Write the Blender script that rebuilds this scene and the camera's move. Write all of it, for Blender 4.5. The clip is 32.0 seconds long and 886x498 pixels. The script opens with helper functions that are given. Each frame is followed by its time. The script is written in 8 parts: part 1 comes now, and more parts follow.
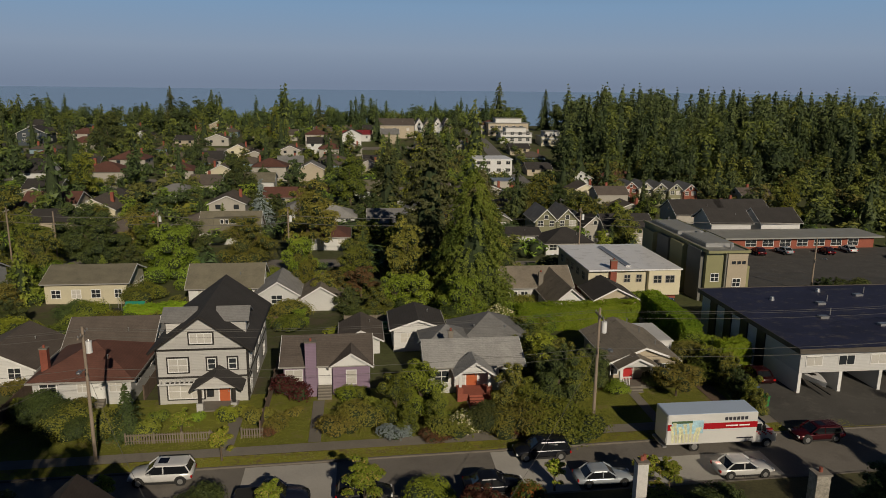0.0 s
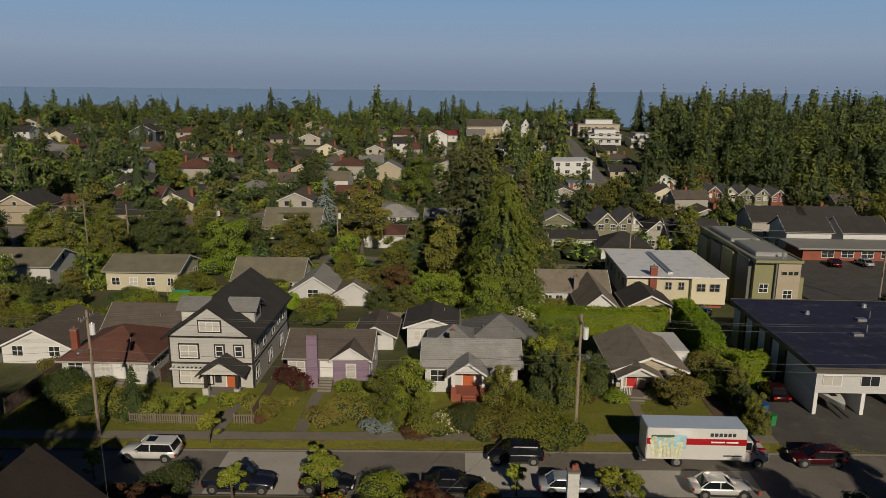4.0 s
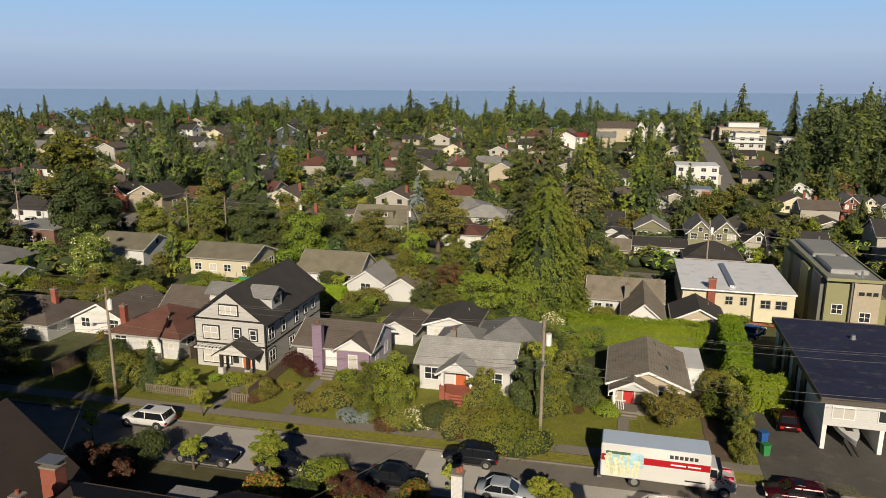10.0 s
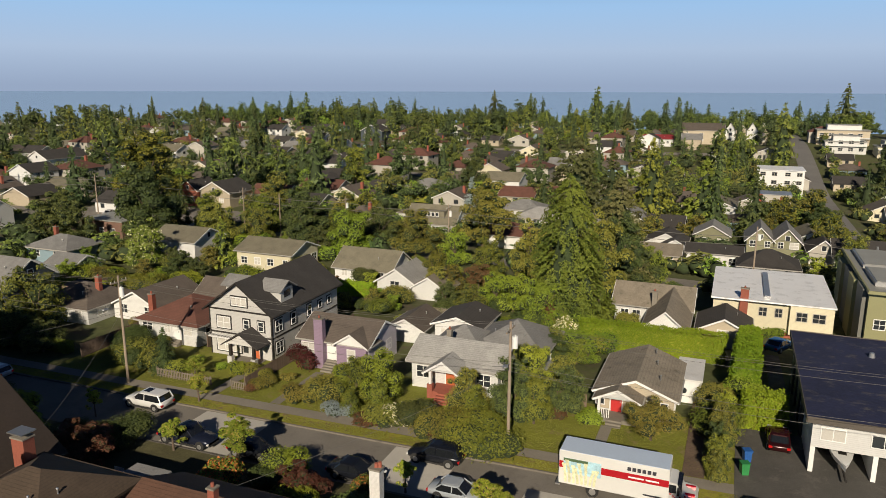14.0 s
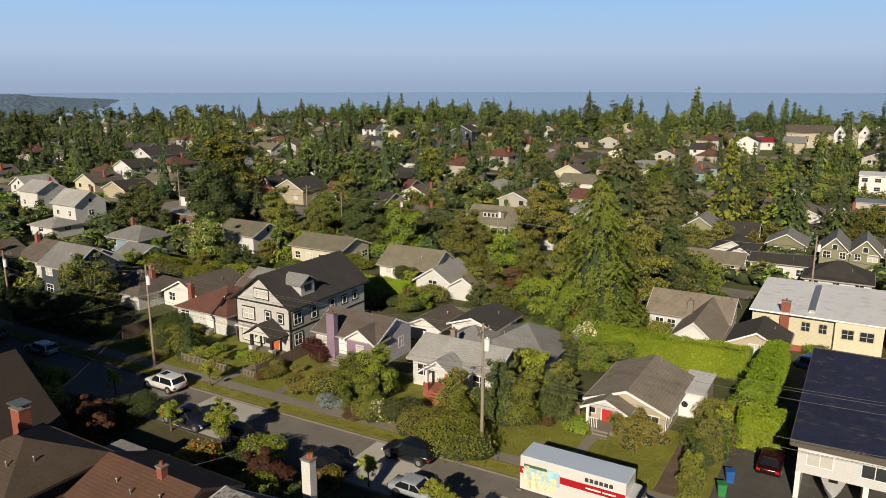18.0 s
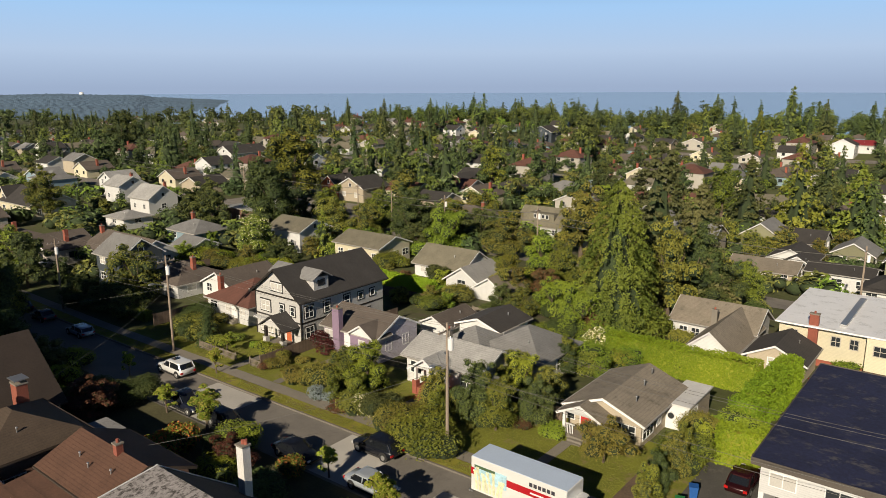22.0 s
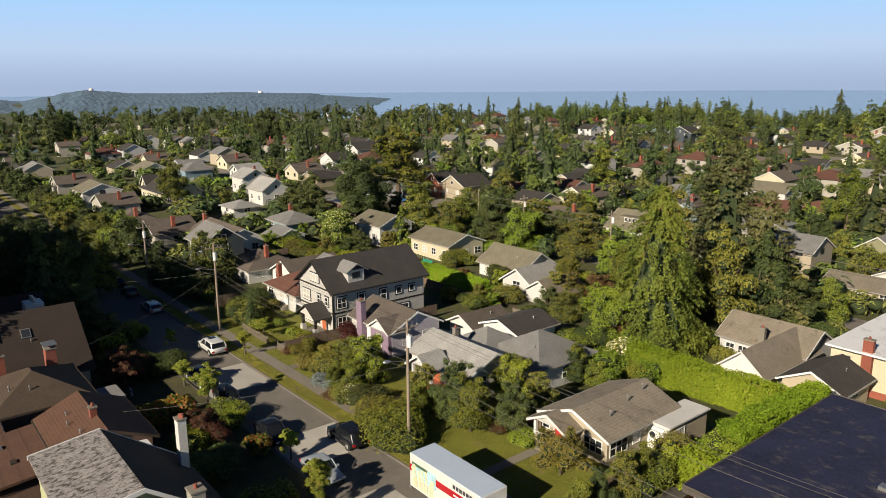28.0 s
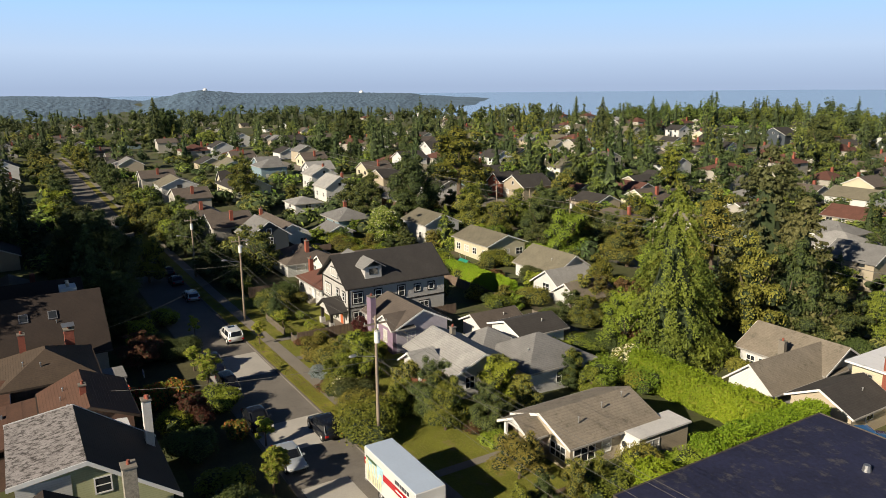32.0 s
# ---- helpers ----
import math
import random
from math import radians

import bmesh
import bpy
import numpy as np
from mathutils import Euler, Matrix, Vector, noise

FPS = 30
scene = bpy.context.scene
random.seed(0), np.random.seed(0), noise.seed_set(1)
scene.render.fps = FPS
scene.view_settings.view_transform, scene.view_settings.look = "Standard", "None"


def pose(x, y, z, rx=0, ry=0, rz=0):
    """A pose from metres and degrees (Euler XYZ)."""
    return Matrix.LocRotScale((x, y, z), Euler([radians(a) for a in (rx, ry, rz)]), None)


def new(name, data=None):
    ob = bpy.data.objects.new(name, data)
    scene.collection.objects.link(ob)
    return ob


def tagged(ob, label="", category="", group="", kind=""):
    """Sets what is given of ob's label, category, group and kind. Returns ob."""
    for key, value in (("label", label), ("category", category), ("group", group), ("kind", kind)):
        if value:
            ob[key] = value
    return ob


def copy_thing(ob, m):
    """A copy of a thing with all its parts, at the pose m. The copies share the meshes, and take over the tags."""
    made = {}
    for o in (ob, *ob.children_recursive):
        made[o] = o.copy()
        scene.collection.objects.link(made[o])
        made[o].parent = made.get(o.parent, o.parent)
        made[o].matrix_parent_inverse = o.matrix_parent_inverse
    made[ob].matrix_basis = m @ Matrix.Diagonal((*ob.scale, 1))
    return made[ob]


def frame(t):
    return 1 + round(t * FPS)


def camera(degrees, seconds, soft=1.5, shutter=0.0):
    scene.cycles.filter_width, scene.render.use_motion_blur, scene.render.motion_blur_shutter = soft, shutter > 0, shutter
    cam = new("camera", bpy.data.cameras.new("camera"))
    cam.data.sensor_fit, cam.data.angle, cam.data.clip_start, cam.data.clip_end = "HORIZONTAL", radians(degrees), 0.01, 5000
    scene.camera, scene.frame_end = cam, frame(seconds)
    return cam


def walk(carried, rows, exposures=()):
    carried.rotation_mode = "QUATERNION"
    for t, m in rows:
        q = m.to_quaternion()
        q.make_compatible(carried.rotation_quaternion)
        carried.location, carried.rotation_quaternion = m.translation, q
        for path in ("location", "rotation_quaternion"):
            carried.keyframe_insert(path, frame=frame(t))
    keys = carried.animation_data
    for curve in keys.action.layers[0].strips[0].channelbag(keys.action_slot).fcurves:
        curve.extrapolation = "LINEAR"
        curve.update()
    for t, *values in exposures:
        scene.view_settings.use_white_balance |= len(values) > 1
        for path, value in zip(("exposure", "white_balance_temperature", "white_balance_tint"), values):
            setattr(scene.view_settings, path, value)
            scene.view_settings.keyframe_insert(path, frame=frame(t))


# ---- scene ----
cam = camera(63.1, 32.0, 0.8)
METRES, EYE, TILT, LEAN, TURN = 84.0, 30.45, 2.7, 0.0, -6.9
ROWS = [
    (0.0, 0.0, 0.0, 0.0, 0.18, -15.54, -0.65),
    (0.5, 0.0158, -0.0005, 0.0003, 1.24, -15.55, -0.58),
    (1.0, 0.0316, -0.0006, 0.001, 2.29, -15.58, -0.51),
    (1.5, 0.0476, -0.0007, 0.0008, 3.35, -15.55, -0.44),
    (2.0, 0.0635, -0.0003, 0.001, 4.41, -15.56, -0.36),
    (2.5, 0.0793, 0.0004, 0.0012, 5.49, -15.56, -0.3),
    (3.0, 0.0953, 0.0013, 0.0013, 6.59, -15.56, -0.25),
    (3.5, 0.1101, 0.0023, 0.0013, 7.57, -15.55, -0.17),
    (5.5, 0.1721, 0.0102, 0.0019, 11.77, -15.52, 0.09),
    (6.0, 0.1876, 0.013, 0.0021, 12.8, -15.51, 0.16),
    (6.5, 0.2031, 0.0159, 0.0017, 13.85, -15.48, 0.22),
    (7.0, 0.2181, 0.0191, 0.0019, 14.89, -15.46, 0.25),
    (7.5, 0.2338, 0.0225, 0.0016, 15.93, -15.44, 0.34),
    (8.0, 0.2491, 0.0263, 0.0012, 16.94, -15.41, 0.42),
    (8.5, 0.2641, 0.0306, 0.0008, 17.97, -15.41, 0.5),
    (9.0, 0.2794, 0.035, 0.0001, 19.02, -15.38, 0.55),
    (9.5, 0.2945, 0.0397, -0.0001, 20.04, -15.37, 0.62),
    (10.0, 0.3096, 0.0445, -0.0006, 21.09, -15.35, 0.67),
    (10.5, 0.3245, 0.0497, -0.001, 22.17, -15.33, 0.74),
    (11.0, 0.3392, 0.0552, -0.0017, 23.22, -15.3, 0.81),
    (11.5, 0.3539, 0.061, -0.0021, 24.22, -15.27, 0.87),
    (12.0, 0.3683, 0.0672, -0.0024, 25.2, -15.25, 0.94),
    (12.5, 0.3828, 0.0735, -0.003, 26.18, -15.21, 1.0),
    (13.0, 0.397, 0.0801, -0.0033, 27.08, -15.18, 1.08),
    (13.5, 0.4108, 0.087, -0.0036, 27.98, -15.16, 1.12),
    (14.0, 0.4247, 0.0942, -0.0039, 28.91, -15.13, 1.19),
    (14.5, 0.4385, 0.1016, -0.0043, 30.01, -15.1, 1.24),
    (16.5, 0.4938, 0.1329, -0.0049, 34.36, -14.97, 1.47),
    (17.0, 0.5069, 0.1416, -0.0053, 35.39, -14.94, 1.54),
    (17.5, 0.5198, 0.1503, -0.0057, 36.43, -14.91, 1.59),
    (18.0, 0.5326, 0.1592, -0.0063, 37.45, -14.87, 1.67),
    (18.5, 0.5451, 0.1683, -0.0068, 38.48, -14.85, 1.71),
    (19.0, 0.5576, 0.1776, -0.0072, 39.47, -14.83, 1.75),
    (19.5, 0.5701, 0.187, -0.0079, 40.51, -14.79, 1.82),
    (20.0, 0.5822, 0.1966, -0.0085, 41.49, -14.75, 1.86),
    (20.5, 0.5943, 0.2065, -0.0088, 42.32, -14.71, 1.92),
    (21.0, 0.6059, 0.2166, -0.0095, 43.21, -14.67, 1.98),
    (21.5, 0.6174, 0.2268, -0.0102, 44.21, -14.63, 2.03),
    (22.0, 0.6287, 0.2372, -0.0108, 45.13, -14.58, 2.08),
    (22.5, 0.6397, 0.2479, -0.0116, 46.08, -14.54, 2.13),
    (23.0, 0.6507, 0.2588, -0.0123, 46.95, -14.5, 2.18),
    (23.5, 0.6615, 0.27, -0.0129, 47.89, -14.47, 2.23),
    (24.0, 0.6719, 0.2813, -0.0135, 48.87, -14.44, 2.27),
    (24.5, 0.6823, 0.2929, -0.0142, 49.99, -14.41, 2.31),
    (25.0, 0.6923, 0.3044, -0.0147, 51.23, -14.37, 2.33),
    (25.5, 0.7021, 0.3162, -0.015, 52.4, -14.34, 2.37),
    (27.5, 0.7393, 0.3649, -0.0159, 56.65, -14.23, 2.52),
    (28.0, 0.7482, 0.3777, -0.0163, 57.63, -14.2, 2.55),
    (28.5, 0.7569, 0.3907, -0.0168, 58.44, -14.18, 2.58),
    (29.0, 0.7655, 0.4038, -0.0174, 59.18, -14.16, 2.62),
    (29.5, 0.774, 0.4169, -0.0178, 59.87, -14.13, 2.66),
    (30.0, 0.7822, 0.4302, -0.0185, 60.86, -14.08, 2.7),
    (30.5, 0.7901, 0.4436, -0.0192, 62.04, -14.03, 2.73),
    (31.0, 0.7977, 0.4571, -0.02, 63.23, -13.97, 2.76),
    (31.5, 0.805, 0.4709, -0.0209, 64.35, -13.91, 2.79),
    (32.0, 0.8121, 0.4847, -0.022, 65.44, -13.85, 2.82),
]
EXPOSURES = [(0.0, -1.18), (3.0, -1.15), (5.0, -1.06), (6.0, -0.89), (7.0, -0.43), (9.0, -0.36), (14.0, -0.35), (20.0, -0.25), (26.0, -0.11), (32.0, 0.02)]
walk(cam, [(t, pose(0, 0, EYE, TILT, LEAN, TURN) @ pose(METRES * x, METRES * y, METRES * z, 90 + pitch, roll, yaw)) for t, x, y, z, yaw, pitch, roll in ROWS], EXPOSURES)

# ---- light ----
SUN_TO = Vector((0.225, -0.974, 0)).normalized()
SUN_EL = radians(25.8)
world = bpy.data.worlds.new("sky")
scene.world = world
world.use_nodes = True
wn = world.node_tree
sky = wn.nodes.new("ShaderNodeTexSky")
sky.sky_type, sky.sun_disc = "NISHITA", False
sky.sun_elevation = SUN_EL
sky.sun_rotation = math.atan2(SUN_TO.x, SUN_TO.y)
sky.air_density, sky.dust_density, sky.ozone_density = 1.0, 0.0, 3.0
bg = wn.nodes["Background"]
bg.inputs["Strength"].default_value = 0.05
tint = wn.nodes.new("ShaderNodeVectorMath")
tint.operation = "MULTIPLY"
tint.inputs[1].default_value = (0.29, 0.37, 0.54)
wn.links.new(sky.outputs[0], tint.inputs[0])
wn.links.new(tint.outputs[0], bg.inputs["Color"])
# the air thickens toward the horizon: clear sky above, blue haze low down, all the way round
way = wn.nodes.new("ShaderNodeTexCoord")
updown = wn.nodes.new("ShaderNodeSeparateXYZ")
wn.links.new(way.outputs["Generated"], updown.inputs[0])
ramp = wn.nodes.new("ShaderNodeValToRGB")
wn.links.new(updown.outputs["Z"], ramp.inputs[0])
for k, (at, c) in enumerate(((0.0, (0.30, 0.38, 0.53)), (0.045, (0.40, 0.51, 0.68)), (0.10, (0.32, 0.51, 0.76)), (0.18, (0.15, 0.27, 0.42)), (0.4, (0.0, 0.0, 0.0)))):
    e = ramp.color_ramp.elements[k] if k < 2 else ramp.color_ramp.elements.new(at)
    e.position, e.color = at, (*c, 1)
thin = wn.nodes.new("ShaderNodeMapRange")
wn.links.new(updown.outputs["Z"], thin.inputs["Value"])
thin.inputs["From Min"].default_value, thin.inputs["From Max"].default_value = 0.03, 0.45
thin.inputs["To Min"].default_value, thin.inputs["To Max"].default_value = 0.0, 0.05
wn.links.new(thin.outputs[0], bg.inputs["Strength"])
haze = wn.nodes.new("ShaderNodeBackground")
haze.inputs["Strength"].default_value = 1.32
wn.links.new(ramp.outputs[0], haze.inputs["Color"])
both = wn.nodes.new("ShaderNodeAddShader")
wn.links.new(bg.outputs[0], both.inputs[0])
wn.links.new(haze.outputs[0], both.inputs[1])
wn.links.new(both.outputs[0], wn.nodes["World Output"].inputs["Surface"])
sun = new("sun", bpy.data.lights.new("sun", "SUN"))
sun.data.energy, sun.data.angle, sun.data.color = 7.0, radians(0.6), (1.0, 0.87, 0.68)
sun_way = Vector((SUN_TO.x * math.cos(SUN_EL), SUN_TO.y * math.cos(SUN_EL), math.sin(SUN_EL)))
sun.matrix_basis = Matrix.Translation((0, -60, 80)) @ sun_way.to_track_quat("Z", "Y").to_matrix().to_4x4()


# ---- materials ----
def node(nt, kind, **values):
    n = nt.nodes.new(kind)
    for key, v in values.items():
        n.inputs[key.replace("_", " ")].default_value = v
    return n


MATS = {}


def mat(name, base, rough=0.8, metal=0.0, var=0.25, scale=0.6, fine=6.0, bump=0.3, bands=0.0, band_axis=2, band_dark=0.25, stain=None, stain_at=0.6, glow=0.0, rand=0.12, stretch=None):
    """A surface with two scales of variation, optional courses (bands, metres apart along one axis) and stains."""
    if name in MATS:
        return MATS[name]
    m = bpy.data.materials.new(name)
    m.use_nodes = True
    nt = m.node_tree
    b = nt.nodes["Principled BSDF"]
    b.inputs["Roughness"].default_value, b.inputs["Metallic"].default_value = rough, metal
    co = nt.nodes.new("ShaderNodeTexCoord")
    big = node(nt, "ShaderNodeTexNoise", Scale=scale, Detail=4.0, Roughness=0.6)
    small = node(nt, "ShaderNodeTexNoise", Scale=fine, Detail=3.0, Roughness=0.7)
    info = nt.nodes.new("ShaderNodeObjectInfo")
    for n in (big, small):
        nt.links.new(co.outputs["Object"], n.inputs["Vector"])
    add = nt.nodes.new("ShaderNodeMath")
    nt.links.new(big.outputs["Fac"], add.inputs[0])
    nt.links.new(small.outputs["Fac"], add.inputs[1])
    fac = nt.nodes.new("ShaderNodeMapRange")
    nt.links.new(add.outputs[0], fac.inputs["Value"])
    fac.inputs["From Min"].default_value, fac.inputs["From Max"].default_value = 0.6, 1.4
    fac.inputs["To Min"].default_value, fac.inputs["To Max"].default_value = 1.0 - var, 1.0 + var
    own = nt.nodes.new("ShaderNodeMapRange")
    nt.links.new(info.outputs["Random"], own.inputs["Value"])
    own.inputs["To Min"].default_value, own.inputs["To Max"].default_value = 1.0 - rand, 1.0 + rand
    mul = nt.nodes.new("ShaderNodeMath")
    mul.operation = "MULTIPLY"
    nt.links.new(fac.outputs[0], mul.inputs[0])
    nt.links.new(own.outputs[0], mul.inputs[1])
    last = mul.outputs[0]
    height = small.outputs["Fac"]
    if bands:
        sep = nt.nodes.new("ShaderNodeSeparateXYZ")
        nt.links.new(co.outputs["Object"], sep.inputs[0])
        saw = nt.nodes.new("ShaderNodeMath")
        saw.operation = "DIVIDE"
        nt.links.new(sep.outputs[band_axis], saw.inputs[0])
        saw.inputs[1].default_value = bands
        fr = nt.nodes.new("ShaderNodeMath")
        fr.operation = "FRACT"
        nt.links.new(saw.outputs[0], fr.inputs[0])
        step = nt.nodes.new("ShaderNodeMapRange")
        nt.links.new(fr.outputs[0], step.inputs["Value"])
        step.inputs["From Min"].default_value, step.inputs["From Max"].default_value = 0.0, 0.3
        step.inputs["To Min"].default_value, step.inputs["To Max"].default_value = 1.0 - band_dark, 1.0
        m2 = nt.nodes.new("ShaderNodeMath")
        m2.operation = "MULTIPLY"
        nt.links.new(last, m2.inputs[0])
        nt.links.new(step.outputs[0], m2.inputs[1])
        last = m2.outputs[0]
        height = fr.outputs[0]
    col = nt.nodes.new("ShaderNodeVectorMath")
    col.operation = "SCALE"
    col.inputs[0].default_value = base
    nt.links.new(last, col.inputs["Scale"])
    out = col.outputs[0]
    if stain:
        sn = node(nt, "ShaderNodeTexNoise", Scale=scale * 2.3, Detail=6.0, Roughness=0.75)
        pull = nt.nodes.new("ShaderNodeVectorMath")
        pull.operation = "MULTIPLY"
        pull.inputs[1].default_value = stretch or (1, 1, 1)
        nt.links.new(co.outputs["Object"], pull.inputs[0])
        nt.links.new(pull.outputs[0], sn.inputs["Vector"])
        rmp = nt.nodes.new("ShaderNodeMapRange")
        nt.links.new(sn.outputs["Fac"], rmp.inputs["Value"])
        rmp.inputs["From Min"].default_value, rmp.inputs["From Max"].default_value = stain_at - 0.06, stain_at + 0.05
        mx = nt.nodes.new("ShaderNodeMix")
        mx.data_type = "RGBA"
        nt.links.new(rmp.outputs[0], mx.inputs[0])
        nt.links.new(out, mx.inputs[6])
        mx.inputs[7].default_value = (*stain, 1)
        out = mx.outputs[2]
    nt.links.new(out, b.inputs["Base Color"])
    if bump:
        bp = nt.nodes.new("ShaderNodeBump")
        bp.inputs["Strength"].default_value, bp.inputs["Distance"].default_value = bump, 0.03
        nt.links.new(height, bp.inputs["Height"])
        nt.links.new(bp.outputs[0], b.inputs["Normal"])
    if glow:
        nt.links.new(out, b.inputs["Emission Color"])
        b.inputs["Emission Strength"].default_value = glow
    MATS[name] = m
    return m


def leafmat(name, base, other, trans=0.09, spread=0.45):
    """Leaves: colour varies from clump to clump and from plant to plant; some light comes through."""
    m = bpy.data.materials.new(name)
    m.use_nodes = True
    nt = m.node_tree
    b = nt.nodes["Principled BSDF"]
    b.inputs["Roughness"].default_value = 0.6
    b.inputs["Specular IOR Level"].default_value = 0.25
    geo, info = nt.nodes.new("ShaderNodeNewGeometry"), nt.nodes.new("ShaderNodeObjectInfo")
    mx = nt.nodes.new("ShaderNodeMix")
    mx.data_type = "RGBA"
    mx.inputs[6].default_value, mx.inputs[7].default_value = (*base, 1), (*other, 1)
    co = nt.nodes.new("ShaderNodeTexCoord")
    patch = node(nt, "ShaderNodeTexNoise", Scale=0.13, Detail=2.0)
    nt.links.new(co.outputs["Object"], patch.inputs["Vector"])
    blend = nt.nodes.new("ShaderNodeMath")
    blend.operation = "MULTIPLY_ADD"
    nt.links.new(patch.outputs["Fac"], blend.inputs[0])
    blend.inputs[1].default_value = 1.9
    half = nt.nodes.new("ShaderNodeMath")
    half.operation = "MULTIPLY_ADD"
    nt.links.new(geo.outputs["Random Per Island"], half.inputs[0])
    half.inputs[1].default_value, half.inputs[2].default_value = spread, -0.45 - spread / 2
    nt.links.new(half.outputs[0], blend.inputs[2])
    blend.use_clamp = True
    nt.links.new(blend.outputs[0], mx.inputs[0])
    hs = nt.nodes.new("ShaderNodeHueSaturation")
    hue, val = nt.nodes.new("ShaderNodeMapRange"), nt.nodes.new("ShaderNodeMapRange")
    nt.links.new(info.outputs["Random"], hue.inputs["Value"])
    hue.inputs["To Min"].default_value, hue.inputs["To Max"].default_value = 0.475, 0.525
    wob = nt.nodes.new("ShaderNodeMath")
    wob.operation = "FRACT"
    m7 = nt.nodes.new("ShaderNodeMath")
    m7.operation = "MULTIPLY"
    nt.links.new(info.outputs["Random"], m7.inputs[0])
    m7.inputs[1].default_value = 7.3
    nt.links.new(m7.outputs[0], wob.inputs[0])
    nt.links.new(wob.outputs[0], val.inputs["Value"])
    val.inputs["To Min"].default_value, val.inputs["To Max"].default_value = 0.75, 1.3
    nt.links.new(hue.outputs[0], hs.inputs["Hue"])
    nt.links.new(val.outputs[0], hs.inputs["Value"])
    nt.links.new(mx.outputs[2], hs.inputs["Color"])
    nt.links.new(hs.outputs[0], b.inputs["Base Color"])
    tr = nt.nodes.new("ShaderNodeBsdfTranslucent")
    nt.links.new(hs.outputs[0], tr.inputs["Color"])
    mix = nt.nodes.new("ShaderNodeMixShader")
    mix.inputs[0].default_value = trans
    nt.links.new(b.outputs[0], mix.inputs[1])
    nt.links.new(tr.outputs[0], mix.inputs[2])
    nt.links.new(mix.outputs[0], nt.nodes["Material Output"].inputs["Surface"])
    MATS[name] = m
    return m


leafmat("leaf_mid", (0.085, 0.110, 0.014), (0.273, 0.287, 0.040))
leafmat("leaf_bright", (0.122, 0.176, 0.012), (0.323, 0.389, 0.045))
leafmat("leaf_olive", (0.113, 0.113, 0.020), (0.279, 0.260, 0.048))
leafmat("leaf_dark", (0.040, 0.060, 0.018), (0.123, 0.146, 0.038))
leafmat("needle", (0.041, 0.060, 0.020), (0.133, 0.157, 0.047), 0.07)
leafmat("needle_warm", (0.091, 0.118, 0.017), (0.294, 0.302, 0.045), 0.08)
leafmat("cedar_spray", (0.066, 0.090, 0.013), (0.236, 0.249, 0.034), 0.08)
leafmat("needle_olive", (0.063, 0.063, 0.022), (0.166, 0.157, 0.059), 0.07)
leafmat("far_mid", (0.092, 0.120, 0.028), (0.203, 0.234, 0.045), 0.06, 0.4)
leafmat("far_bright", (0.135, 0.191, 0.025), (0.247, 0.317, 0.045), 0.06, 0.4)
leafmat("far_olive", (0.117, 0.117, 0.032), (0.210, 0.198, 0.050), 0.06, 0.4)
leafmat("far_dark", (0.050, 0.075, 0.028), (0.105, 0.134, 0.040), 0.06, 0.4)
leafmat("far_needle", (0.052, 0.079, 0.029), (0.113, 0.144, 0.045), 0.05, 0.4)
leafmat("far_needle_warm", (0.092, 0.120, 0.025), (0.203, 0.221, 0.040), 0.05, 0.4)
leafmat("needle_blue", (0.18, 0.22, 0.22), (0.3, 0.35, 0.34), 0.1)
leafmat("leaf_red", (0.055, 0.012, 0.012), (0.12, 0.03, 0.024))
leafmat("leaf_rust", (0.13, 0.052, 0.026), (0.11, 0.075, 0.035))
leafmat("leaf_hedge", (0.1, 0.19, 0.01), (0.245, 0.36, 0.02))
leafmat("blossom", (0.62, 0.58, 0.42), (0.75, 0.7, 0.52), 0.2)
leafmat("blossom_yellow", (0.45, 0.36, 0.08), (0.55, 0.45, 0.15), 0.2)
leafmat("blossom_orange", (0.45, 0.1, 0.03), (0.5, 0.17, 0.06), 0.2)
leafmat("grass_blade", (0.15, 0.165, 0.028), (0.21, 0.205, 0.042), 0.2)
BARK = mat("bark", (0.12, 0.09, 0.065), 0.95, var=0.4, fine=14)
# dark green that paints the shade deep inside crowns, seen through leaf gaps
INNER = mat("shaded_inner_foliage", (0.03, 0.045, 0.015), 0.95, var=0.4, scale=1.5, bump=0)
ASPHALT = mat("asphalt", (0.2, 0.182, 0.158), 0.9, var=0.22, scale=0.25, fine=9, stain=(0.15, 0.135, 0.118), stain_at=0.58)
TARMAC = mat("dark_asphalt", (0.07, 0.066, 0.06), 0.9, var=0.35, scale=0.3, fine=9, stain=(0.11, 0.1, 0.09), stain_at=0.6)
CONCRETE = mat("concrete", (0.20, 0.18, 0.15), 0.9, var=0.2, scale=0.4, fine=8)
PATCH = mat("pale_concrete", (0.40, 0.38, 0.345), 0.9, var=0.12, scale=0.5, fine=8)
LAWN = mat("lawn", (0.17, 0.18, 0.016), 0.95, var=0.35, scale=0.35, fine=5, stain=(0.2, 0.165, 0.06), stain_at=0.6)
SOIL = mat("soil", (0.11, 0.075, 0.05), 0.95, var=0.4, scale=0.8)
WHITE = mat("white_paint", (0.70, 0.70, 0.69), 0.6, var=0.06, scale=1.0, bump=0.05)
BLACKTRIM = mat("black_trim", (0.025, 0.022, 0.02), 0.5, var=0.1)
GUTTER = mat("gutter_grey", (0.34, 0.325, 0.3), 0.6, var=0.2, bump=0.05)
METAL = mat("galvanised", (0.45, 0.45, 0.45), 0.4, metal=0.8, var=0.1)
POLEWOOD = mat("pole_wood", (0.27, 0.215, 0.165), 0.9, var=0.3, fine=12)
FENCEWOOD = mat("fence_wood", (0.16, 0.115, 0.085), 0.9, var=0.35, fine=10)
BRICK = mat("brick_red", (0.28, 0.085, 0.055), 0.9, var=0.25, bands=0.08, fine=12)
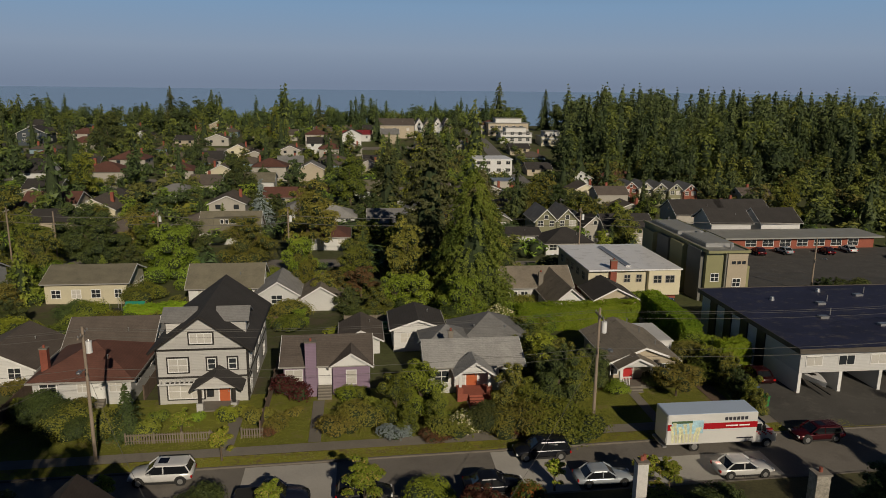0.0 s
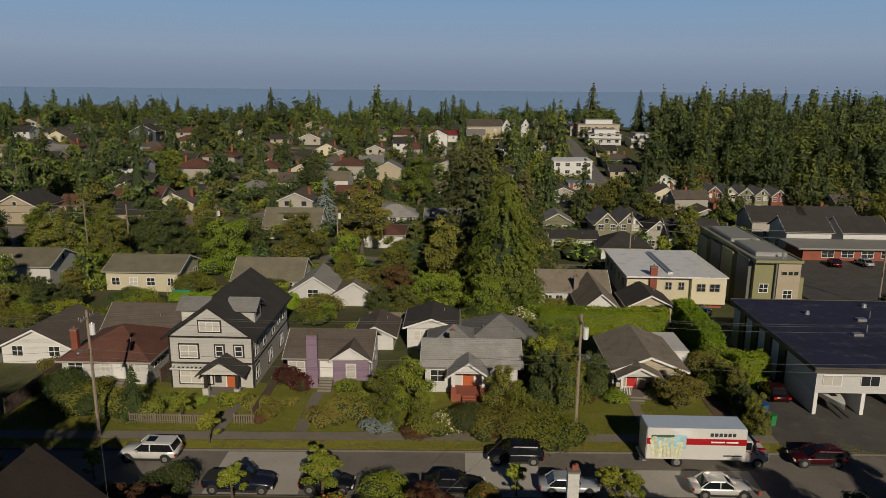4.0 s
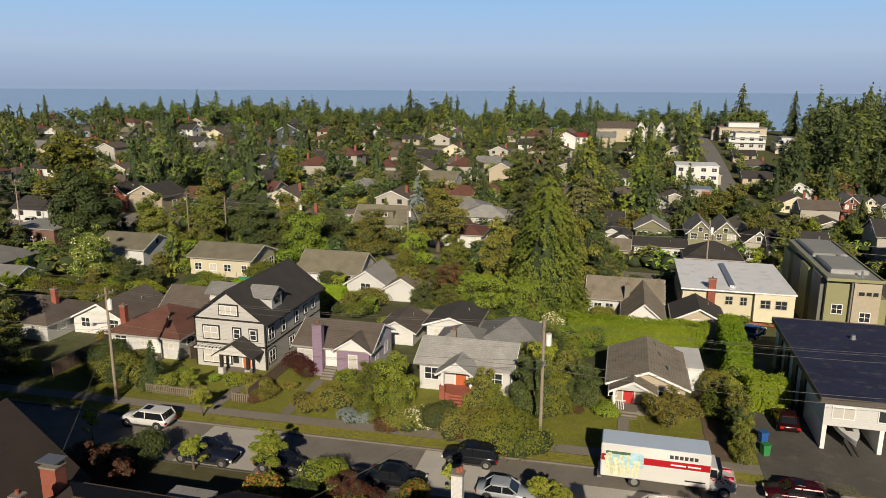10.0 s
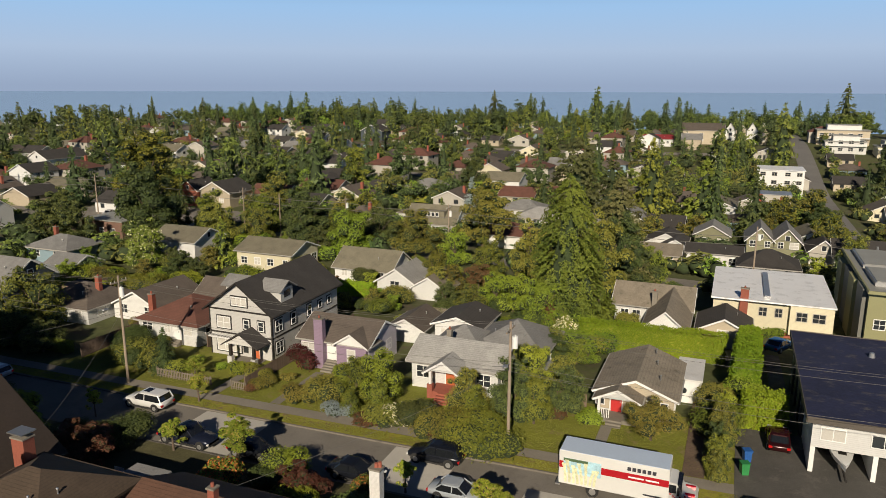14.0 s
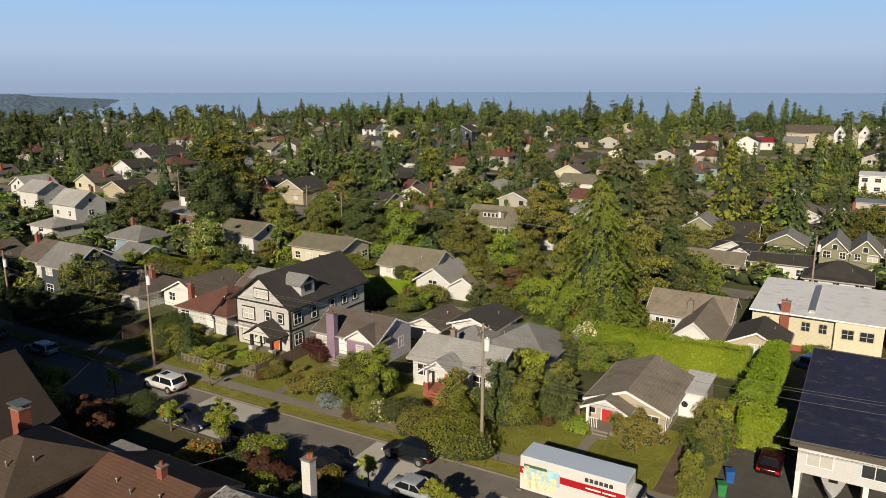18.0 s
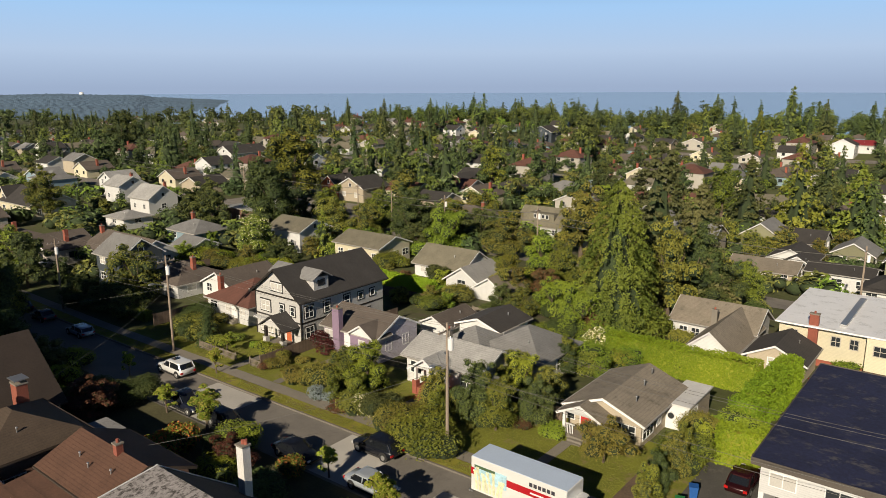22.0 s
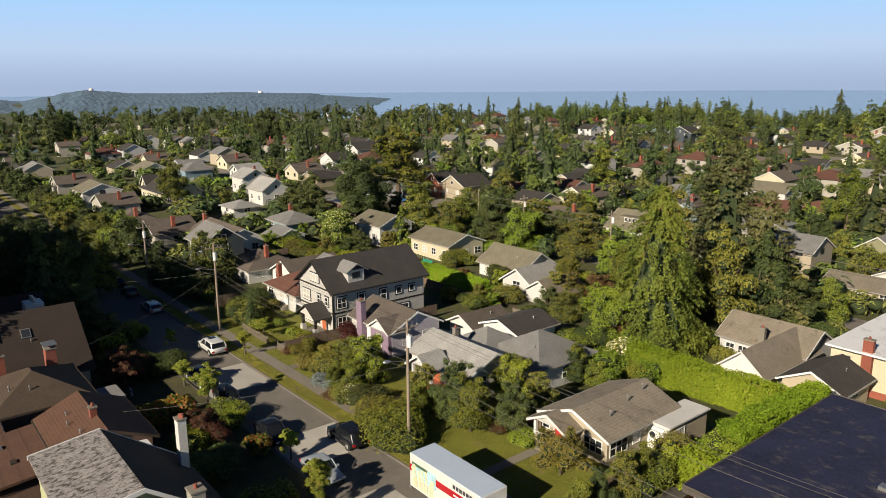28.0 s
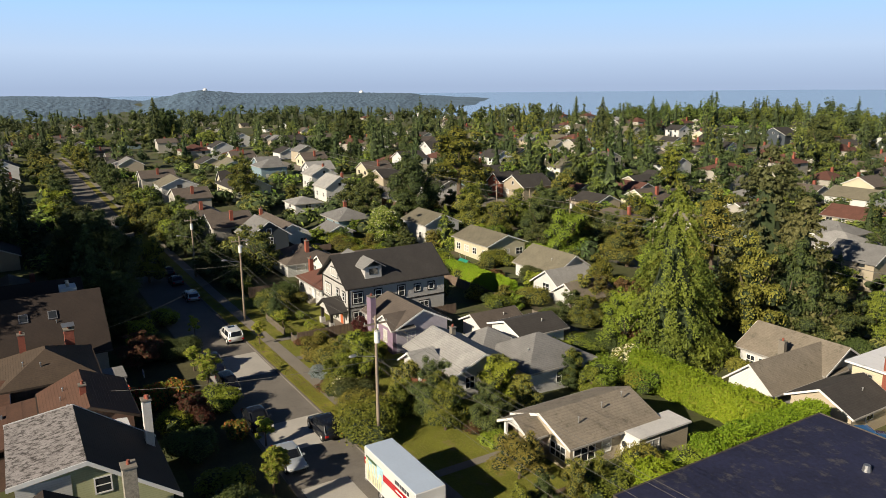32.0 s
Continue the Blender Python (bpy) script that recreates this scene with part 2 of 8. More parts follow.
WIRE = mat("wire", (0.13, 0.125, 0.115), 0.6, bump=0)
RUBBER = mat("rubber", (0.02, 0.02, 0.02), 0.8, bump=0)


def glass(name, tint, rough=0.05):
    m = bpy.data.materials.new(name)
    m.use_nodes = True
    b = m.node_tree.nodes["Principled BSDF"]
    b.inputs["Base Color"].default_value = (*tint, 1)
    b.inputs["Roughness"].default_value = rough
    b.inputs["Specular IOR Level"].default_value = 0.9
    MATS[name] = m
    return m


PANE = glass("window_pane", (0.03, 0.035, 0.04))
BLIND = mat("blind_behind_pane", (0.55, 0.53, 0.49), 0.25, var=0.08, bands=0.06, bump=0.1)
CARGLASS = glass("car_glass", (0.012, 0.014, 0.017), 0.03)


# ---- kit ----
def part(name, bm, material, parent, label=""):
    me = bpy.data.meshes.new(name)
    bm.to_mesh(me)
    bm.free()
    for m in material if isinstance(material, (list, tuple)) else [material]:
        me.materials.append(m)
    ob = new(name, me)
    ob.parent = parent
    if label:
        tagged(ob, label)
    return ob


def part_py(name, verts, faces, material, parent=None, label=""):
    me = bpy.data.meshes.new(name)
    me.from_pydata(verts, [], faces)
    for m in material if isinstance(material, (list, tuple)) else [material]:
        me.materials.append(m)
    ob = new(name, me)
    ob.parent = parent
    if label:
        tagged(ob, label)
    return ob


def box(bm, x0, x1, y0, y1, z0, z1, bevel=0.0):
    r = bmesh.ops.create_cube(bm, size=1, matrix=Matrix.Translation(((x0 + x1) / 2, (y0 + y1) / 2, (z0 + z1) / 2)) @ Matrix.Diagonal((abs(x1 - x0), abs(y1 - y0), abs(z1 - z0), 1)))
    if bevel:
        es = list({e for v in r["verts"] for e in v.link_edges})
        bmesh.ops.bevel(bm, geom=es, offset=bevel, segments=1, affect="EDGES")
    return bm


def boxes(*bs):
    bm = bmesh.new()
    for b in bs:
        box(bm, *b)
    return bm


def cyl(bm, p, q, r0, r1, n=8):
    p, q = Vector(p), Vector(q)
    m = Matrix.Translation((p + q) / 2) @ (q - p).to_track_quat("Z", "Y").to_matrix().to_4x4()
    bmesh.ops.create_cone(bm, cap_ends=True, segments=n, radius1=r0, radius2=r1, depth=(q - p).length, matrix=m)
    return bm


def prism(bm, outline, axis, a, b):
    """An outline of (u, z) points drawn out along x (axis 0, u is y) or y (axis 1, u is x) from a to b."""
    put = (lambda u, z, s: (s, u, z)) if axis == 0 else (lambda u, z, s: (u, s, z))
    va = [bm.verts.new(put(u, z, a)) for u, z in outline]
    vb = [bm.verts.new(put(u, z, b)) for u, z in outline]
    n = len(outline)
    bm.faces.new(va)
    bm.faces.new(vb[::-1])
    for i in range(n):
        bm.faces.new((va[(i + 1) % n], va[i], vb[i], vb[(i + 1) % n]))
    bmesh.ops.recalc_face_normals(bm, faces=bm.faces)
    return bm


def lerp_table(v, table):
    for (a, fa), (b, fb) in zip(table, table[1:]):
        if v <= b:
            k = max(0.0, (v - a) / (b - a))
            k = k * k * (3 - 2 * k)
            return fa + (fb - fa) * k
    return table[-1][1]


def ground_z(x, y):
    """Height of the land: the street falls gently to the west, the lots behind it drop, a ridge stands before the sea."""
    street = -0.0165 * (22 - min(45, max(-40, x)))
    drop = lerp_table(y, ((72, 0.0), (105, -2.2), (160, -4.6), (270, -5.0), (400, 3.5), (480, 3.5), (640, -18.0), (720, -30)))
    side = lerp_table(x, ((-85, -0.15), (-45, 0.15), (-25, 0.4), (44, 1.0), (90, 1.6)))
    far = min(1.0, max(0.0, (y - 270) / 60))
    return street + drop * (side + (1 - side) * far) - 0.021 * min(900, max(0, -250 - x))


def place(ob, x, y, rot=0.0, z=None):
    ob.matrix_basis = pose(x, y, ground_z(x, y) if z is None else z, 0, 0, rot)
    return ob


# ---- houses ----
WINDOW_MESH = {}


def window_mesh(w, h, panes, frame):
    """A frame with its bars in one piece, and one pane, drawn on the plane y = 0 and facing -y."""
    key = (round(w, 2), round(h, 2), panes, frame.name)
    if key in WINDOW_MESH:
        return WINDOW_MESH[key]
    t = 0.09
    xs = [-w / 2 - t, -w / 2]
    for i in range(1, panes):
        c = -w / 2 + w * i / panes
        xs += [c - 0.03, c + 0.03]
    xs += [w / 2, w / 2 + t]
    zs = [-t, 0, h, h + t] if h < 1.0 else [-t, 0, h / 2 - 0.03, h / 2 + 0.03, h, h + t]
    bm = bmesh.new()
    g = [[bm.verts.new((x, 0, z)) for z in zs] for x in xs]
    fs = [bm.faces.new((g[i][j], g[i + 1][j], g[i + 1][j + 1], g[i][j + 1])) for i in range(len(xs) - 1) for j in range(len(zs) - 1) if i % 2 == 0 or j % 2 == 0]
    r = bmesh.ops.extrude_face_region(bm, geom=fs)
    for v in r["geom"]:
        if isinstance(v, bmesh.types.BMVert):
            v.co.y -= 0.06
    bmesh.ops.recalc_face_normals(bm, faces=bm.faces)
    me = bpy.data.meshes.new("window")
    bm.to_mesh(me)
    bm.free()
    me.materials.append(frame)
    WINDOW_MESH[key] = me
    return me


def pane_mesh(w, h, material):
    key = (round(w, 2), round(h, 2), material.name)
    if key not in WINDOW_MESH:
        bm = boxes((-w / 2, w / 2, -0.022, -0.004, 0, h))
        me = bpy.data.meshes.new("pane")
        bm.to_mesh(me)
        bm.free()
        me.materials.append(material)
        WINDOW_MESH[key] = me
    return WINDOW_MESH[key]


def add_window(house, face, u, z, w, h, W, D, frame=None, panes=2, pane=None, off=0.0):
    """A window on one face (f, b, l, r) of a W by D box, u along the face, z to the sill."""
    at = {"f": (u, -D / 2 - off, 0), "b": (u, D / 2 + off, 180), "l": (-W / 2 - off, u, -90), "r": (W / 2 + off, u, 90)}[face]
    win = new("window", window_mesh(w, h, panes, frame or WHITE))
    win.parent = house
    win.matrix_basis = pose(at[0], at[1], z, 0, 0, at[2])
    pn = new("pane", pane_mesh(w, h, pane or PANE))
    pn.parent = win
    return win


def add_door(house, u, z, material, W, D, w=0.95, h=2.05, off=0.0, face="f"):
    s = -1 if face == "f" else 1
    y = s * (D / 2 + off)
    d = part("door", boxes((u - w / 2, u + w / 2, y - 0.03, y + 0.03, z, z + h)), material, house)
    part("door_frame", boxes((u - w / 2 - 0.12, u - w / 2, y - 0.05, y + 0.05, z, z + h + 0.12), (u + w / 2, u + w / 2 + 0.12, y - 0.05, y + 0.05, z, z + h + 0.12), (u - w / 2, u + w / 2, y - 0.05, y + 0.05, z + h, z + h + 0.12)), WHITE, d)
    part("handle", boxes((u + w * 0.34, u + w * 0.42, y + s * 0.03, y + s * 0.08, z + 0.95, z + 1.1)), METAL, d)
    return d


def gable_parts(house, x0, x1, y0, y1, z0, eave, ridge, axis, wall, roof, fascia, over=0.4, names=("wall", "roof", "bargeboard"), thick=0.16, gutter=True):
    """Walls up to the gable and a roof of two slabs with bargeboards. axis: the ridge's direction."""
    cx, cy = (x0 + x1) / 2, (y0 + y1) / 2
    bm = bmesh.new()
    if axis == "x":
        prism(bm, [(y0, z0), (y1, z0), (y1, eave), (cy, ridge), (y0, eave)], 0, x0, x1)
        c, lo, hi, a, b, ax = cy, y0, y1, x0 - over, x1 + over, 0
    else:
        prism(bm, [(x0, z0), (x1, z0), (x1, eave), (cx, ridge), (x0, eave)], 1, y0, y1)
        c, lo, hi, a, b, ax = cx, x0, x1, y0 - over, y1 + over, 1
    part(names[0], bm, wall, house)
    k = (ridge - eave) / (c - lo)
    e = eave - k * over + 0.02
    bm = bmesh.new()
    prism(bm, [(lo - over, e), (c, ridge + 0.02), (hi + over, e), (hi + over, e + thick), (c, ridge + 0.02 + thick), (lo - over, e + thick)], ax, a, b)
    rf = part(names[1], bm, roof, house)
    for s in (a - 0.05, b):
        bm = bmesh.new()
        prism(bm, [(lo - over - 0.02, e - 0.08), (c, ridge - 0.08), (hi + over + 0.02, e - 0.08), (hi + over + 0.02, e + thick - 0.03), (c, ridge + thick - 0.01), (lo - over - 0.02, e + thick - 0.03)], ax, s, s + 0.05)
        part(names[2], bm, fascia, rf if names[0] != "wall" else house)
    if gutter:
        for u, s in ((lo - over, -1), (hi + over, 1)):
            bm = bmesh.new()
            prism(bm, [(u, e - 0.02), (u + s * 0.12, e - 0.02), (u + s * 0.12, e + 0.12), (u, e + 0.12)], ax, a, b)
            part("gutter", bm, GUTTER if fascia == WHITE else fascia, rf)
    return rf


def hip_parts(house, x0, x1, y0, y1, z0, eave, ridge, wall, roof, fascia, over=0.5, gutter=True):
    part("wall", boxes((x0, x1, y0, y1, z0, eave)), wall, house)
    X0, X1, Y0, Y1 = x0 - over, x1 + over, y0 - over, y1 + over
    w, d = X1 - X0, Y1 - Y0
    if w >= d:
        r0, r1 = (X0 + d / 2, (Y0 + Y1) / 2, ridge), (X1 - d / 2 + 0.01, (Y0 + Y1) / 2, ridge)
    else:
        r0, r1 = ((X0 + X1) / 2, Y0 + w / 2, ridge), ((X0 + X1) / 2, Y1 - w / 2 + 0.01, ridge)
    v = [(X0, Y0, eave), (X1, Y0, eave), (X1, Y1, eave), (X0, Y1, eave), r0, r1]
    f = [(0, 1, 5, 4), (2, 3, 4, 5), (1, 2, 5), (3, 0, 4), (3, 2, 1, 0)] if w >= d else [(0, 1, 4), (1, 2, 5, 4), (2, 3, 5), (3, 0, 4, 5), (3, 2, 1, 0)]
    rf = part_py("roof", v, f, roof, house)
    if gutter:
        for q in ((X0, X1, Y0 - 0.06, Y0, eave - 0.16, eave + 0.04), (X0, X1, Y1, Y1 + 0.06, eave - 0.16, eave + 0.04), (X0 - 0.06, X0, Y0, Y1, eave - 0.16, eave + 0.04), (X1, X1 + 0.06, Y0, Y1, eave - 0.16, eave + 0.04)):
            part("gutter", boxes(q), GUTTER if fascia == WHITE else fascia, rf)
    return rf


def add_chimney(house, x, y, z0, z1, material, w=0.7, d=0.6):
    c = part("chimney", boxes((x - w / 2, x + w / 2, y - d / 2, y + d / 2, z0, z1)), material, house)
    part("cap", boxes((x - w / 2 - 0.06, x + w / 2 + 0.06, y - d / 2 - 0.06, y + d / 2 + 0.06, z1, z1 + 0.12)), CONCRETE, c)
    bm = bmesh.new()
    cyl(bm, (x, y, z1 + 0.12), (x, y, z1 + 0.4), 0.13, 0.11, 8)
    part("flue", bm, BRICK, c)
    return c


def add_vents(roof, spots):
    for x, y, z in spots:
        bm = bmesh.new()
        cyl(bm, (x, y, z - 0.1), (x, y, z + 0.35), 0.06, 0.06, 6)
        cyl(bm, (x, y, z + 0.35), (x, y, z + 0.42), 0.1, 0.08, 6)
        part("vent_pipe", bm, METAL, roof)


def siding(name, base):
    return mat("siding_" + name, base, 0.75, var=0.08, scale=0.7, bands=0.16, band_dark=0.18, bump=0.35)


def shingles(name, base, stain=None):
    return mat("shingles_" + name, base, 0.95, var=0.3, scale=0.5, fine=5.0, bands=0.11, band_dark=0.22, bump=0.5, stain=stain, stain_at=0.62)


R_DARK = shingles("dark", (0.044, 0.04, 0.038))
R_GREY = shingles("grey", (0.19, 0.188, 0.185))
R_BROWN = shingles("brown", (0.11, 0.09, 0.076))
R_RED = shingles("redbrown", (0.12, 0.052, 0.038))
R_OLIVE = shingles("olive", (0.165, 0.15, 0.108))
R_TAUPE = shingles("taupe", (0.215, 0.185, 0.145), (0.13, 0.115, 0.088))
R_LIGHT = shingles("light", (0.3, 0.295, 0.285))
ROOFS = [R_DARK, R_GREY, R_BROWN, R_TAUPE, R_OLIVE, R_TAUPE, R_GREY, R_RED]
S_WHITE, S_CREAM, S_GREY = siding("white", (0.6, 0.6, 0.59)), siding("cream", (0.60, 0.55, 0.40)), siding("grey", (0.40, 0.375, 0.33))
S_PURPLE, S_BLUE, S_SAGE = siding("purple", (0.23, 0.165, 0.235)), siding("blue", (0.2, 0.28, 0.33)), siding("sage", (0.22, 0.215, 0.13))
S_TAN, S_NAVY, S_RUST = siding("tan", (0.42, 0.36, 0.27)), siding("navy", (0.055, 0.07, 0.085)), siding("rust", (0.26, 0.08, 0.05))
WALLS = [S_WHITE, S_CREAM, S_TAN, S_GREY, S_WHITE, S_WHITE, S_TAN, S_CREAM]
DOOR_RED = mat("red_door", (0.42, 0.03, 0.03), 0.4, var=0.05)
DOOR_ORANGE = mat("orange_door", (0.5, 0.13, 0.05), 0.45, var=0.1)
DOOR_WHITE = mat("white_door", (0.7, 0.7, 0.68), 0.5, var=0.05)


def add_stair(house, u, w, y, top, n, material, low=-0.6):
    """A flight of n steps going down toward -y from a landing at height top."""
    o = [(y, low), (y, top)]
    for i in range(n):
        o += [(y - 0.32 * (i + 1), top - 0.18 * i), (y - 0.32 * (i + 1), top - 0.18 * (i + 1))]
    o.append((y - 0.32 * n, low))
    bm = bmesh.new()
    prism(bm, o, 0, u - w / 2, u + w / 2)
    return part("stair", bm, material, house)


def thing(name, label, category, group=""):
    return tagged(new(name), label, category, group)


def house(x, y, rot, W, D, eave, ridge, axis, wall, roof, label, group="", z=None, hip=False, wins=2, storeys=1, chimney=None, door=None, over=0.45, category="house", name="house", fascia=None, floor=0.5, back=True):
    """A plain dwelling with gable or hip roof; windows are spread over its faces."""
    h = place(thing(name, label, category, group), x, y, rot, z)
    x0, x1, y0, y1 = -W / 2, W / 2, -D / 2, D / 2
    if hip:
        rf = hip_parts(h, x0, x1, y0, y1, -1.5, eave, ridge, wall, roof, fascia or WHITE, over)
    else:
        rf = gable_parts(h, x0, x1, y0, y1, -1.5, eave, ridge, axis, wall, roof, fascia or WHITE, over)
    rnd = random.Random(int(x * 13 + y * 7))
    for s in range(storeys):
        zs = floor + 0.75 + s * 2.6
        if zs + 1.0 > eave:
            break
        for face in "flr" + ("b" if back else ""):
            L = W if face in "fb" else D
            n = wins if face in "fb" else max(1, wins - 1)
            for i in range(n):
                u = L * ((i + 0.5) / n - 0.5) + rnd.uniform(-0.2, 0.2)
                if door and face == "f" and s == 0 and abs(u - door[0]) < 1.2:
                    continue
                add_window(h, face, u, zs, rnd.choice((0.9, 1.2, 1.5)), 1.15, W, D, pane=rnd.choice((PANE, PANE, BLIND)))
    if not hip and ridge - eave > 1.6 and storeys > 1:
        for face in ("l", "r") if axis == "x" else ("f", "b"):
            add_window(h, face, 0, eave + 0.2, 0.8, 0.9, W, D, panes=1)
    if door:
        add_door(h, door[0], floor, door[1], W, D)
        add_stair(h, door[0], 1.4, -D / 2, floor, 3, CONCRETE)
    if chimney:
        add_chimney(h, chimney[0], chimney[1], eave - 1, ridge + 0.9, BRICK)
    if rnd.random() < 0.6:
        k = (ridge - eave) * 0.5
        if axis == "x" or W > D:
            add_vents(rf, [(W * 0.2, -D / 4 - 0.1, ridge - k + 0.1)])
        else:
            add_vents(rf, [(W / 4, D * 0.15, ridge - k + 0.1)])
    return h


# ---- plants ----
def cards(rng, centres, normals, size, fold=0.35, droop=0.0, loose=0.36):
    """Bent leaf clumps, four-cornered, at centres, facing roughly along normals."""
    n = len(centres)
    nn = normals + rng.normal(0, loose, (n, 3))
    nn /= np.linalg.norm(nn, axis=1)[:, None] + 1e-9
    t = np.cross(nn, rng.normal(0, 1, (n, 3)))
    t /= np.linalg.norm(t, axis=1)[:, None] + 1e-9
    b = np.cross(nn, t)
    s = size * rng.uniform(0.6, 1.4, (n, 1))
    f = nn * s * fold
    v = np.stack([centres - t * s, centres - b * s * 0.62 + f, centres + t * s, centres + b * s * 0.62 + f], axis=1)
    v[:, :, 2] -= droop * s * np.array([0, 1, 0, 1])
    return v.reshape(-1, 3), np.arange(4 * n).reshape(-1, 4)


def ball(centre, radii, n=6, m=4):
    v, f = [], []
    for j in range(m + 1):
        a = math.pi * j / m
        for i in range(n):
            b = 2 * math.pi * i / n
            v.append((centre[0] + radii[0] * math.sin(a) * math.cos(b), centre[1] + radii[1] * math.sin(a) * math.sin(b), centre[2] + radii[2] * math.cos(a)))
    for j in range(m):
        for i in range(n):
            f.append((j * n + i, j * n + (i + 1) % n, (j + 1) * n + (i + 1) % n, (j + 1) * n + i))
    return v, f


def leafy(name, parent, lobes, count, size, rng, leaf, core=0.8, extra=None, cores=99, loose=0.42):
    """A crown of many clumps over uneven lobes, thinning toward the inside; each lobe's heart is coloured dark for
    inner shade.
    """
    L = np.array(lobes, float)
    area = L[:, 3] * L[:, 4]
    pick = rng.choice(len(L), count, p=area / area.sum())
    d = rng.normal(0, 1, (count, 3))
    d[:, 2] = np.where(d[:, 2] < -0.4, -d[:, 2], d[:, 2])
    d /= np.linalg.norm(d, axis=1)[:, None]
    rad = L[pick][:, [3, 3, 4]]
    depth = 1.12 - 0.42 * rng.random((count, 1)) ** 1.6
    c = L[pick][:, :3] + d * rad * depth
    v, f = cards(rng, c, d / rad * rad.mean() + (0, 0, 0.25), size, loose=loose)
    verts, faces = v.tolist(), f.tolist()
    mats = [0] * len(faces)
    if extra:
        k = rng.random(len(faces)) < extra[1]
        mats = [2 if q else 0 for q in k]
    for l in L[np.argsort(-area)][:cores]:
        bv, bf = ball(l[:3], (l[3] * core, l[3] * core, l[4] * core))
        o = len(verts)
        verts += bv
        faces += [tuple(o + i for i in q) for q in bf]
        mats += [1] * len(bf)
    ob = part_py(name, verts, faces, [MATS[leaf], INNER] + ([MATS[extra[0]]] if extra else []), parent)
    ob.data.polygons.foreach_set("material_index", mats)
    return ob


def trunk(parent, h, r, rng, limbs=5, spread=2.0, top=None):
    bm = bmesh.new()
    cyl(bm, (0, 0, -0.4), (0.1, 0, h), r, r * 0.55, 8)
    for i in range(limbs):
        a = 2 * math.pi * i / limbs + rng.uniform(-0.4, 0.4)
        z = h * rng.uniform(0.6, 0.98)
        cyl(bm, (0.1, 0, z), (math.cos(a) * spread, math.sin(a) * spread, (top or h) + rng.uniform(0, 1.0)), r * 0.4, r * 0.12, 5)
    return part("trunk", bm, BARK, parent)


def make_broadleaf(seed, leaf, count, size, H=8.0, R=3.4, lobes=14, stem=0.02, extra=None, name="tree", flat=1.0, cores=99, skirt=0):
    rng = np.random.default_rng(seed)
    ob = new(name)
    trunk(ob, H * 0.45, 0.03 * H, rng, 5, R * 0.55, H * 0.6)
    ls = []
    for i in range(int(lobes * 1.7)):
        a, rr = rng.uniform(0, 6.28), R * math.sqrt(rng.uniform(0.04, 0.72))
        z = H * rng.uniform(stem + 0.14, 0.9)
        k = 1 - 0.6 * max(0.0, z / H - 0.45) / 0.55 - 0.3 * max(0.0, 0.45 - z / H) / 0.45
        r = R * rng.uniform(0.2, 0.4) * k
        ls.append((rr * math.cos(a) * k * 1.1, rr * math.sin(a) * k * 1.1, z, r, r * rng.uniform(0.6, 0.9) * flat))
    for i in range(skirt):
        a = 6.283 * i / max(1, skirt) + rng.uniform(-0.4, 0.4)
        ls.append((R * 0.5 * math.cos(a), R * 0.5 * math.sin(a), H * rng.uniform(0.14, 0.26), R * rng.uniform(0.36, 0.48), H * 0.15))
    ls.append((0, 0, H * 0.56, R * 0.42, H * 0.24))
    leafy("crown", ob, ls, count, size, rng, leaf, 0.7, extra, cores)
    return ob


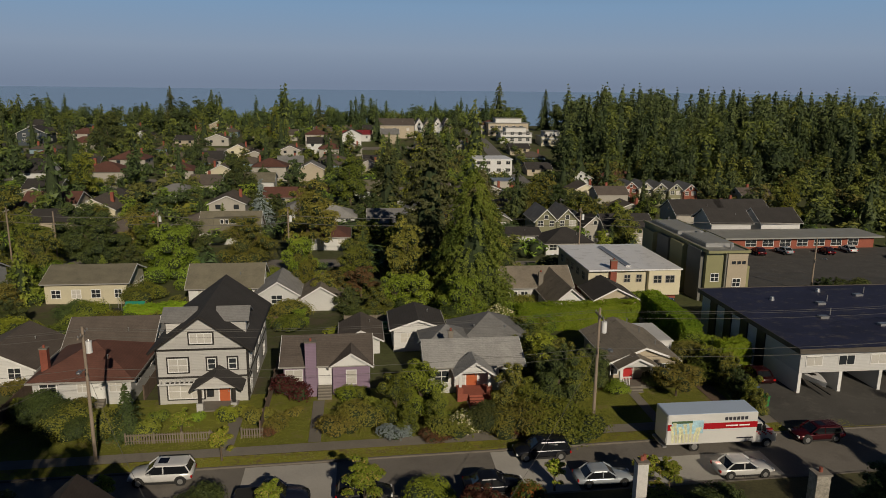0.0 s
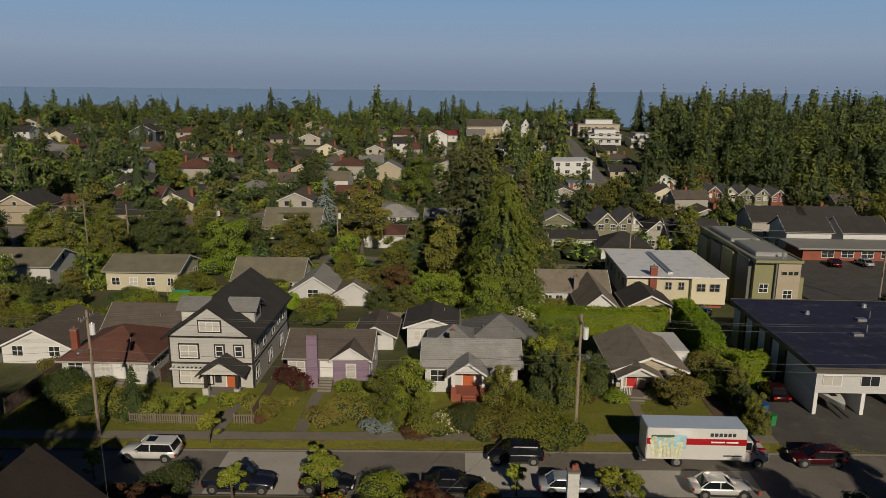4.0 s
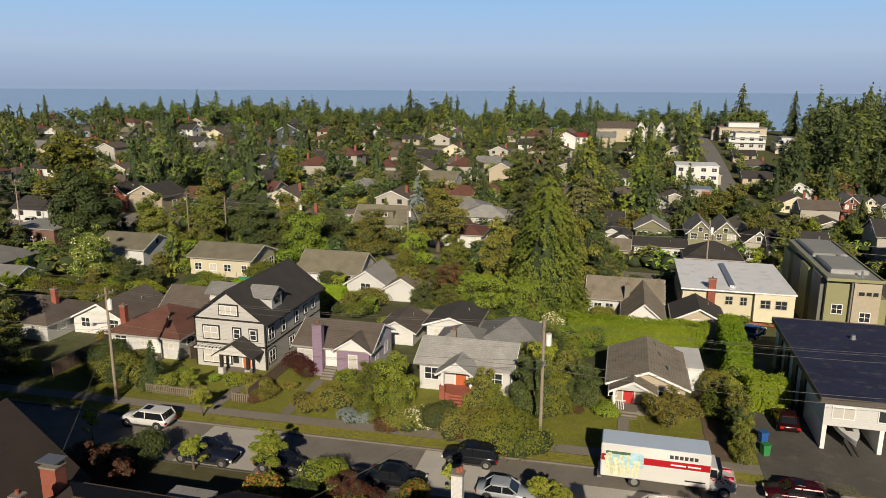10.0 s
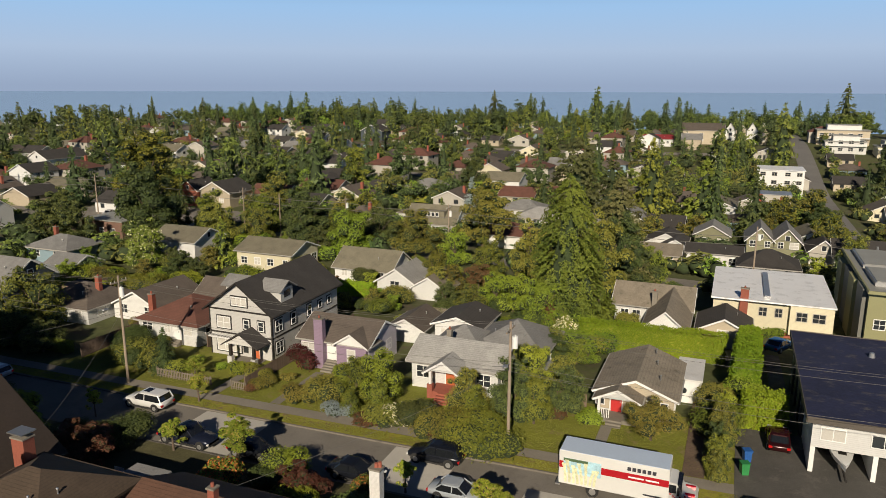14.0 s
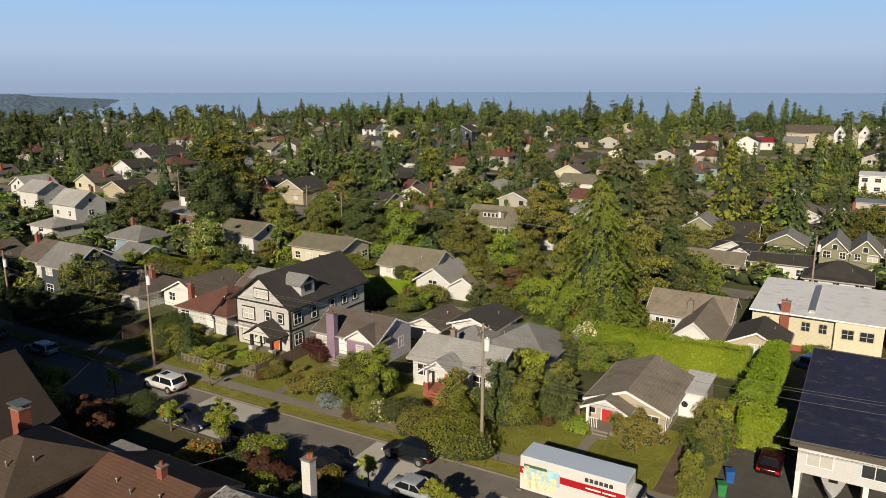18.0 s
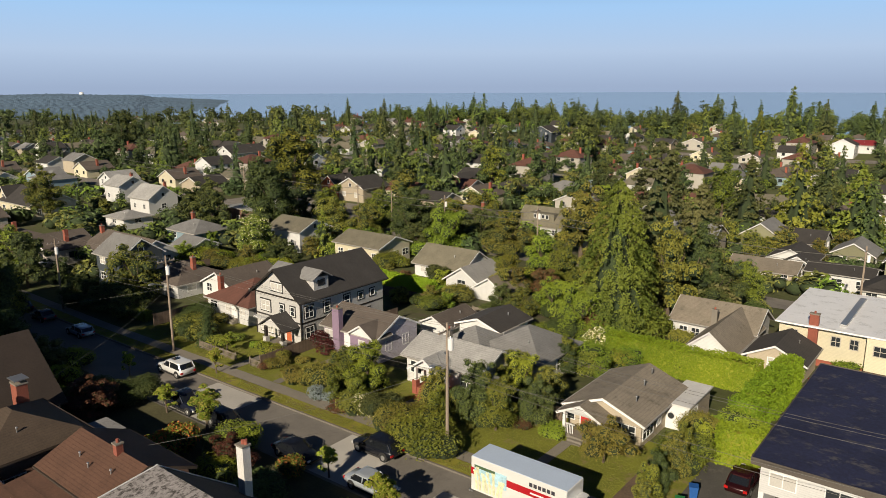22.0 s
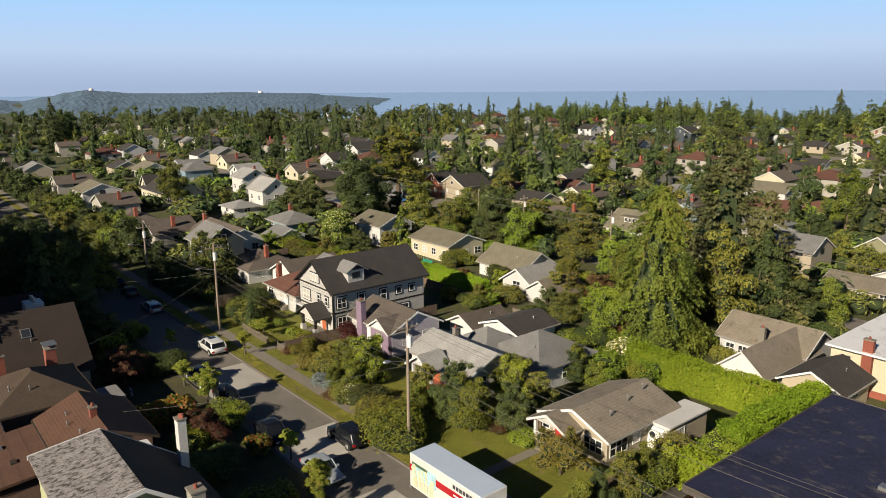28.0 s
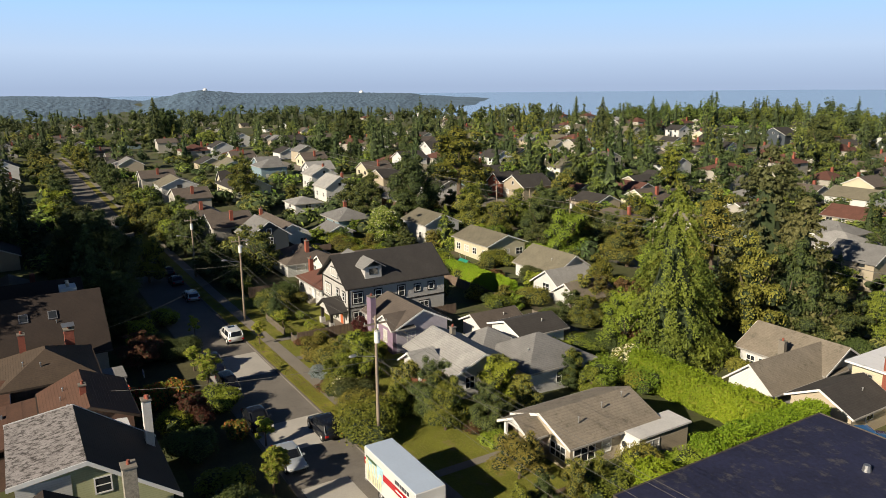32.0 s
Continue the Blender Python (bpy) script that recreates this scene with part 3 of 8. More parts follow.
def make_conifer(seed, leaf, H=16.0, R=3.2, tufts=200, per=8, size=0.25, droop=0.45, bare=0.05, power=0.85, name="conifer", long=1.5, whorls=0, core=0.62, ragged=0.5):
    """Drooping sprays of needles set round an inside coloured dark for shade, in whorls or loosely, with an uneven
    outline.
    """
    rng = np.random.default_rng(seed)
    ob = new(name)
    bm = bmesh.new()
    cyl(bm, (0, 0, -0.4), (0, 0, H * 0.97), 0.02 * H, 0.02, 7)
    part("trunk", bm, BARK, ob)
    k = 1 - rng.random(tufts) ** (1 / (1 + power))
    k[: tufts // 10] = rng.uniform(0.75, 1.0, tufts // 10)
    if whorls:
        k = np.clip((np.round(k * whorls) + rng.normal(0, 0.16, tufts)) / whorls, 0, 1)
    a = rng.uniform(0, 2 * math.pi, tufts)
    wob = np.array([noise.noise(Vector((1.5 * math.cos(q), 1.5 * math.sin(q), w * 6 + seed))) for q, w in zip(a, k)])
    prof = R * (1 - k) ** power * (1 + ragged * wob) + 0.012 * H * (1 - k) + 0.05
    r = prof * (1.06 - 0.5 * rng.random(tufts) ** 2.2)
    z = H * (bare + (1 - bare) * k)
    arm = long * (0.35 + 0.65 * (1 - k))
    way = np.stack([np.cos(a), np.sin(a), np.full(tufts, -droop)], 1)
    base = np.stack([r * np.cos(a), r * np.sin(a), z - droop * r * 0.35], 1)
    side = np.stack([-np.sin(a), np.cos(a), np.zeros(tufts)], 1)
    i = np.repeat(np.arange(tufts), per)
    n = len(i)
    u = rng.uniform(-1.0, 0.35, (n, 1)) * arm[i][:, None]
    c = base[i] + way[i] * u + side[i] * rng.normal(0, 0.17, (n, 1)) * arm[i][:, None]
    c[:, 2] += rng.normal(0, 0.1, n) * arm[i]
    nn = np.stack([np.cos(a) * 0.7, np.sin(a) * 0.7, np.full(tufts, 0.6)], 1)[i]
    small = (0.7 + 0.3 * (1 - k))[i]
    v, f = cards(rng, c, nn, size, 0.3, 0.5, 0.55)
    mid = v.reshape(-1, 4, 3)
    mid = (mid - c[:, None]) * small[:, None, None] + c[:, None]
    verts, faces = mid.reshape(-1, 3).tolist(), f.tolist()
    mats = [0] * len(faces)
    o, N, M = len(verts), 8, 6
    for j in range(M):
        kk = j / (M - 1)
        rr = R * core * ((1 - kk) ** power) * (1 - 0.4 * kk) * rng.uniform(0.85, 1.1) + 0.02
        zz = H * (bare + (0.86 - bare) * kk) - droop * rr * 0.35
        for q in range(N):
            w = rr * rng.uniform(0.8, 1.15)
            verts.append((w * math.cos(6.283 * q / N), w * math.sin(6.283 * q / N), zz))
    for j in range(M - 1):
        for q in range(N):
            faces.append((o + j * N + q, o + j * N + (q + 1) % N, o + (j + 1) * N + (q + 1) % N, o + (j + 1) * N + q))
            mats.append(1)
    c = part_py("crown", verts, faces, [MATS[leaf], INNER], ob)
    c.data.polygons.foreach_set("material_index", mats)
    return ob


def make_shrub(seed, leaf, count=700, size=0.17, R=1.2, H=1.5, lobes=6, extra=None, name="shrub", cores=4):
    rng = np.random.default_rng(seed)
    ob = new(name)
    ls = []
    for i in range(lobes):
        a, rr = rng.uniform(0, 6.28), R * math.sqrt(rng.uniform(0.0, 0.4))
        r = R * rng.uniform(0.4, 0.62)
        ls.append((rr * math.cos(a), rr * math.sin(a), H * rng.uniform(0.3, 0.62), r, min(H * 0.45, r)))
    bm = bmesh.new()
    for i in range(4):
        a = i * 1.6
        cyl(bm, (0, 0, -0.2), (0.3 * R * math.cos(a), 0.3 * R * math.sin(a), H * 0.5), 0.04, 0.02, 5)
    part("stem", bm, BARK, ob)
    leafy("foliage", ob, ls, count, size, rng, leaf, 0.76, extra, 99)
    return ob


KINDS = {
    "maple": lambda: make_broadleaf(1, "leaf_mid", 9500, 0.105, skirt=5),
    "maple_b": lambda: make_broadleaf(2, "leaf_mid", 9500, 0.105, lobes=18, R=3.8, skirt=5),
    "bright": lambda: make_broadleaf(3, "leaf_bright", 9500, 0.105, R=3.7, skirt=5),
    "olive": lambda: make_broadleaf(4, "leaf_olive", 9000, 0.1, R=4.0, lobes=17, skirt=5),
    "dark": lambda: make_broadleaf(5, "leaf_dark", 9500, 0.105, R=3.5, lobes=17, skirt=5),
    "airy": lambda: make_broadleaf(17, "leaf_olive", 5200, 0.075, H=4, R=2.5, lobes=16, stem=0.22, flat=0.8),
    "red": lambda: make_broadleaf(6, "leaf_red", 5000, 0.1, H=5, R=2.4, stem=0.15),
    "rust": lambda: make_broadleaf(7, "leaf_rust", 5000, 0.1, H=5, R=2.4, stem=0.15),
    "flowering": lambda: make_broadleaf(8, "leaf_mid", 9000, 0.11, extra=("blossom", 0.12), skirt=5),
    "young": lambda: make_broadleaf(9, "leaf_bright", 3200, 0.08, H=5, R=1.5, lobes=10, stem=0.18, extra=("blossom_yellow", 0.12), name="young_tree"),
    "near_dark": lambda: make_broadleaf(64, "leaf_dark", 14000, 0.14, H=14, R=4.9, lobes=26, stem=0.02, skirt=5),
    "tall": lambda: make_broadleaf(61, "leaf_mid", 8000, 0.24, H=20, R=6.6, lobes=28, stem=0.04),
    "tall_dark": lambda: make_broadleaf(62, "leaf_dark", 7600, 0.25, H=20, R=6.8, lobes=28, stem=0.02),
    "tall_olive": lambda: make_broadleaf(63, "leaf_olive", 7600, 0.25, H=20, R=6.2, lobes=26, stem=0.06),
    "fir": lambda: make_conifer(11, "needle", 18, 4.4, 340, 13, 0.29, whorls=22),
    "fir_b": lambda: make_conifer(12, "needle", 18, 3.6, 320, 13, 0.27, droop=0.7, whorls=20),
    "fir_warm": lambda: make_conifer(13, "needle_warm", 18, 4.0, 340, 13, 0.26, power=0.75),
    "cedar": lambda: make_conifer(14, "cedar_spray", 20, 6.0, 760, 42, 0.17, droop=0.8, bare=0.02, power=0.5, long=1.7, core=0.72, ragged=0.4),
    "spruce_blue": lambda: make_conifer(15, "needle_blue", 12, 2.7, 280, 10, 0.2, whorls=18),
    "poplar": lambda: make_conifer(16, "leaf_mid", 16, 2.4, 200, 10, 0.2, droop=-0.5, power=0.5),
    "pine": lambda: make_conifer(18, "needle_olive", 20, 5.0, 640, 18, 0.27, droop=0.1, bare=0.04, power=0.5, long=1.6, core=0.66, ragged=0.6),
    "far_fir": lambda: make_conifer(21, "needle", 20, 4.9, 230, 9, 0.42, whorls=20),
    "far_fir_b": lambda: make_conifer(22, "needle", 20, 4.2, 220, 9, 0.4, whorls=18, ragged=0.6),
    "far_fir_w": lambda: make_conifer(23, "needle_warm", 18, 4.7, 230, 9, 0.38, power=0.7),
    "far_leaf": lambda: make_broadleaf(24, "leaf_mid", 3600, 0.18, H=10, R=4.4, lobes=17, stem=0.08, skirt=3),
    "far_leaf_b": lambda: make_broadleaf(25, "leaf_dark", 3600, 0.18, H=10, R=4.2, lobes=17, stem=0.06, skirt=3),
    "far_leaf_c": lambda: make_broadleaf(26, "leaf_olive", 3600, 0.18, H=10, R=4.4, lobes=16, stem=0.08, skirt=3),
    "far_leaf_d": lambda: make_broadleaf(27, "leaf_bright", 3400, 0.17, H=9, R=3.9, lobes=15, stem=0.08, skirt=3),
    "wood_fir": lambda: make_conifer(41, "far_needle", 20, 4.4, 125, 4, 0.82, long=1.6, whorls=15, core=0.7, ragged=0.4),
    "wood_fir_b": lambda: make_conifer(42, "far_needle_warm", 20, 4.6, 125, 4, 0.82, long=1.6, power=0.75, core=0.7, ragged=0.4),
    "wood_leaf": lambda: make_broadleaf(43, "far_mid", 330, 0.52, H=10, R=4.4, lobes=9, stem=0.05, cores=5),
    "wood_leaf_b": lambda: make_broadleaf(44, "far_bright", 330, 0.52, H=10, R=4.4, lobes=9, stem=0.05, cores=5),
    "wood_leaf_c": lambda: make_broadleaf(45, "far_olive", 330, 0.52, H=10, R=4.4, lobes=9, stem=0.05, cores=5),
    "wood_dark": lambda: make_broadleaf(50, "far_dark", 330, 0.52, H=10, R=4.3, lobes=9, stem=0.05, cores=5),
    "wood_tall": lambda: make_broadleaf(52, "far_dark", 520, 0.68, H=20, R=5.4, lobes=12, stem=0.02, cores=6),
    "wood_tall_b": lambda: make_broadleaf(53, "far_mid", 520, 0.68, H=20, R=5.4, lobes=12, stem=0.02, cores=6),
    "wood_spire": lambda: make_conifer(51, "far_needle", 20, 3.6, 110, 4, 0.8, long=1.5, whorls=14, core=0.7, ragged=0.45),
    "dot_leaf": lambda: make_broadleaf(54, "far_dark", 150, 0.9, H=10, R=4.6, lobes=5, stem=0.03, cores=3),
    "dot_fir": lambda: make_conifer(55, "far_needle", 20, 4.2, 34, 3, 1.3, long=2.2),
    "bush": lambda: make_shrub(46, "far_mid", 130, 0.22, R=1.5, H=1.8, lobes=4),
    "bush_b": lambda: make_shrub(47, "far_olive", 130, 0.22, R=1.5, H=1.8, lobes=4),
    "bush_c": lambda: make_shrub(48, "far_bright", 130, 0.22, R=1.5, H=1.8, lobes=4),
    "bush_d": lambda: make_shrub(49, "far_dark", 130, 0.22, R=1.5, H=1.8, lobes=4),
    "great_shrub": lambda: make_shrub(71, "leaf_mid", 5200, 0.095, R=2.4, H=3.0, lobes=16),
    "great_shrub_b": lambda: make_shrub(72, "leaf_olive", 5200, 0.095, R=2.4, H=3.0, lobes=18),
    "great_shrub_bright": lambda: make_shrub(73, "leaf_bright", 5200, 0.095, R=2.4, H=3.0, lobes=16),
    "great_shrub_dark": lambda: make_shrub(74, "leaf_dark", 5200, 0.095, R=2.4, H=3.0, lobes=16),
    "shrub": lambda: make_shrub(31, "leaf_mid", 2000, 0.08, lobes=8),
    "shrub_b": lambda: make_shrub(32, "leaf_olive", 2000, 0.08, lobes=10),
    "shrub_bright": lambda: make_shrub(33, "leaf_bright", 2000, 0.08, lobes=8),
    "shrub_dark": lambda: make_shrub(34, "leaf_dark", 2000, 0.08, lobes=8),
    "shrub_red": lambda: make_shrub(35, "leaf_red", 1900, 0.075, lobes=5),
    "shrub_rust": lambda: make_shrub(36, "leaf_rust", 1800, 0.08, lobes=8),
    "shrub_orange": lambda: make_shrub(37, "leaf_mid", 1800, 0.08, lobes=8, extra=("blossom_orange", 0.35)),
    "shrub_white": lambda: make_shrub(38, "leaf_mid", 1800, 0.08, lobes=8, extra=("blossom", 0.3)),
    "shrub_blue": lambda: make_shrub(39, "needle_blue", 1600, 0.09, lobes=6),
}
SIZE = {"maple": 8, "maple_b": 8, "bright": 8, "olive": 8, "dark": 8, "red": 5, "rust": 5, "flowering": 8, "young": 5, "fir": 18, "fir_b": 18, "fir_warm": 18, "cedar": 20, "spruce_blue": 12, "poplar": 16, "far_fir": 20, "far_fir_b": 20, "far_fir_w": 18, "far_leaf": 10, "far_leaf_b": 10, "far_leaf_c": 10, "far_leaf_d": 9, "wood_fir": 20, "wood_fir_b": 20, "wood_leaf": 10, "wood_leaf_b": 10, "wood_leaf_c": 10, "wood_dark": 10, "wood_spire": 20, "near_dark": 14, "tall": 20, "tall_dark": 20, "tall_olive": 20, "wood_tall": 20, "wood_tall_b": 20, "dot_leaf": 10, "dot_fir": 20, "airy": 4, "pine": 20}
WORDS = {"great_shrub": "large rounded mid-green shrub", "great_shrub_b": "large loose olive-green shrub", "great_shrub_bright": "large bright green shrub", "great_shrub_dark": "large dense dark green shrub", "airy": "small spreading garden tree with thin olive crown", "pine": "tall dark conifer with ragged brownish-green boughs", "near_dark": "big shade tree with dark green crown", "tall": "tall broadleaf tree with billowing green crown", "tall_dark": "tall broad tree with dense dark crown", "tall_olive": "tall tree with loose olive-green crown", "maple": "broadleaf tree with a full mid-green crown", "maple_b": "wide broadleaf tree with rounded green crown", "bright": "broadleaf tree with bright fresh-green leaves", "olive": "spreading tree with olive-green crown", "dark": "dense broadleaf tree with dark green crown", "red": "small ornamental tree with dark red leaves", "rust": "small ornamental tree with rust-brown leaves", "flowering": "tall flowering tree with cream blossom clusters", "young": "young street tree with yellowish leaves", "fir": "tall dark green fir with layered boughs", "fir_b": "slender dark green fir with drooping boughs", "fir_warm": "tall conifer with warm green sunlit boughs", "cedar": "huge broad cedar with sunlit green boughs", "spruce_blue": "blue spruce with silvery needles", "poplar": "narrow upright green poplar tree", "shrub": "rounded mid-green garden shrub", "shrub_b": "loose olive-green garden shrub", "shrub_bright": "rounded bright green garden shrub", "shrub_dark": "dense dark green garden shrub", "shrub_red": "clipped dark red rounded shrub", "shrub_rust": "loose rust-brown garden shrub", "shrub_orange": "low shrub with orange-red flowers", "shrub_white": "green shrub with white flowers", "shrub_blue": "low blue-grey juniper shrub"}
PROTO = {}


def plant(kind, x, y, h=None, wide=1.0, z=None, group=""):
    """A plant of that kind; h: its height in metres, wide: how much broader than it grows by itself."""
    if "great_" + kind in KINDS and (h or 1.5) > 2.1:
        kind = "great_" + kind
    base = SIZE.get(kind, 3.0 if kind.startswith("great") else 1.5)
    k = (h or base) / base
    rnd = random.Random(int(x * 31 + y * 17))
    m = pose(x, y, ground_z(x, y) - 0.05 if z is None else z, 0, 0, rnd.uniform(0, 360)) @ Matrix.Diagonal((k * wide, k * wide, k, 1))
    if kind not in PROTO:
        ob = KINDS[kind]()
        word = WORDS.get(kind) or ("tall dark green conifer among the houses" if "fir" in kind else "distant broadleaf tree with rounded crown")
        tagged(ob, word, "tree" if kind in SIZE else "shrub", group)
        ob.matrix_basis = m
        PROTO[kind] = ob
        return ob
    src = PROTO[kind]
    ob = copy_thing(src, m @ Matrix.Diagonal([1 / s for s in src.scale] + [1]))
    if group:
        tagged(ob, group=group)
    return ob


MESHES = {}


def woods(name, label, category, spots):
    """Many plants of one stand joined into one mesh. spots: (kind, x, y, height, width)."""
    vs, fs, ms, mats, o = [], [], [], [], 0
    for kind, x, y, h, wide in spots:
        if kind not in MESHES:
            ob = KINDS[kind]()
            me = [c for c in ob.children if c.name.startswith(("crown", "foliage"))][0].data
            v = np.array([q.co for q in me.vertices])
            f = [tuple(q.vertices) for q in me.polygons]
            mi = [q.material_index for q in me.polygons]
            tris, tm = [], []
            for q, k in zip(f, mi):
                tris.append(q[:3])
                tm.append(k)
                if k == 1:
                    tris.append((q[0], q[2], q[3]))
                    tm.append(k)
            MESHES[kind] = (v, tris, tm, list(me.materials))
            for c in list(ob.children):
                bpy.data.objects.remove(c)
            bpy.data.objects.remove(ob)
        v, f, m, mm = MESHES[kind]
        k = h / SIZE.get(kind, 1.5)
        a = random.Random(int(x * 31 + y * 17)).uniform(0, 6.28)
        w = v * (k * wide, k * wide, k)
        w = np.stack([w[:, 0] * math.cos(a) - w[:, 1] * math.sin(a) + x, w[:, 0] * math.sin(a) + w[:, 1] * math.cos(a) + y, w[:, 2] + ground_z(x, y) - 0.1], 1)
        for q in mm:
            if q not in mats:
                mats.append(q)
        idx = [mats.index(q) for q in mm]
        vs.append(w)
        fs.append(np.array(f) + o)
        ms.append(np.array([idx[i] for i in m]))
        o += len(w)
    v, f, mi = np.concatenate(vs), np.concatenate(fs), np.concatenate(ms)
    me = bpy.data.meshes.new(name)
    me.vertices.add(len(v))
    me.vertices.foreach_set("co", v.astype(np.float32).ravel())
    me.loops.add(f.size)
    me.loops.foreach_set("vertex_index", f.astype(np.int32).ravel())
    me.polygons.add(len(f))
    me.polygons.foreach_set("loop_start", np.arange(0, f.size, 3, dtype=np.int32))
    for q in mats:
        me.materials.append(q)
    me.polygons.foreach_set("material_index", mi.astype(np.int32))
    me.update(calc_edges=True)
    me.validate()
    return tagged(new(name, me), label, category, kind="stuff")


def hedge(x0, y0, x1, y1, w, h, leaf, label, seed=1, z=None, dens=120):
    """A clipped hedge from one end to the other: uneven box of clumps."""
    rng = np.random.default_rng(seed)
    L = math.hypot(x1 - x0, y1 - y0)
    ob = thing("hedge", label, "hedge")
    a = math.degrees(math.atan2(y1 - y0, x1 - x0))
    ob.matrix_basis = pose(x0, y0, ground_z((x0 + x1) / 2, (y0 + y1) / 2) if z is None else z, 0, 0, a)
    cs, ns = [], []
    for n, area in ((0, L * h), (1, L * h), (2, L * w), (3, w * h), (4, w * h)):
        k = int(area * dens)
        u, v = rng.random(k), rng.random(k)
        o = np.ones(k)
        if n < 2:
            s = -1 if n == 0 else 1
            cs.append(np.stack([u * L, o * s * w / 2, v * h], 1)), ns.append(np.tile((0, s, 0.2), (k, 1)))
        elif n == 2:
            cs.append(np.stack([u * L, (v - 0.5) * w, o * h], 1)), ns.append(np.tile((0, 0, 1), (k, 1)))
        else:
            s = 0 if n == 3 else 1
            cs.append(np.stack([o * s * L, (u - 0.5) * w, v * h], 1)), ns.append(np.tile((2 * s - 1, 0, 0.2), (k, 1)))
    c, nn = np.concatenate(cs), np.concatenate(ns).astype(float)
    wob = np.array([noise.noise(Vector(p * 0.75 + seed)) for p in c])
    c = c + nn * (wob * 0.42 + rng.normal(0, 0.09, len(c)))[:, None]
    v, f = cards(rng, c, nn, 0.11, loose=0.6)
    part_py("foliage", v.tolist(), f.tolist(), MATS[leaf], ob)
    part("inside", boxes((0.35, L - 0.35, -w / 2 + 0.35, w / 2 - 0.35, 0, h - 0.35)), MATS["leaf_mid"], ob)
    return ob


# ---- land, street, sea ----
def sheet(name, xs, ys, fz, material, kind="structure"):
    v = [(x, y, fz(x, y)) for y in ys for x in xs]
    n = len(xs)
    f = [(j * n + i, j * n + i + 1, (j + 1) * n + i + 1, (j + 1) * n + i) for j in range(len(ys) - 1) for i in range(n - 1)]
    ob = part_py(name, v, f, material)
    return tagged(ob, kind=kind)


def span(a, b, step):
    n = max(1, round((b - a) / step))
    return [a + (b - a) * i / n for i in range(n + 1)]


GROUND = mat("ground_cover", (0.07, 0.08, 0.022), 0.95, var=0.45, scale=0.06, fine=1.2, stain=(0.085, 0.07, 0.04), stain_at=0.58)
gxs = span(-3600, -300, 150) + span(-280, 120, 5) + span(140, 900, 40)
gys = span(-60, 40, 10) + span(44, 180, 4) + span(190, 720, 10)
tagged(sheet("ground", gxs, gys, lambda x, y: ground_z(x, y) - 0.06 - (0.25 if 47 < y < 57 else 0), GROUND), "hilly neighbourhood ground of grass, soil and yards", "ground")
SEA = mat("sea_water", (0.03, 0.06, 0.09), 0.15, var=0.1, scale=0.004, fine=0.05, bump=0)
SEA.node_tree.nodes["Principled BSDF"].inputs["IOR"].default_value = 1.5
tagged(sheet("water", [-4800, 0, 4800], [540, 2000, 2800, 3600, 4900], lambda x, y: -20 + 10 * (y - 540) / 4360, SEA), "calm grey-blue sea under morning haze", "sea")

KERB0, KERB1 = 48.6, 55.7
road = tagged(sheet("road", span(-330, 130, 5), [KERB0, 52.1, KERB1], lambda x, y: ground_z(x, 50) - 0.12, ASPHALT), "worn asphalt residential street", "road")
for y0, y1 in ((KERB0 - 0.18, KERB0), (KERB1, KERB1 + 0.18)):
    bm = bmesh.new()
    xs = span(-330, 130, 10)
    for a, b in zip(xs, xs[1:]):
        za, zb = ground_z(a, 50), ground_z(b, 50)
        v = [bm.verts.new(p) for p in ((a, y0, za - 0.3), (b, y0, zb - 0.3), (b, y1, zb - 0.3), (a, y1, za - 0.3), (a, y0, za + 0.03), (b, y0, zb + 0.03), (b, y1, zb + 0.03), (a, y1, za + 0.03))]
        for q in ((4, 5, 6, 7), (0, 1, 5, 4), (3, 7, 6, 2)):
            bm.faces.new([v[i] for i in q])
    tagged(part("kerb", bm, mat("kerb_concrete", (0.14, 0.125, 0.105), 0.9, var=0.25), None), "worn concrete street kerb", "kerb", kind="structure")
tagged(sheet("grass_verge", span(-330, 130, 5), [KERB1 + 0.18, 56.6, 57.5], lambda x, y: ground_z(x, y) + 0.02 + 0.05 * noise.noise(Vector((x, y, 0))), mat("verge_grass", (0.23, 0.215, 0.022), 0.95, var=0.4, scale=0.4, fine=5, stain=(0.17, 0.125, 0.055), stain_at=0.57)), "dry patchy grass verge beside the pavement", "grass")
# near yard: soil colour is darkened to hold the shade of the houses
tagged(sheet("grass_verge", span(-330, 130, 5), [42.0, 45.0, KERB0 - 0.18], lambda x, y: ground_z(x, 50) + 0.02 + 0.06 * noise.noise(Vector((x, y, 5))), mat("shade_dark_soil_grass", (0.075, 0.07, 0.028), 0.95, var=0.45, scale=0.5, fine=5)), "bare soil and thin grass before the houses, coloured dark for shade", "grass")
tagged(sheet("pavement", span(-330, 130, 5), [57.5, 59.0], lambda x, y: ground_z(x, y) + 0.035, CONCRETE), "grey concrete pavement with joints", "pavement")
tagged(sheet("front_lawn", span(-34, 43, 2.5), span(59.0, 70, 2), lambda x, y: ground_z(x, y) + 0.03 + 0.05 * noise.noise(Vector((x * 0.5, y * 0.5, 3))), LAWN), "front gardens with mown grass", "lawn")
for x0, x1, y0, y1 in ((-9.5, -2.0, KERB0 + 0.4, KERB1 - 0.1), (11.0, 17.0, KERB0 + 0.3, KERB1 - 0.1), (23.5, 34.0, KERB0 + 0.5, 53.0)):
    tagged(sheet("road_patch", [x0, x1], [y0, y1], lambda x, y: ground_z(x, 50) - 0.113, PATCH), "paler concrete panel in the street", "road patch")
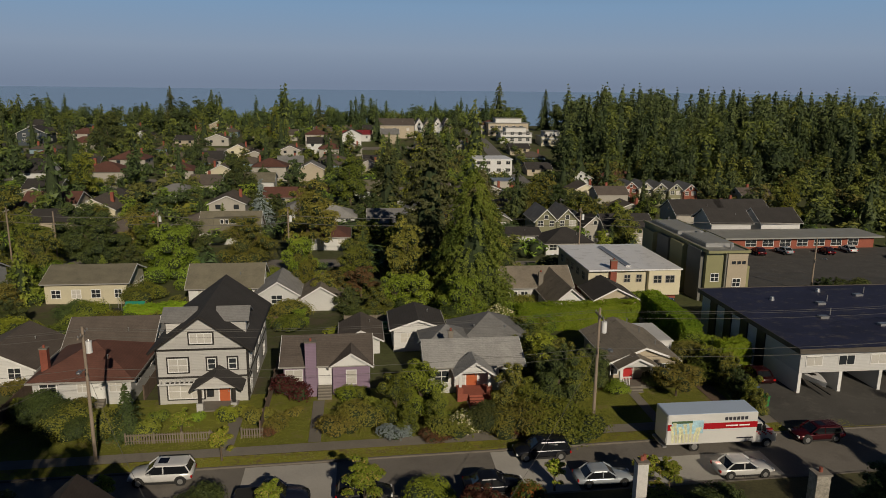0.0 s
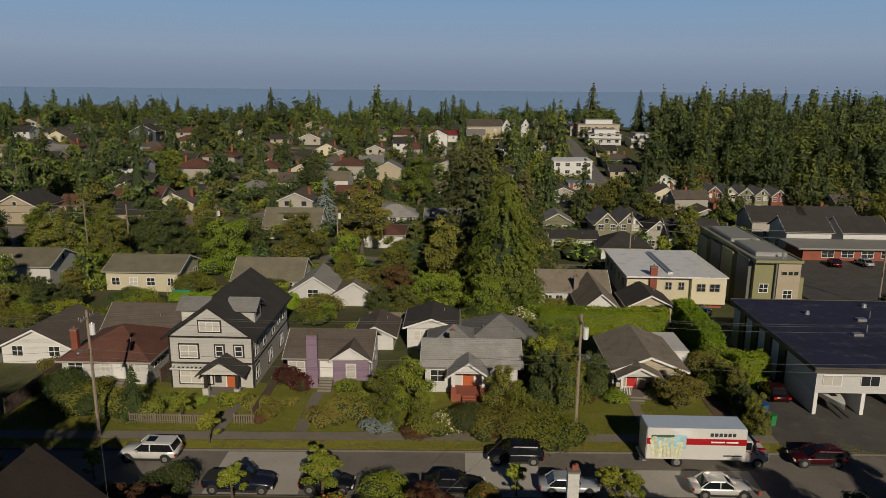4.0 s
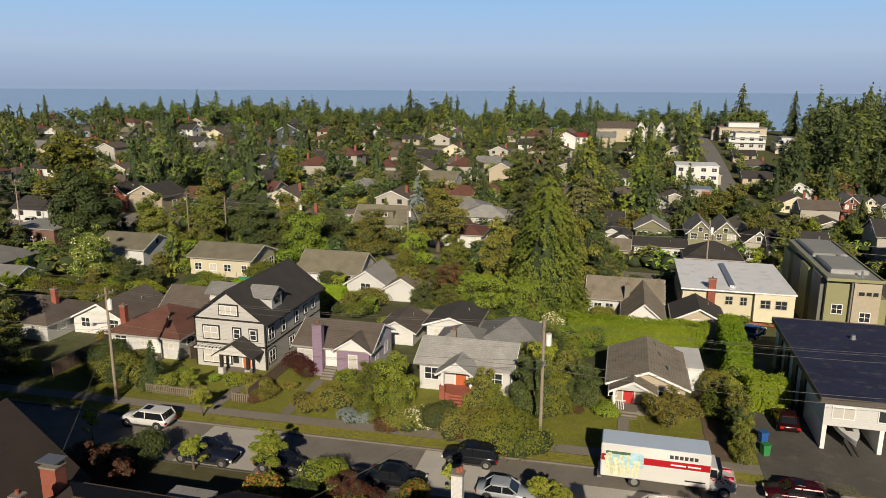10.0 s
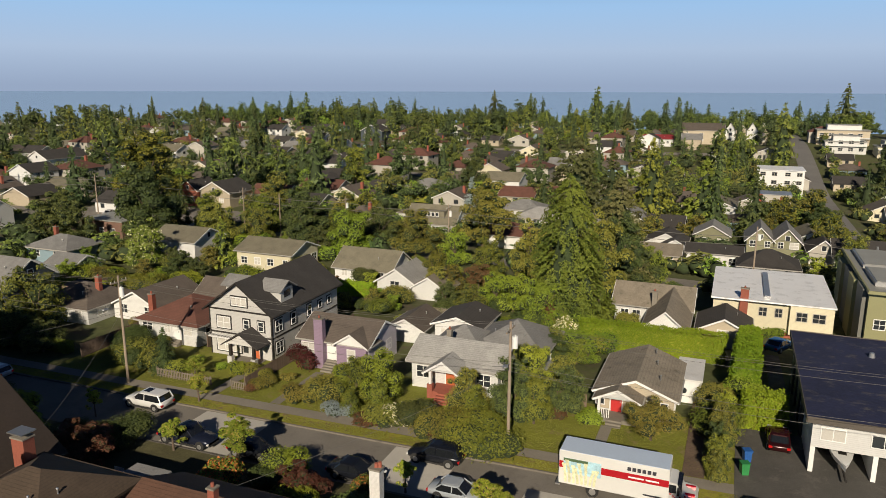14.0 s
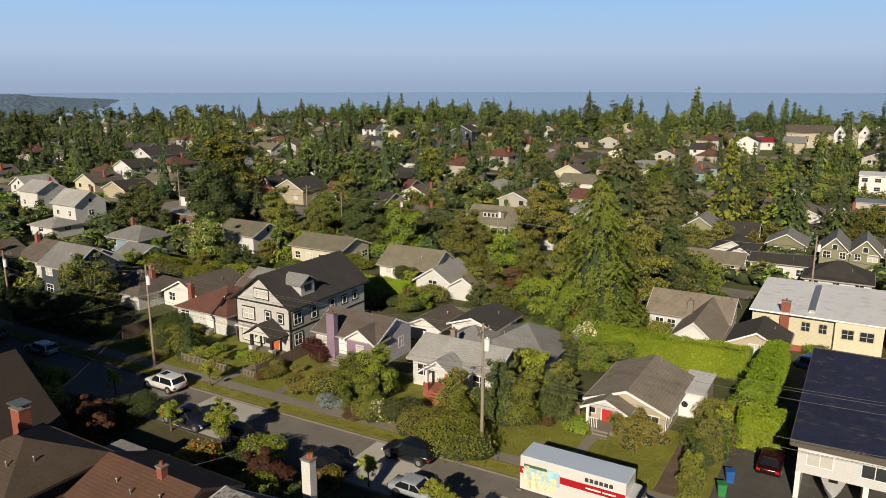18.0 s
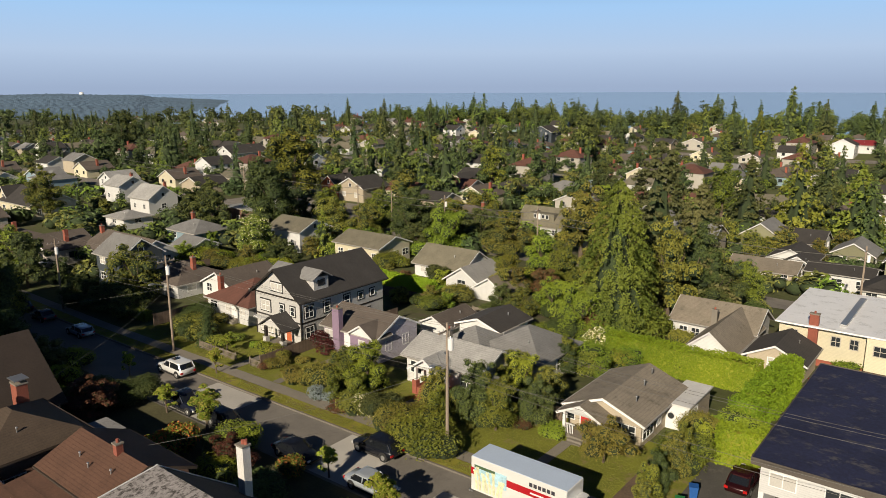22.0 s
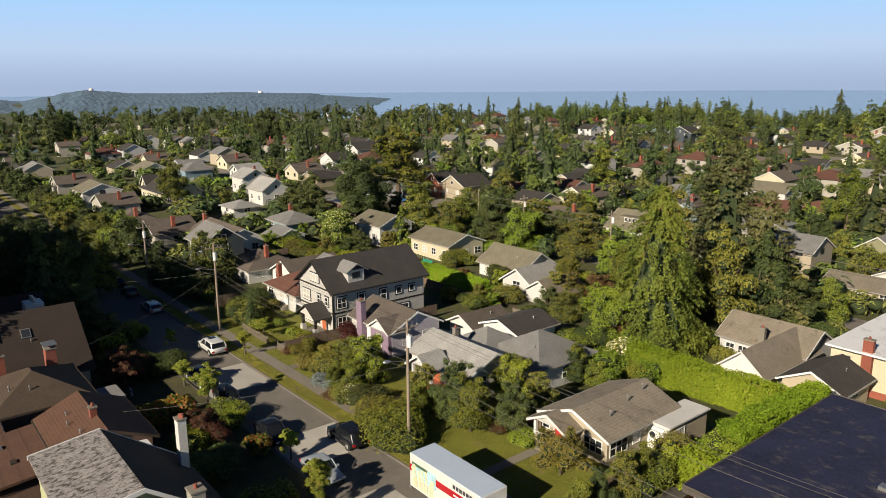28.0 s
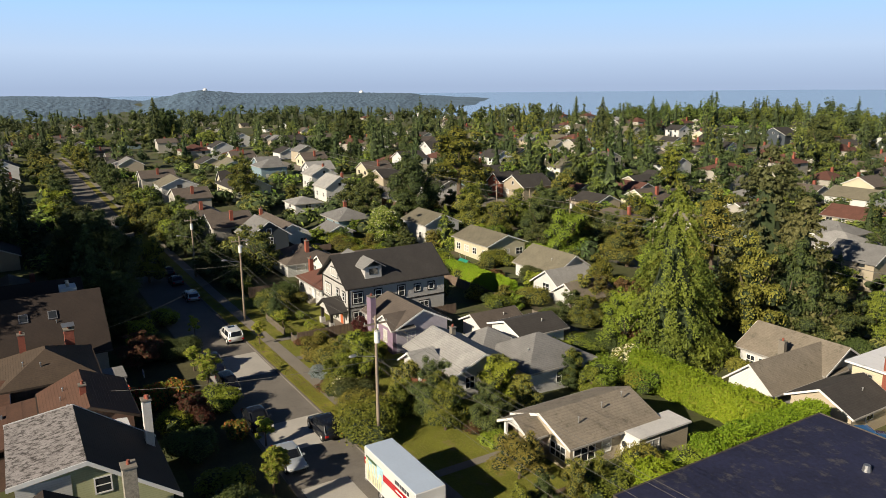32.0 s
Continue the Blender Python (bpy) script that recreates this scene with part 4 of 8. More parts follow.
tagged(sheet("side_lawn", span(36.6, 42.2, 1.4), span(70.5, 80, 2), lambda x, y: ground_z(x, y) + 0.09 + 0.04 * noise.noise(Vector((x, y, 8))), LAWN), "strip of sunlit lawn beside the hedge", "lawn")
driveway = tagged(sheet("driveway", span(38.4, 95, 6), span(KERB1 + 0.2, 69.4, 3), lambda x, y: ground_z(x, y) + 0.06, TARMAC), "dark asphalt parking lot before the carport", "driveway")
tagged(sheet("side_drive", [41.6, 43.2], span(72, 95, 4), lambda x, y: ground_z(x, y) + 0.07, TARMAC), "asphalt drive beside the flat-roofed building", "driveway")
for x0, x1, y0, y1 in ((-4.6, -3.5, 59.0, 67.6), (10.5, 11.6, 59.0, 66.0), (-12.2, -11.0, 59.0, 66.0), (27.0, 28.0, 59, 65.5)):
    tagged(sheet("garden_path", [x0, x1], [y0, y1], lambda x, y: ground_z(x, y) + 0.085, CONCRETE), "narrow concrete garden path to the porch", "path")
tagged(sheet("dirt_drive", [34.5, 36.2], span(59, 74, 3), lambda x, y: ground_z(x, y) + 0.08, SOIL), "narrow bare-earth drive beside the lawn", "driveway")
for yy, x0, x1 in ((128.0, -330, 40), (238.0, -330, 62), (345.0, -330, 62)):
    tagged(sheet("road", span(x0, x1, 6), [yy, yy + 3, yy + 7], lambda x, y: ground_z(x, y) + 0.05, ASPHALT), "asphalt street between the blocks", "road")
tagged(sheet("road", [60, 63, 67], span(128, 470, 6), lambda x, y: ground_z(x, y) + 0.07, mat("far_asphalt", (0.16, 0.155, 0.15), 0.9, scale=0.1)), "straight street climbing toward the sea", "road")

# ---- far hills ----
# the haze of distance is put into this blue base colour
HILLS = mat("haze_tinted_forest", (0.105, 0.175, 0.255), 1.0, var=0.3, scale=0.008, fine=0.06, bump=0)
SKYLINE = ((40, -1.9), (48, -1.9), (49.5, -1.55), (51.3, -1.14), (55.7, -0.84), (58.5, -0.7), (60, -0.53), (62, -0.5), (65.4, -0.4), (69, -0.46), (72.6, -0.44), (74.5, -0.3), (75.7, -0.2), (77, -0.35), (78.2, -0.62), (80, -0.92), (81.4, -0.8), (83.3, -0.6), (88, -0.5), (96, -0.55), (108, -0.8))


def hill_range(name, label, dist, deep, lift, low, rough, seed, n=700, rows=40):
    """A wooded slope seen far off: its crest follows the skyline, its face is broken by gullies and tree tops."""
    hv, hf = [], []
    for j in range(rows):
        w = j / (rows - 1)
        for i in range(n + 1):
            deg = 44.6 + 63 * i / n
            a = radians(deg)
            d = dist + deep * w
            top = 30.5 + (dist + deep) * math.tan(radians(lerp_table(deg, SKYLINE) + lift))
            k = min(1.0, max(0.0, (deg - 46.5) / 4))
            z = low + (top - low) * w ** 0.75
            z += k * (rough * noise.noise(Vector((a * d / 9, d / 16, seed))) + 3.4 * rough * noise.noise(Vector((i * 0.07, j * 0.4, seed + 3))) * w * (1 - w))
            if j == rows - 1:
                z += k * rough * (0.8 * abs(noise.noise(Vector((i * 1.3, 0, seed + 9)))) + 1.2 * max(0.0, noise.noise(Vector((i * 0.31, 2, seed)))))
            hv.append((-math.sin(a) * d, math.cos(a) * d, z if j else -30))
    for j in range(rows - 1):
        for i in range(n):
            hf.append((j * (n + 1) + i, j * (n + 1) + i + 1, (j + 1) * (n + 1) + i + 1, (j + 1) * (n + 1) + i))
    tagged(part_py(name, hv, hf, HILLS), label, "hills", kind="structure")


hill_range("hill_backdrop", "distant forested hills with blue haze put into their colour", 1000, 1800, 0.0, -26, 1.9, 2)
for deg, d in ((75.4, 2700), (63.6, 2700)):
    a, z = radians(deg), 30.5 + 2700 * math.tan(radians(lerp_table(deg, SKYLINE)))
    wt = thing("water_tower", "white round water tower on the far hill", "water tower")
    wt.matrix_basis = pose(-math.sin(a) * d, math.cos(a) * d, z)
    part("tank", cyl(bmesh.new(), (0, 0, 0), (0, 0, 6), 8, 7, 14), WHITE, wt)
    part("roof", cyl(bmesh.new(), (0, 0, 6), (0, 0, 8), 7.2, 0.5, 14), WHITE, wt)

# ---- houses along the street ----
# big grey house
S_BIG = siding("pale_grey", (0.52, 0.51, 0.49))
BHX, BHY, BW, BD = -15.3, 76.0, 8.7, 14.6
big = place(thing("house", "three-storey grey house with black trim and dormers", "house"), BHX, BHY, 0, -0.7)
gable_parts(big, -BW / 2, BW / 2, -BD / 2, BD / 2, -0.5, 5.9, 9.1, "y", S_BIG, R_DARK, BLACKTRIM, 0.55)
part("wall_band", boxes((-BW / 2 - 0.04, BW / 2 + 0.04, -BD / 2 - 0.04, BD / 2 + 0.04, 2.75, 2.95), (-BW / 2 - 0.04, BW / 2 + 0.04, -BD / 2 - 0.05, -BD / 2, 5.6, 5.8)), BLACKTRIM, big)
for q in ((-BW / 2 - 0.05, -BW / 2 + 0.12), (BW / 2 - 0.12, BW / 2 + 0.05)):
    part("corner_board", boxes((*q, -BD / 2 - 0.05, -BD / 2 + 0.12, -0.3, 5.7)), BLACKTRIM, big)
def trimmed(face, u, z, w, h, p, pane):
    """A white sash set in a broad black surround."""
    k = 0.24
    if face == "f":
        q = (u - w / 2 - k, u + w / 2 + k, -BD / 2 - 0.045, -BD / 2, z - k, z + h + k)
    else:
        x = BW / 2 if face == "r" else -BW / 2
        q = (x - (0.045 if x < 0 else 0), x + (0.045 if x > 0 else 0), u - w / 2 - k, u + w / 2 + k, z - k, z + h + k)
    part("window_surround", boxes(q), BLACKTRIM, big)
    add_window(big, face, u, z, w, h, BW, BD, WHITE, p, pane, 0.05)


for u, z, w, h, p in ((-2.3, 3.5, 1.7, 1.25, 2), (0.9, 3.7, 0.65, 1.0, 1), (2.9, 3.7, 0.65, 1.0, 1), (-1.7, 0.7, 3.2, 1.45, 3), (0.0, 6.4, 2.0, 0.9, 3)):
    trimmed("f", u, z, w, h, p, BLIND if w > 1 else PANE)
for u, z, w, h in ((-6.0, 3.5, 1.2, 1.3), (-3.0, 3.5, 0.8, 1.3), (0.5, 3.5, 0.8, 1.3), (3.0, 3.8, 0.7, 0.8), (5.2, 3.8, 0.7, 0.8), (-6.0, 0.9, 1.2, 1.3), (-1.0, 0.9, 1.2, 1.2), (4.0, 0.9, 1.2, 1.2)):
    trimmed("r", u, z, w, h, 1 if w < 1 else 2, PANE)
    trimmed("l", u, z, w, h, 1 if w < 1 else 2, PANE)
for s in (-1, 1):
    dm = part("dormer", boxes((s * 1.3, s * 3.9, -4.6, -2.2, 6.3, 8.0)), S_BIG, big)
    bm = bmesh.new()
    prism(bm, [(-5.1, 7.75), (-3.4, 8.75), (-3.4, 8.9), (-5.1, 7.9)], 0, s * 0.9, s * 4.3)
    prism(bm, [(-1.7, 7.75), (-3.4, 8.75), (-3.4, 8.9), (-1.7, 7.9)], 0, s * 0.9, s * 4.3)
    part("dormer_roof", bm, R_GREY, dm)
    part("dormer_window", boxes((s * 3.9, s * 3.96, -4.0, -2.8, 6.9, 7.7)), PANE, dm)
# porch of the big house
po = part("porch", boxes((-0.2, 3.4, -BD / 2 - 2.2, -BD / 2, -0.4, 0.25)), CONCRETE, big)
bm = bmesh.new()
prism(bm, [(-0.9, 2.3), (1.6, 3.9), (1.6, 4.05), (-0.9, 2.45)], 1, -BD / 2 - 2.6, -BD / 2)
prism(bm, [(4.1, 2.3), (1.6, 3.9), (1.6, 4.05), (4.1, 2.45)], 1, -BD / 2 - 2.6, -BD / 2)
part("porch_roof", bm, R_DARK, po)
bm = bmesh.new()
prism(bm, [(-0.4, 2.5), (3.6, 2.5), (1.6, 3.75)], 1, -BD / 2 - 2.2, -BD / 2 - 2.1)
part("porch_gable", bm, S_BIG, po)
for u in (0.0, 3.2):
    part("column", boxes((u - 0.16, u + 0.16, -BD / 2 - 2.15, -BD / 2 - 1.83, 0.25, 2.6)), BLACKTRIM, po)
    part("column_base", boxes((u - 0.3, u + 0.3, -BD / 2 - 2.3, -BD / 2 - 1.7, -0.4, 1.0)), S_BIG, po)
add_door(big, 2.0, 0.25, DOOR_ORANGE, BW, BD, 1.0)
add_window(big, "f", 0.6, 0.8, 0.5, 1.1, BW, BD, BLACKTRIM, 1)
part("trellis", boxes(*[(-4.0 + 0.45 * i, -3.9 + 0.45 * i, -BD / 2 - 0.7, -BD / 2, 2.45, 2.58) for i in range(9)], (-4.2, 0.0, -BD / 2 - 0.7, -BD / 2 - 0.58, 2.33, 2.46)), WHITE, big)

# purple house
PW, PD = 8.6, 7.0
pur = place(thing("house", "single-storey purple house with brown roof", "house"), -3.3, 72.9, 0, -0.2)
gable_parts(pur, -PW / 2, PW / 2, -PD / 2, PD / 2, -0.8, 3.0, 4.75, "x", S_PURPLE, R_BROWN, WHITE, 0.4)
gable_parts(pur, 0.6, 4.3, -PD / 2 - 0.5, -PD / 2 + 2.0, -0.8, 3.0, 4.2, "y", S_PURPLE, R_BROWN, WHITE, 0.35, ("bay_wall", "bay_roof", "bay_fascia"))
bm = bmesh.new()
prism(bm, [(-PD / 2, -0.8), (PD / 2, -0.8), (PD / 2, 3.0), (0, 4.72), (-PD / 2, 3.0)], 0, PW / 2, PW / 2 + 0.04)
part("side_wall", bm, siding("lavender", (0.5, 0.47, 0.55)), pur)
bm = bmesh.new()
prism(bm, [(0.5, 2.95), (4.4, 2.95), (2.45, 4.12)], 1, -PD / 2 - 0.57, -PD / 2 - 0.51)
part("gable_board", bm, WHITE, pur)
add_chimney(pur, -1.55, -PD / 2 - 0.35, -0.8, 5.5, S_PURPLE, 1.1, 0.7)
add_window(pur, "f", -3.3, 0.9, 1.6, 1.5, PW, PD, WHITE, 2, BLIND)
add_window(pur, "f", 2.45, 1.0, 0.9, 1.4, PW, PD, WHITE, 1, BLIND, 0.5)
for u in (-1.5, 1.5):
    add_window(pur, "r", u, 1.0, 1.0, 1.2, PW, PD)
    add_window(pur, "l", u, 1.0, 1.0, 1.2, PW, PD)
add_door(pur, -0.2, 0.75, DOOR_WHITE, PW, PD, 1.1, 2.1)
add_stair(pur, -0.2, 1.4, -PD / 2, 0.75, 5, CONCRETE)

# grey bungalow with porch
GW, GD = 9.4, 6.6
gry = place(thing("house", "white bungalow with weathered grey shingle roof", "house"), 11.6, 71.2, 0, 0.0)
gable_parts(gry, -GW / 2, GW / 2, -GD / 2, GD / 2, -0.8, 2.85, 4.3, "x", S_WHITE, R_LIGHT, WHITE, 0.5)
gable_parts(gry, -1.9, 1.3, -GD / 2 - 2.2, -GD / 2, 2.75, 2.8, 3.9, "y", S_WHITE, R_LIGHT, WHITE, 0.45, ("porch_gable", "porch_roof", "porch_fascia"))
for u in (-1.75, 1.15):
    part("column", boxes((u - 0.14, u + 0.14, -GD / 2 - 2.15, -GD / 2 - 1.87, 0.6, 2.8)), WHITE, gry)
    part("pier", boxes((u - 0.28, u + 0.28, -GD / 2 - 2.3, -GD / 2 - 1.75, -0.6, 1.3)), BRICK, gry)
part("porch_floor", boxes((-1.9, 1.3, -GD / 2 - 2.2, -GD / 2, -0.6, 0.6)), BRICK, gry)
add_stair(gry, -0.2, 1.4, -GD / 2 - 2.2, 0.6, 4, BRICK)
add_door(gry, -0.3, 0.6, DOOR_ORANGE, GW, GD, 1.1)
for u in (-3.4, 3.2):
    add_window(gry, "f", u, 1.0, 1.4, 1.2, GW, GD)
for u in (-1.6, 1.6):
    add_window(gry, "r", u, 1.0, 1.0, 1.2, GW, GD)
    add_window(gry, "l", u, 1.0, 1.0, 1.2, GW, GD)
add_chimney(gry, -2.0, 0.6, 3.0, 5.0, CONCRETE, 0.5, 0.5)
mid = place(thing("house_extension", "small middle block with grey hip roof", "house"), 9.7, 76.4, 0, -0.2)
hip_parts(mid, -2.6, 2.6, -2.6, 2.6, -1.0, 2.8, 4.5, S_WHITE, R_GREY, WHITE, 0.4)
rear = place(thing("house_extension", "rear block with dark grey hip roof", "house"), 15.0, 79.2, 0, -0.4)
rr = hip_parts(rear, -4.0, 4.0, -4.2, 4.2, -1.0, 2.7, 5.1, S_WHITE, R_GREY, WHITE, 0.4)
add_window(rear, "r", 0, 0.9, 1.2, 1.2, 8.0, 8.4)
add_vents(rr, [(-2.0, -2.0, 3.9), (1.5, -2.4, 3.8)])

# brown bungalow with flat annex
RW, RD = 6.9, 9.4
brn = place(thing("house", "tan bungalow with mossy brown shingle roof", "house"), 29.6, 72.8, 0, 0.15)
rf = gable_parts(brn, -RW / 2, RW / 2, -RD / 2, RD / 2, -0.8, 2.45, 3.8, "y", S_TAN, R_TAUPE, WHITE, 0.45)
add_vents(rf, [(1.4, 0.5, 3.7), (1.0, 3.2, 3.9), (2.0, -2.6, 3.4)])
gable_parts(brn, -RW / 2 + 0.3, -RW / 2 + 3.9, -RD / 2 - 1.7, -RD / 2, 2.35, 2.4, 3.3, "y", S_WHITE, R_TAUPE, WHITE, 0.4, ("porch_gable", "porch_roof", "porch_fascia"))
for u in (-RW / 2 + 0.4, -RW / 2 + 3.7):
    part("column", boxes((u - 0.12, u + 0.12, -RD / 2 - 1.65, -RD / 2 - 1.4, 0.0, 2.4)), WHITE, brn)
part("porch_floor", boxes((-RW / 2 + 0.2, -RW / 2 + 4.0, -RD / 2 - 1.75, -RD / 2, -0.6, 0.4)), CONCRETE, brn)
rl = part("railing", boxes((-RW / 2 + 0.4, -RW / 2 + 1.5, -RD / 2 - 1.72, -RD / 2 - 1.63, 1.25, 1.33)), WHITE, brn)
for i in range(6):
    part("baluster", boxes((-RW / 2 + 0.5 + 0.16 * i, -RW / 2 + 0.55 + 0.16 * i, -RD / 2 - 1.7, -RD / 2 - 1.65, 0.4, 1.25)), WHITE, rl)
add_stair(brn, -1.6, 1.4, -RD / 2 - 1.75, 0.4, 3, CONCRETE)
add_door(brn, -1.7, 0.4, DOOR_RED, RW, RD, 1.0)
add_window(brn, "f", 2.0, 0.8, 1.8, 1.1, RW, RD, WHITE, 3)
add_window(brn, "f", -3.2, 1.0, 0.7, 1.1, RW, RD, WHITE, 1)
add_window(brn, "r", -3.2, 0.7, 2.2, 1.3, RW, RD, WHITE, 3)
add_window(brn, "r", -0.8, 0.9, 0.9, 1.2, RW, RD, WHITE, 1, BLIND)
add_window(brn, "l", -2, 0.9, 1.2, 1.1, RW, RD)
ann = place(thing("house_annex", "flat-roofed white annex with round window", "house"), 33.95, 76.6, 0, 0.1)
part("wall", boxes((-1.1, 1.1, -2.9, 2.9, -0.8, 2.35)), S_TAN, ann)
part("front_wall", boxes((-1.15, 1.15, -2.96, -2.9, -0.8, 2.45)), WHITE, ann)
part("roof", boxes((-1.3, 1.3, -3.1, 3.1, 2.35, 2.5)), mat("white_roof", (0.66, 0.65, 0.63), 0.5, var=0.15), ann)
add_window(ann, "r", -1.4, 0.6, 1.5, 1.25, 2.2, 5.8, WHITE, 2, BLIND)
bm = bmesh.new()
cyl(bm, (-0.4, -2.94, 1.3), (-0.4, -3.02, 1.3), 0.38, 0.38, 16)
rw = part("round_window", bm, WHITE, ann)
bm = bmesh.new()
cyl(bm, (-0.4, -3.0, 1.3), (-0.4, -3.04, 1.3), 0.3, 0.3, 16)
part("pane", bm, PANE, rw)

# red-brown hip house beside the big house
red = house(-27.0, 74.3, 0, 9.2, 9.6, 2.5, 4.9, "x", S_WHITE, R_RED, "white house with red-brown hip roof", z=-0.6, hip=True, door=(1.4, DOOR_WHITE), wins=3)
red2 = house(-28.0, 84.0, 0, 9, 7, 2.3, 4.6, "x", S_WHITE, R_BROWN, "white house with dark brown gable roof", z=-1.0)
add_chimney(red, -3.9, -3.0, 1.0, 5.2, BRICK)
house(-47.5, 76.0, 0, 10, 9, 2.5, 4.8, "x", S_WHITE, R_BROWN, "white bungalow with brown hip roof", z=-1.4, hip=True, wins=3, chimney=(2.5, 0))
house(-38.0, 80.0, 0, 8, 9, 2.4, 4.4, "y", S_WHITE, R_BROWN, "small white house with brown gable roof", z=-1.4)
house(-56.9, 72.0, 0, 7.6, 7.2, 5.5, 8.0, "x", S_NAVY, R_GREY, "dark navy two-storey house with grey gable roof", z=-1.1, storeys=2)
house(-70.5, 79.5, 0, 17, 9, 3.0, 5.4, "x", S_WHITE, R_BROWN, "long low house with brown roof", z=-1.2, wins=3, chimney=(-8.0, -1))

# flat-roofed apartment building with carport
BFX0, BFX1, BFY0, BFY1, BFZ = 43.3, 80.0, 62.6, 84.6, 5.3
apt = place(thing("apartment_building", "white apartment block with dark flat tar roof over carports", "building"), 0, 0, 0, 0)
TAR = mat("tar_roof", (0.016, 0.018, 0.047), 0.7, var=0.5, scale=0.3, fine=3, stain=(0.07, 0.066, 0.075), stain_at=0.6, stretch=(0.9, 1.2, 1.0), bump=0.3)
part("wall", boxes((BFX0 + 0.5, BFX1, BFY0 + 6.5, BFY1 - 0.4, -0.6, BFZ - 0.3)), S_WHITE, apt)
part("upper_wall", boxes((BFX0 + 0.5, BFX1, BFY0 + 0.6, BFY0 + 6.5, 2.6, BFZ - 0.3)), S_WHITE, apt)
rf = part("roof", boxes((BFX0, BFX1 + 0.4, BFY0, BFY1, BFZ - 0.3, BFZ)), TAR, apt)
part("roof_edge", boxes((BFX0 - 0.06, BFX0, BFY0, BFY1, BFZ - 0.45, BFZ + 0.08), (BFX0, BFX1, BFY0 - 0.06, BFY0, BFZ - 0.45, BFZ + 0.08), (BFX0, BFX1, BFY1, BFY1 + 0.06, BFZ - 0.45, BFZ + 0.08)), mat("roof_fascia", (0.1, 0.085, 0.07), 0.7, var=0.2), rf)
for i in range(9):
    x = BFX0 + 0.5 + 4.4 * i
    part("carport_pier", boxes((x, x + 0.35, BFY0 + 0.6, BFY0 + 6.5, -0.3, 2.6)), WHITE, apt)
for i in range(10):
    x = BFX0 + 2.0 + 3.5 * i
    w = part("window", boxes((x - 0.9, x + 0.9, BFY0 + 0.54, BFY0 + 0.6, 3.3, 4.4)), WHITE, apt)
    part("pane", boxes((x - 0.82, x - 0.03, BFY0 + 0.52, BFY0 + 0.56, 3.38, 4.32), (x + 0.03, x + 0.82, BFY0 + 0.52, BFY0 + 0.56, 3.38, 4.32)), BLIND if i % 2 == 0 else PANE, w)
# black strips on the side wall stand in for shaded gaps between white panels
for i in range(4):
    y = BFY0 + 6.9 + 3.6 * i
    part("wall_panel", boxes((BFX0 + 0.3, BFX0 + 0.5, y, y + 1.5, -0.2, BFZ - 0.4)), BLACKTRIM, apt)
for x, y in ((52, 72), (57, 69), (60, 69.5), (55, 77), (66, 74), (62, 80)):
    part("roof_vent", boxes((x - 0.5, x + 0.5, y - 0.35, y + 0.35, BFZ, BFZ + 0.25)), METAL, rf)
    bm = bmesh.new()
    cyl(bm, (x + 1.5, y + 1, BFZ), (x + 1.5, y + 1, BFZ + 0.8), 0.07, 0.07, 6)
    part("vent_pipe", bm, METAL, rf)

part("skylight_curb", boxes((70.2, 73.4, 74.0, 75.6, BFZ, BFZ + 0.9)), WHITE, rf)
for x, y in ((50, 79), (64, 66), (70, 70), (58, 82)):
    v = part("turbine_vent", cyl(bmesh.new(), (x, y, BFZ), (x, y, BFZ + 0.45), 0.3, 0.22, 10) or boxes((x - 0.25, x + 0.25, y - 0.25, y + 0.25, BFZ, BFZ + 0.45)), METAL, rf)

# cream apartment building with white roof
aw = place(thing("apartment_building", "cream apartment building with white flat roof and brick base", "building"), 42.4, 112.4, 0, -1.6)
part("wall", boxes((-7.2, 7.2, -8.4, 8.4, 0.5, 4.5)), S_CREAM, aw)
part("brick_base", boxes((-7.1, 7.1, -8.3, 8.3, -2.5, 0.5)), BRICK, aw)
part("bay", boxes((2.2, 7.3, -9.2, -8.4, 0.5, 4.5)), S_CREAM, aw)
rf = part("roof", boxes((-7.5, 7.5, -9.4, 8.6, 4.5, 4.7)), mat("white_membrane", (0.74, 0.74, 0.75), 0.4, var=0.08, scale=0.3, stain=(0.6, 0.6, 0.6)), aw)
part("roof_hatch", boxes((-0.9, -0.2, -7.5, 6, 4.7, 5.0)), METAL, rf)
add_chimney(aw, -3.4, -8.7, -1.0, 6.0, BRICK, 1.0, 0.6)
for u, w in ((-5.6, 0.9), (-1.0, 0.9), (0.9, 0.8), (3.6, 1.2), (5.6, 1.4)):
    add_window(aw, "f", u, 2.5, w, 1.1, 14.4, 16.8, S_GREY, 2, PANE, 0.82 if u > 2 else 0.02)
for u in (-6, -3, 0, 3, 6):
    add_window(aw, "l", u, 2.5, 1.2, 1.1, 14.4, 16.8, S_GREY, 2)

# green-grey modern block
gm = place(thing("apartment_building", "tall green and tan modern apartment block", "building"), 56.0, 113.6, 0, -1.2)
S_OLIVEPANEL = mat("olive_panel", (0.27, 0.265, 0.135), 0.7, var=0.08, scale=0.3)
S_DARKPANEL = mat("grey_panel", (0.14, 0.14, 0.125), 0.7, var=0.1, scale=0.3)
MEMBRANE = mat("grey_membrane", (0.27, 0.27, 0.25), 0.6, var=0.15, scale=0.4)
part("wall", boxes((-3.1, 3.1, -12.0, 12.4, -1.5, 7.2)), S_OLIVEPANEL, gm)
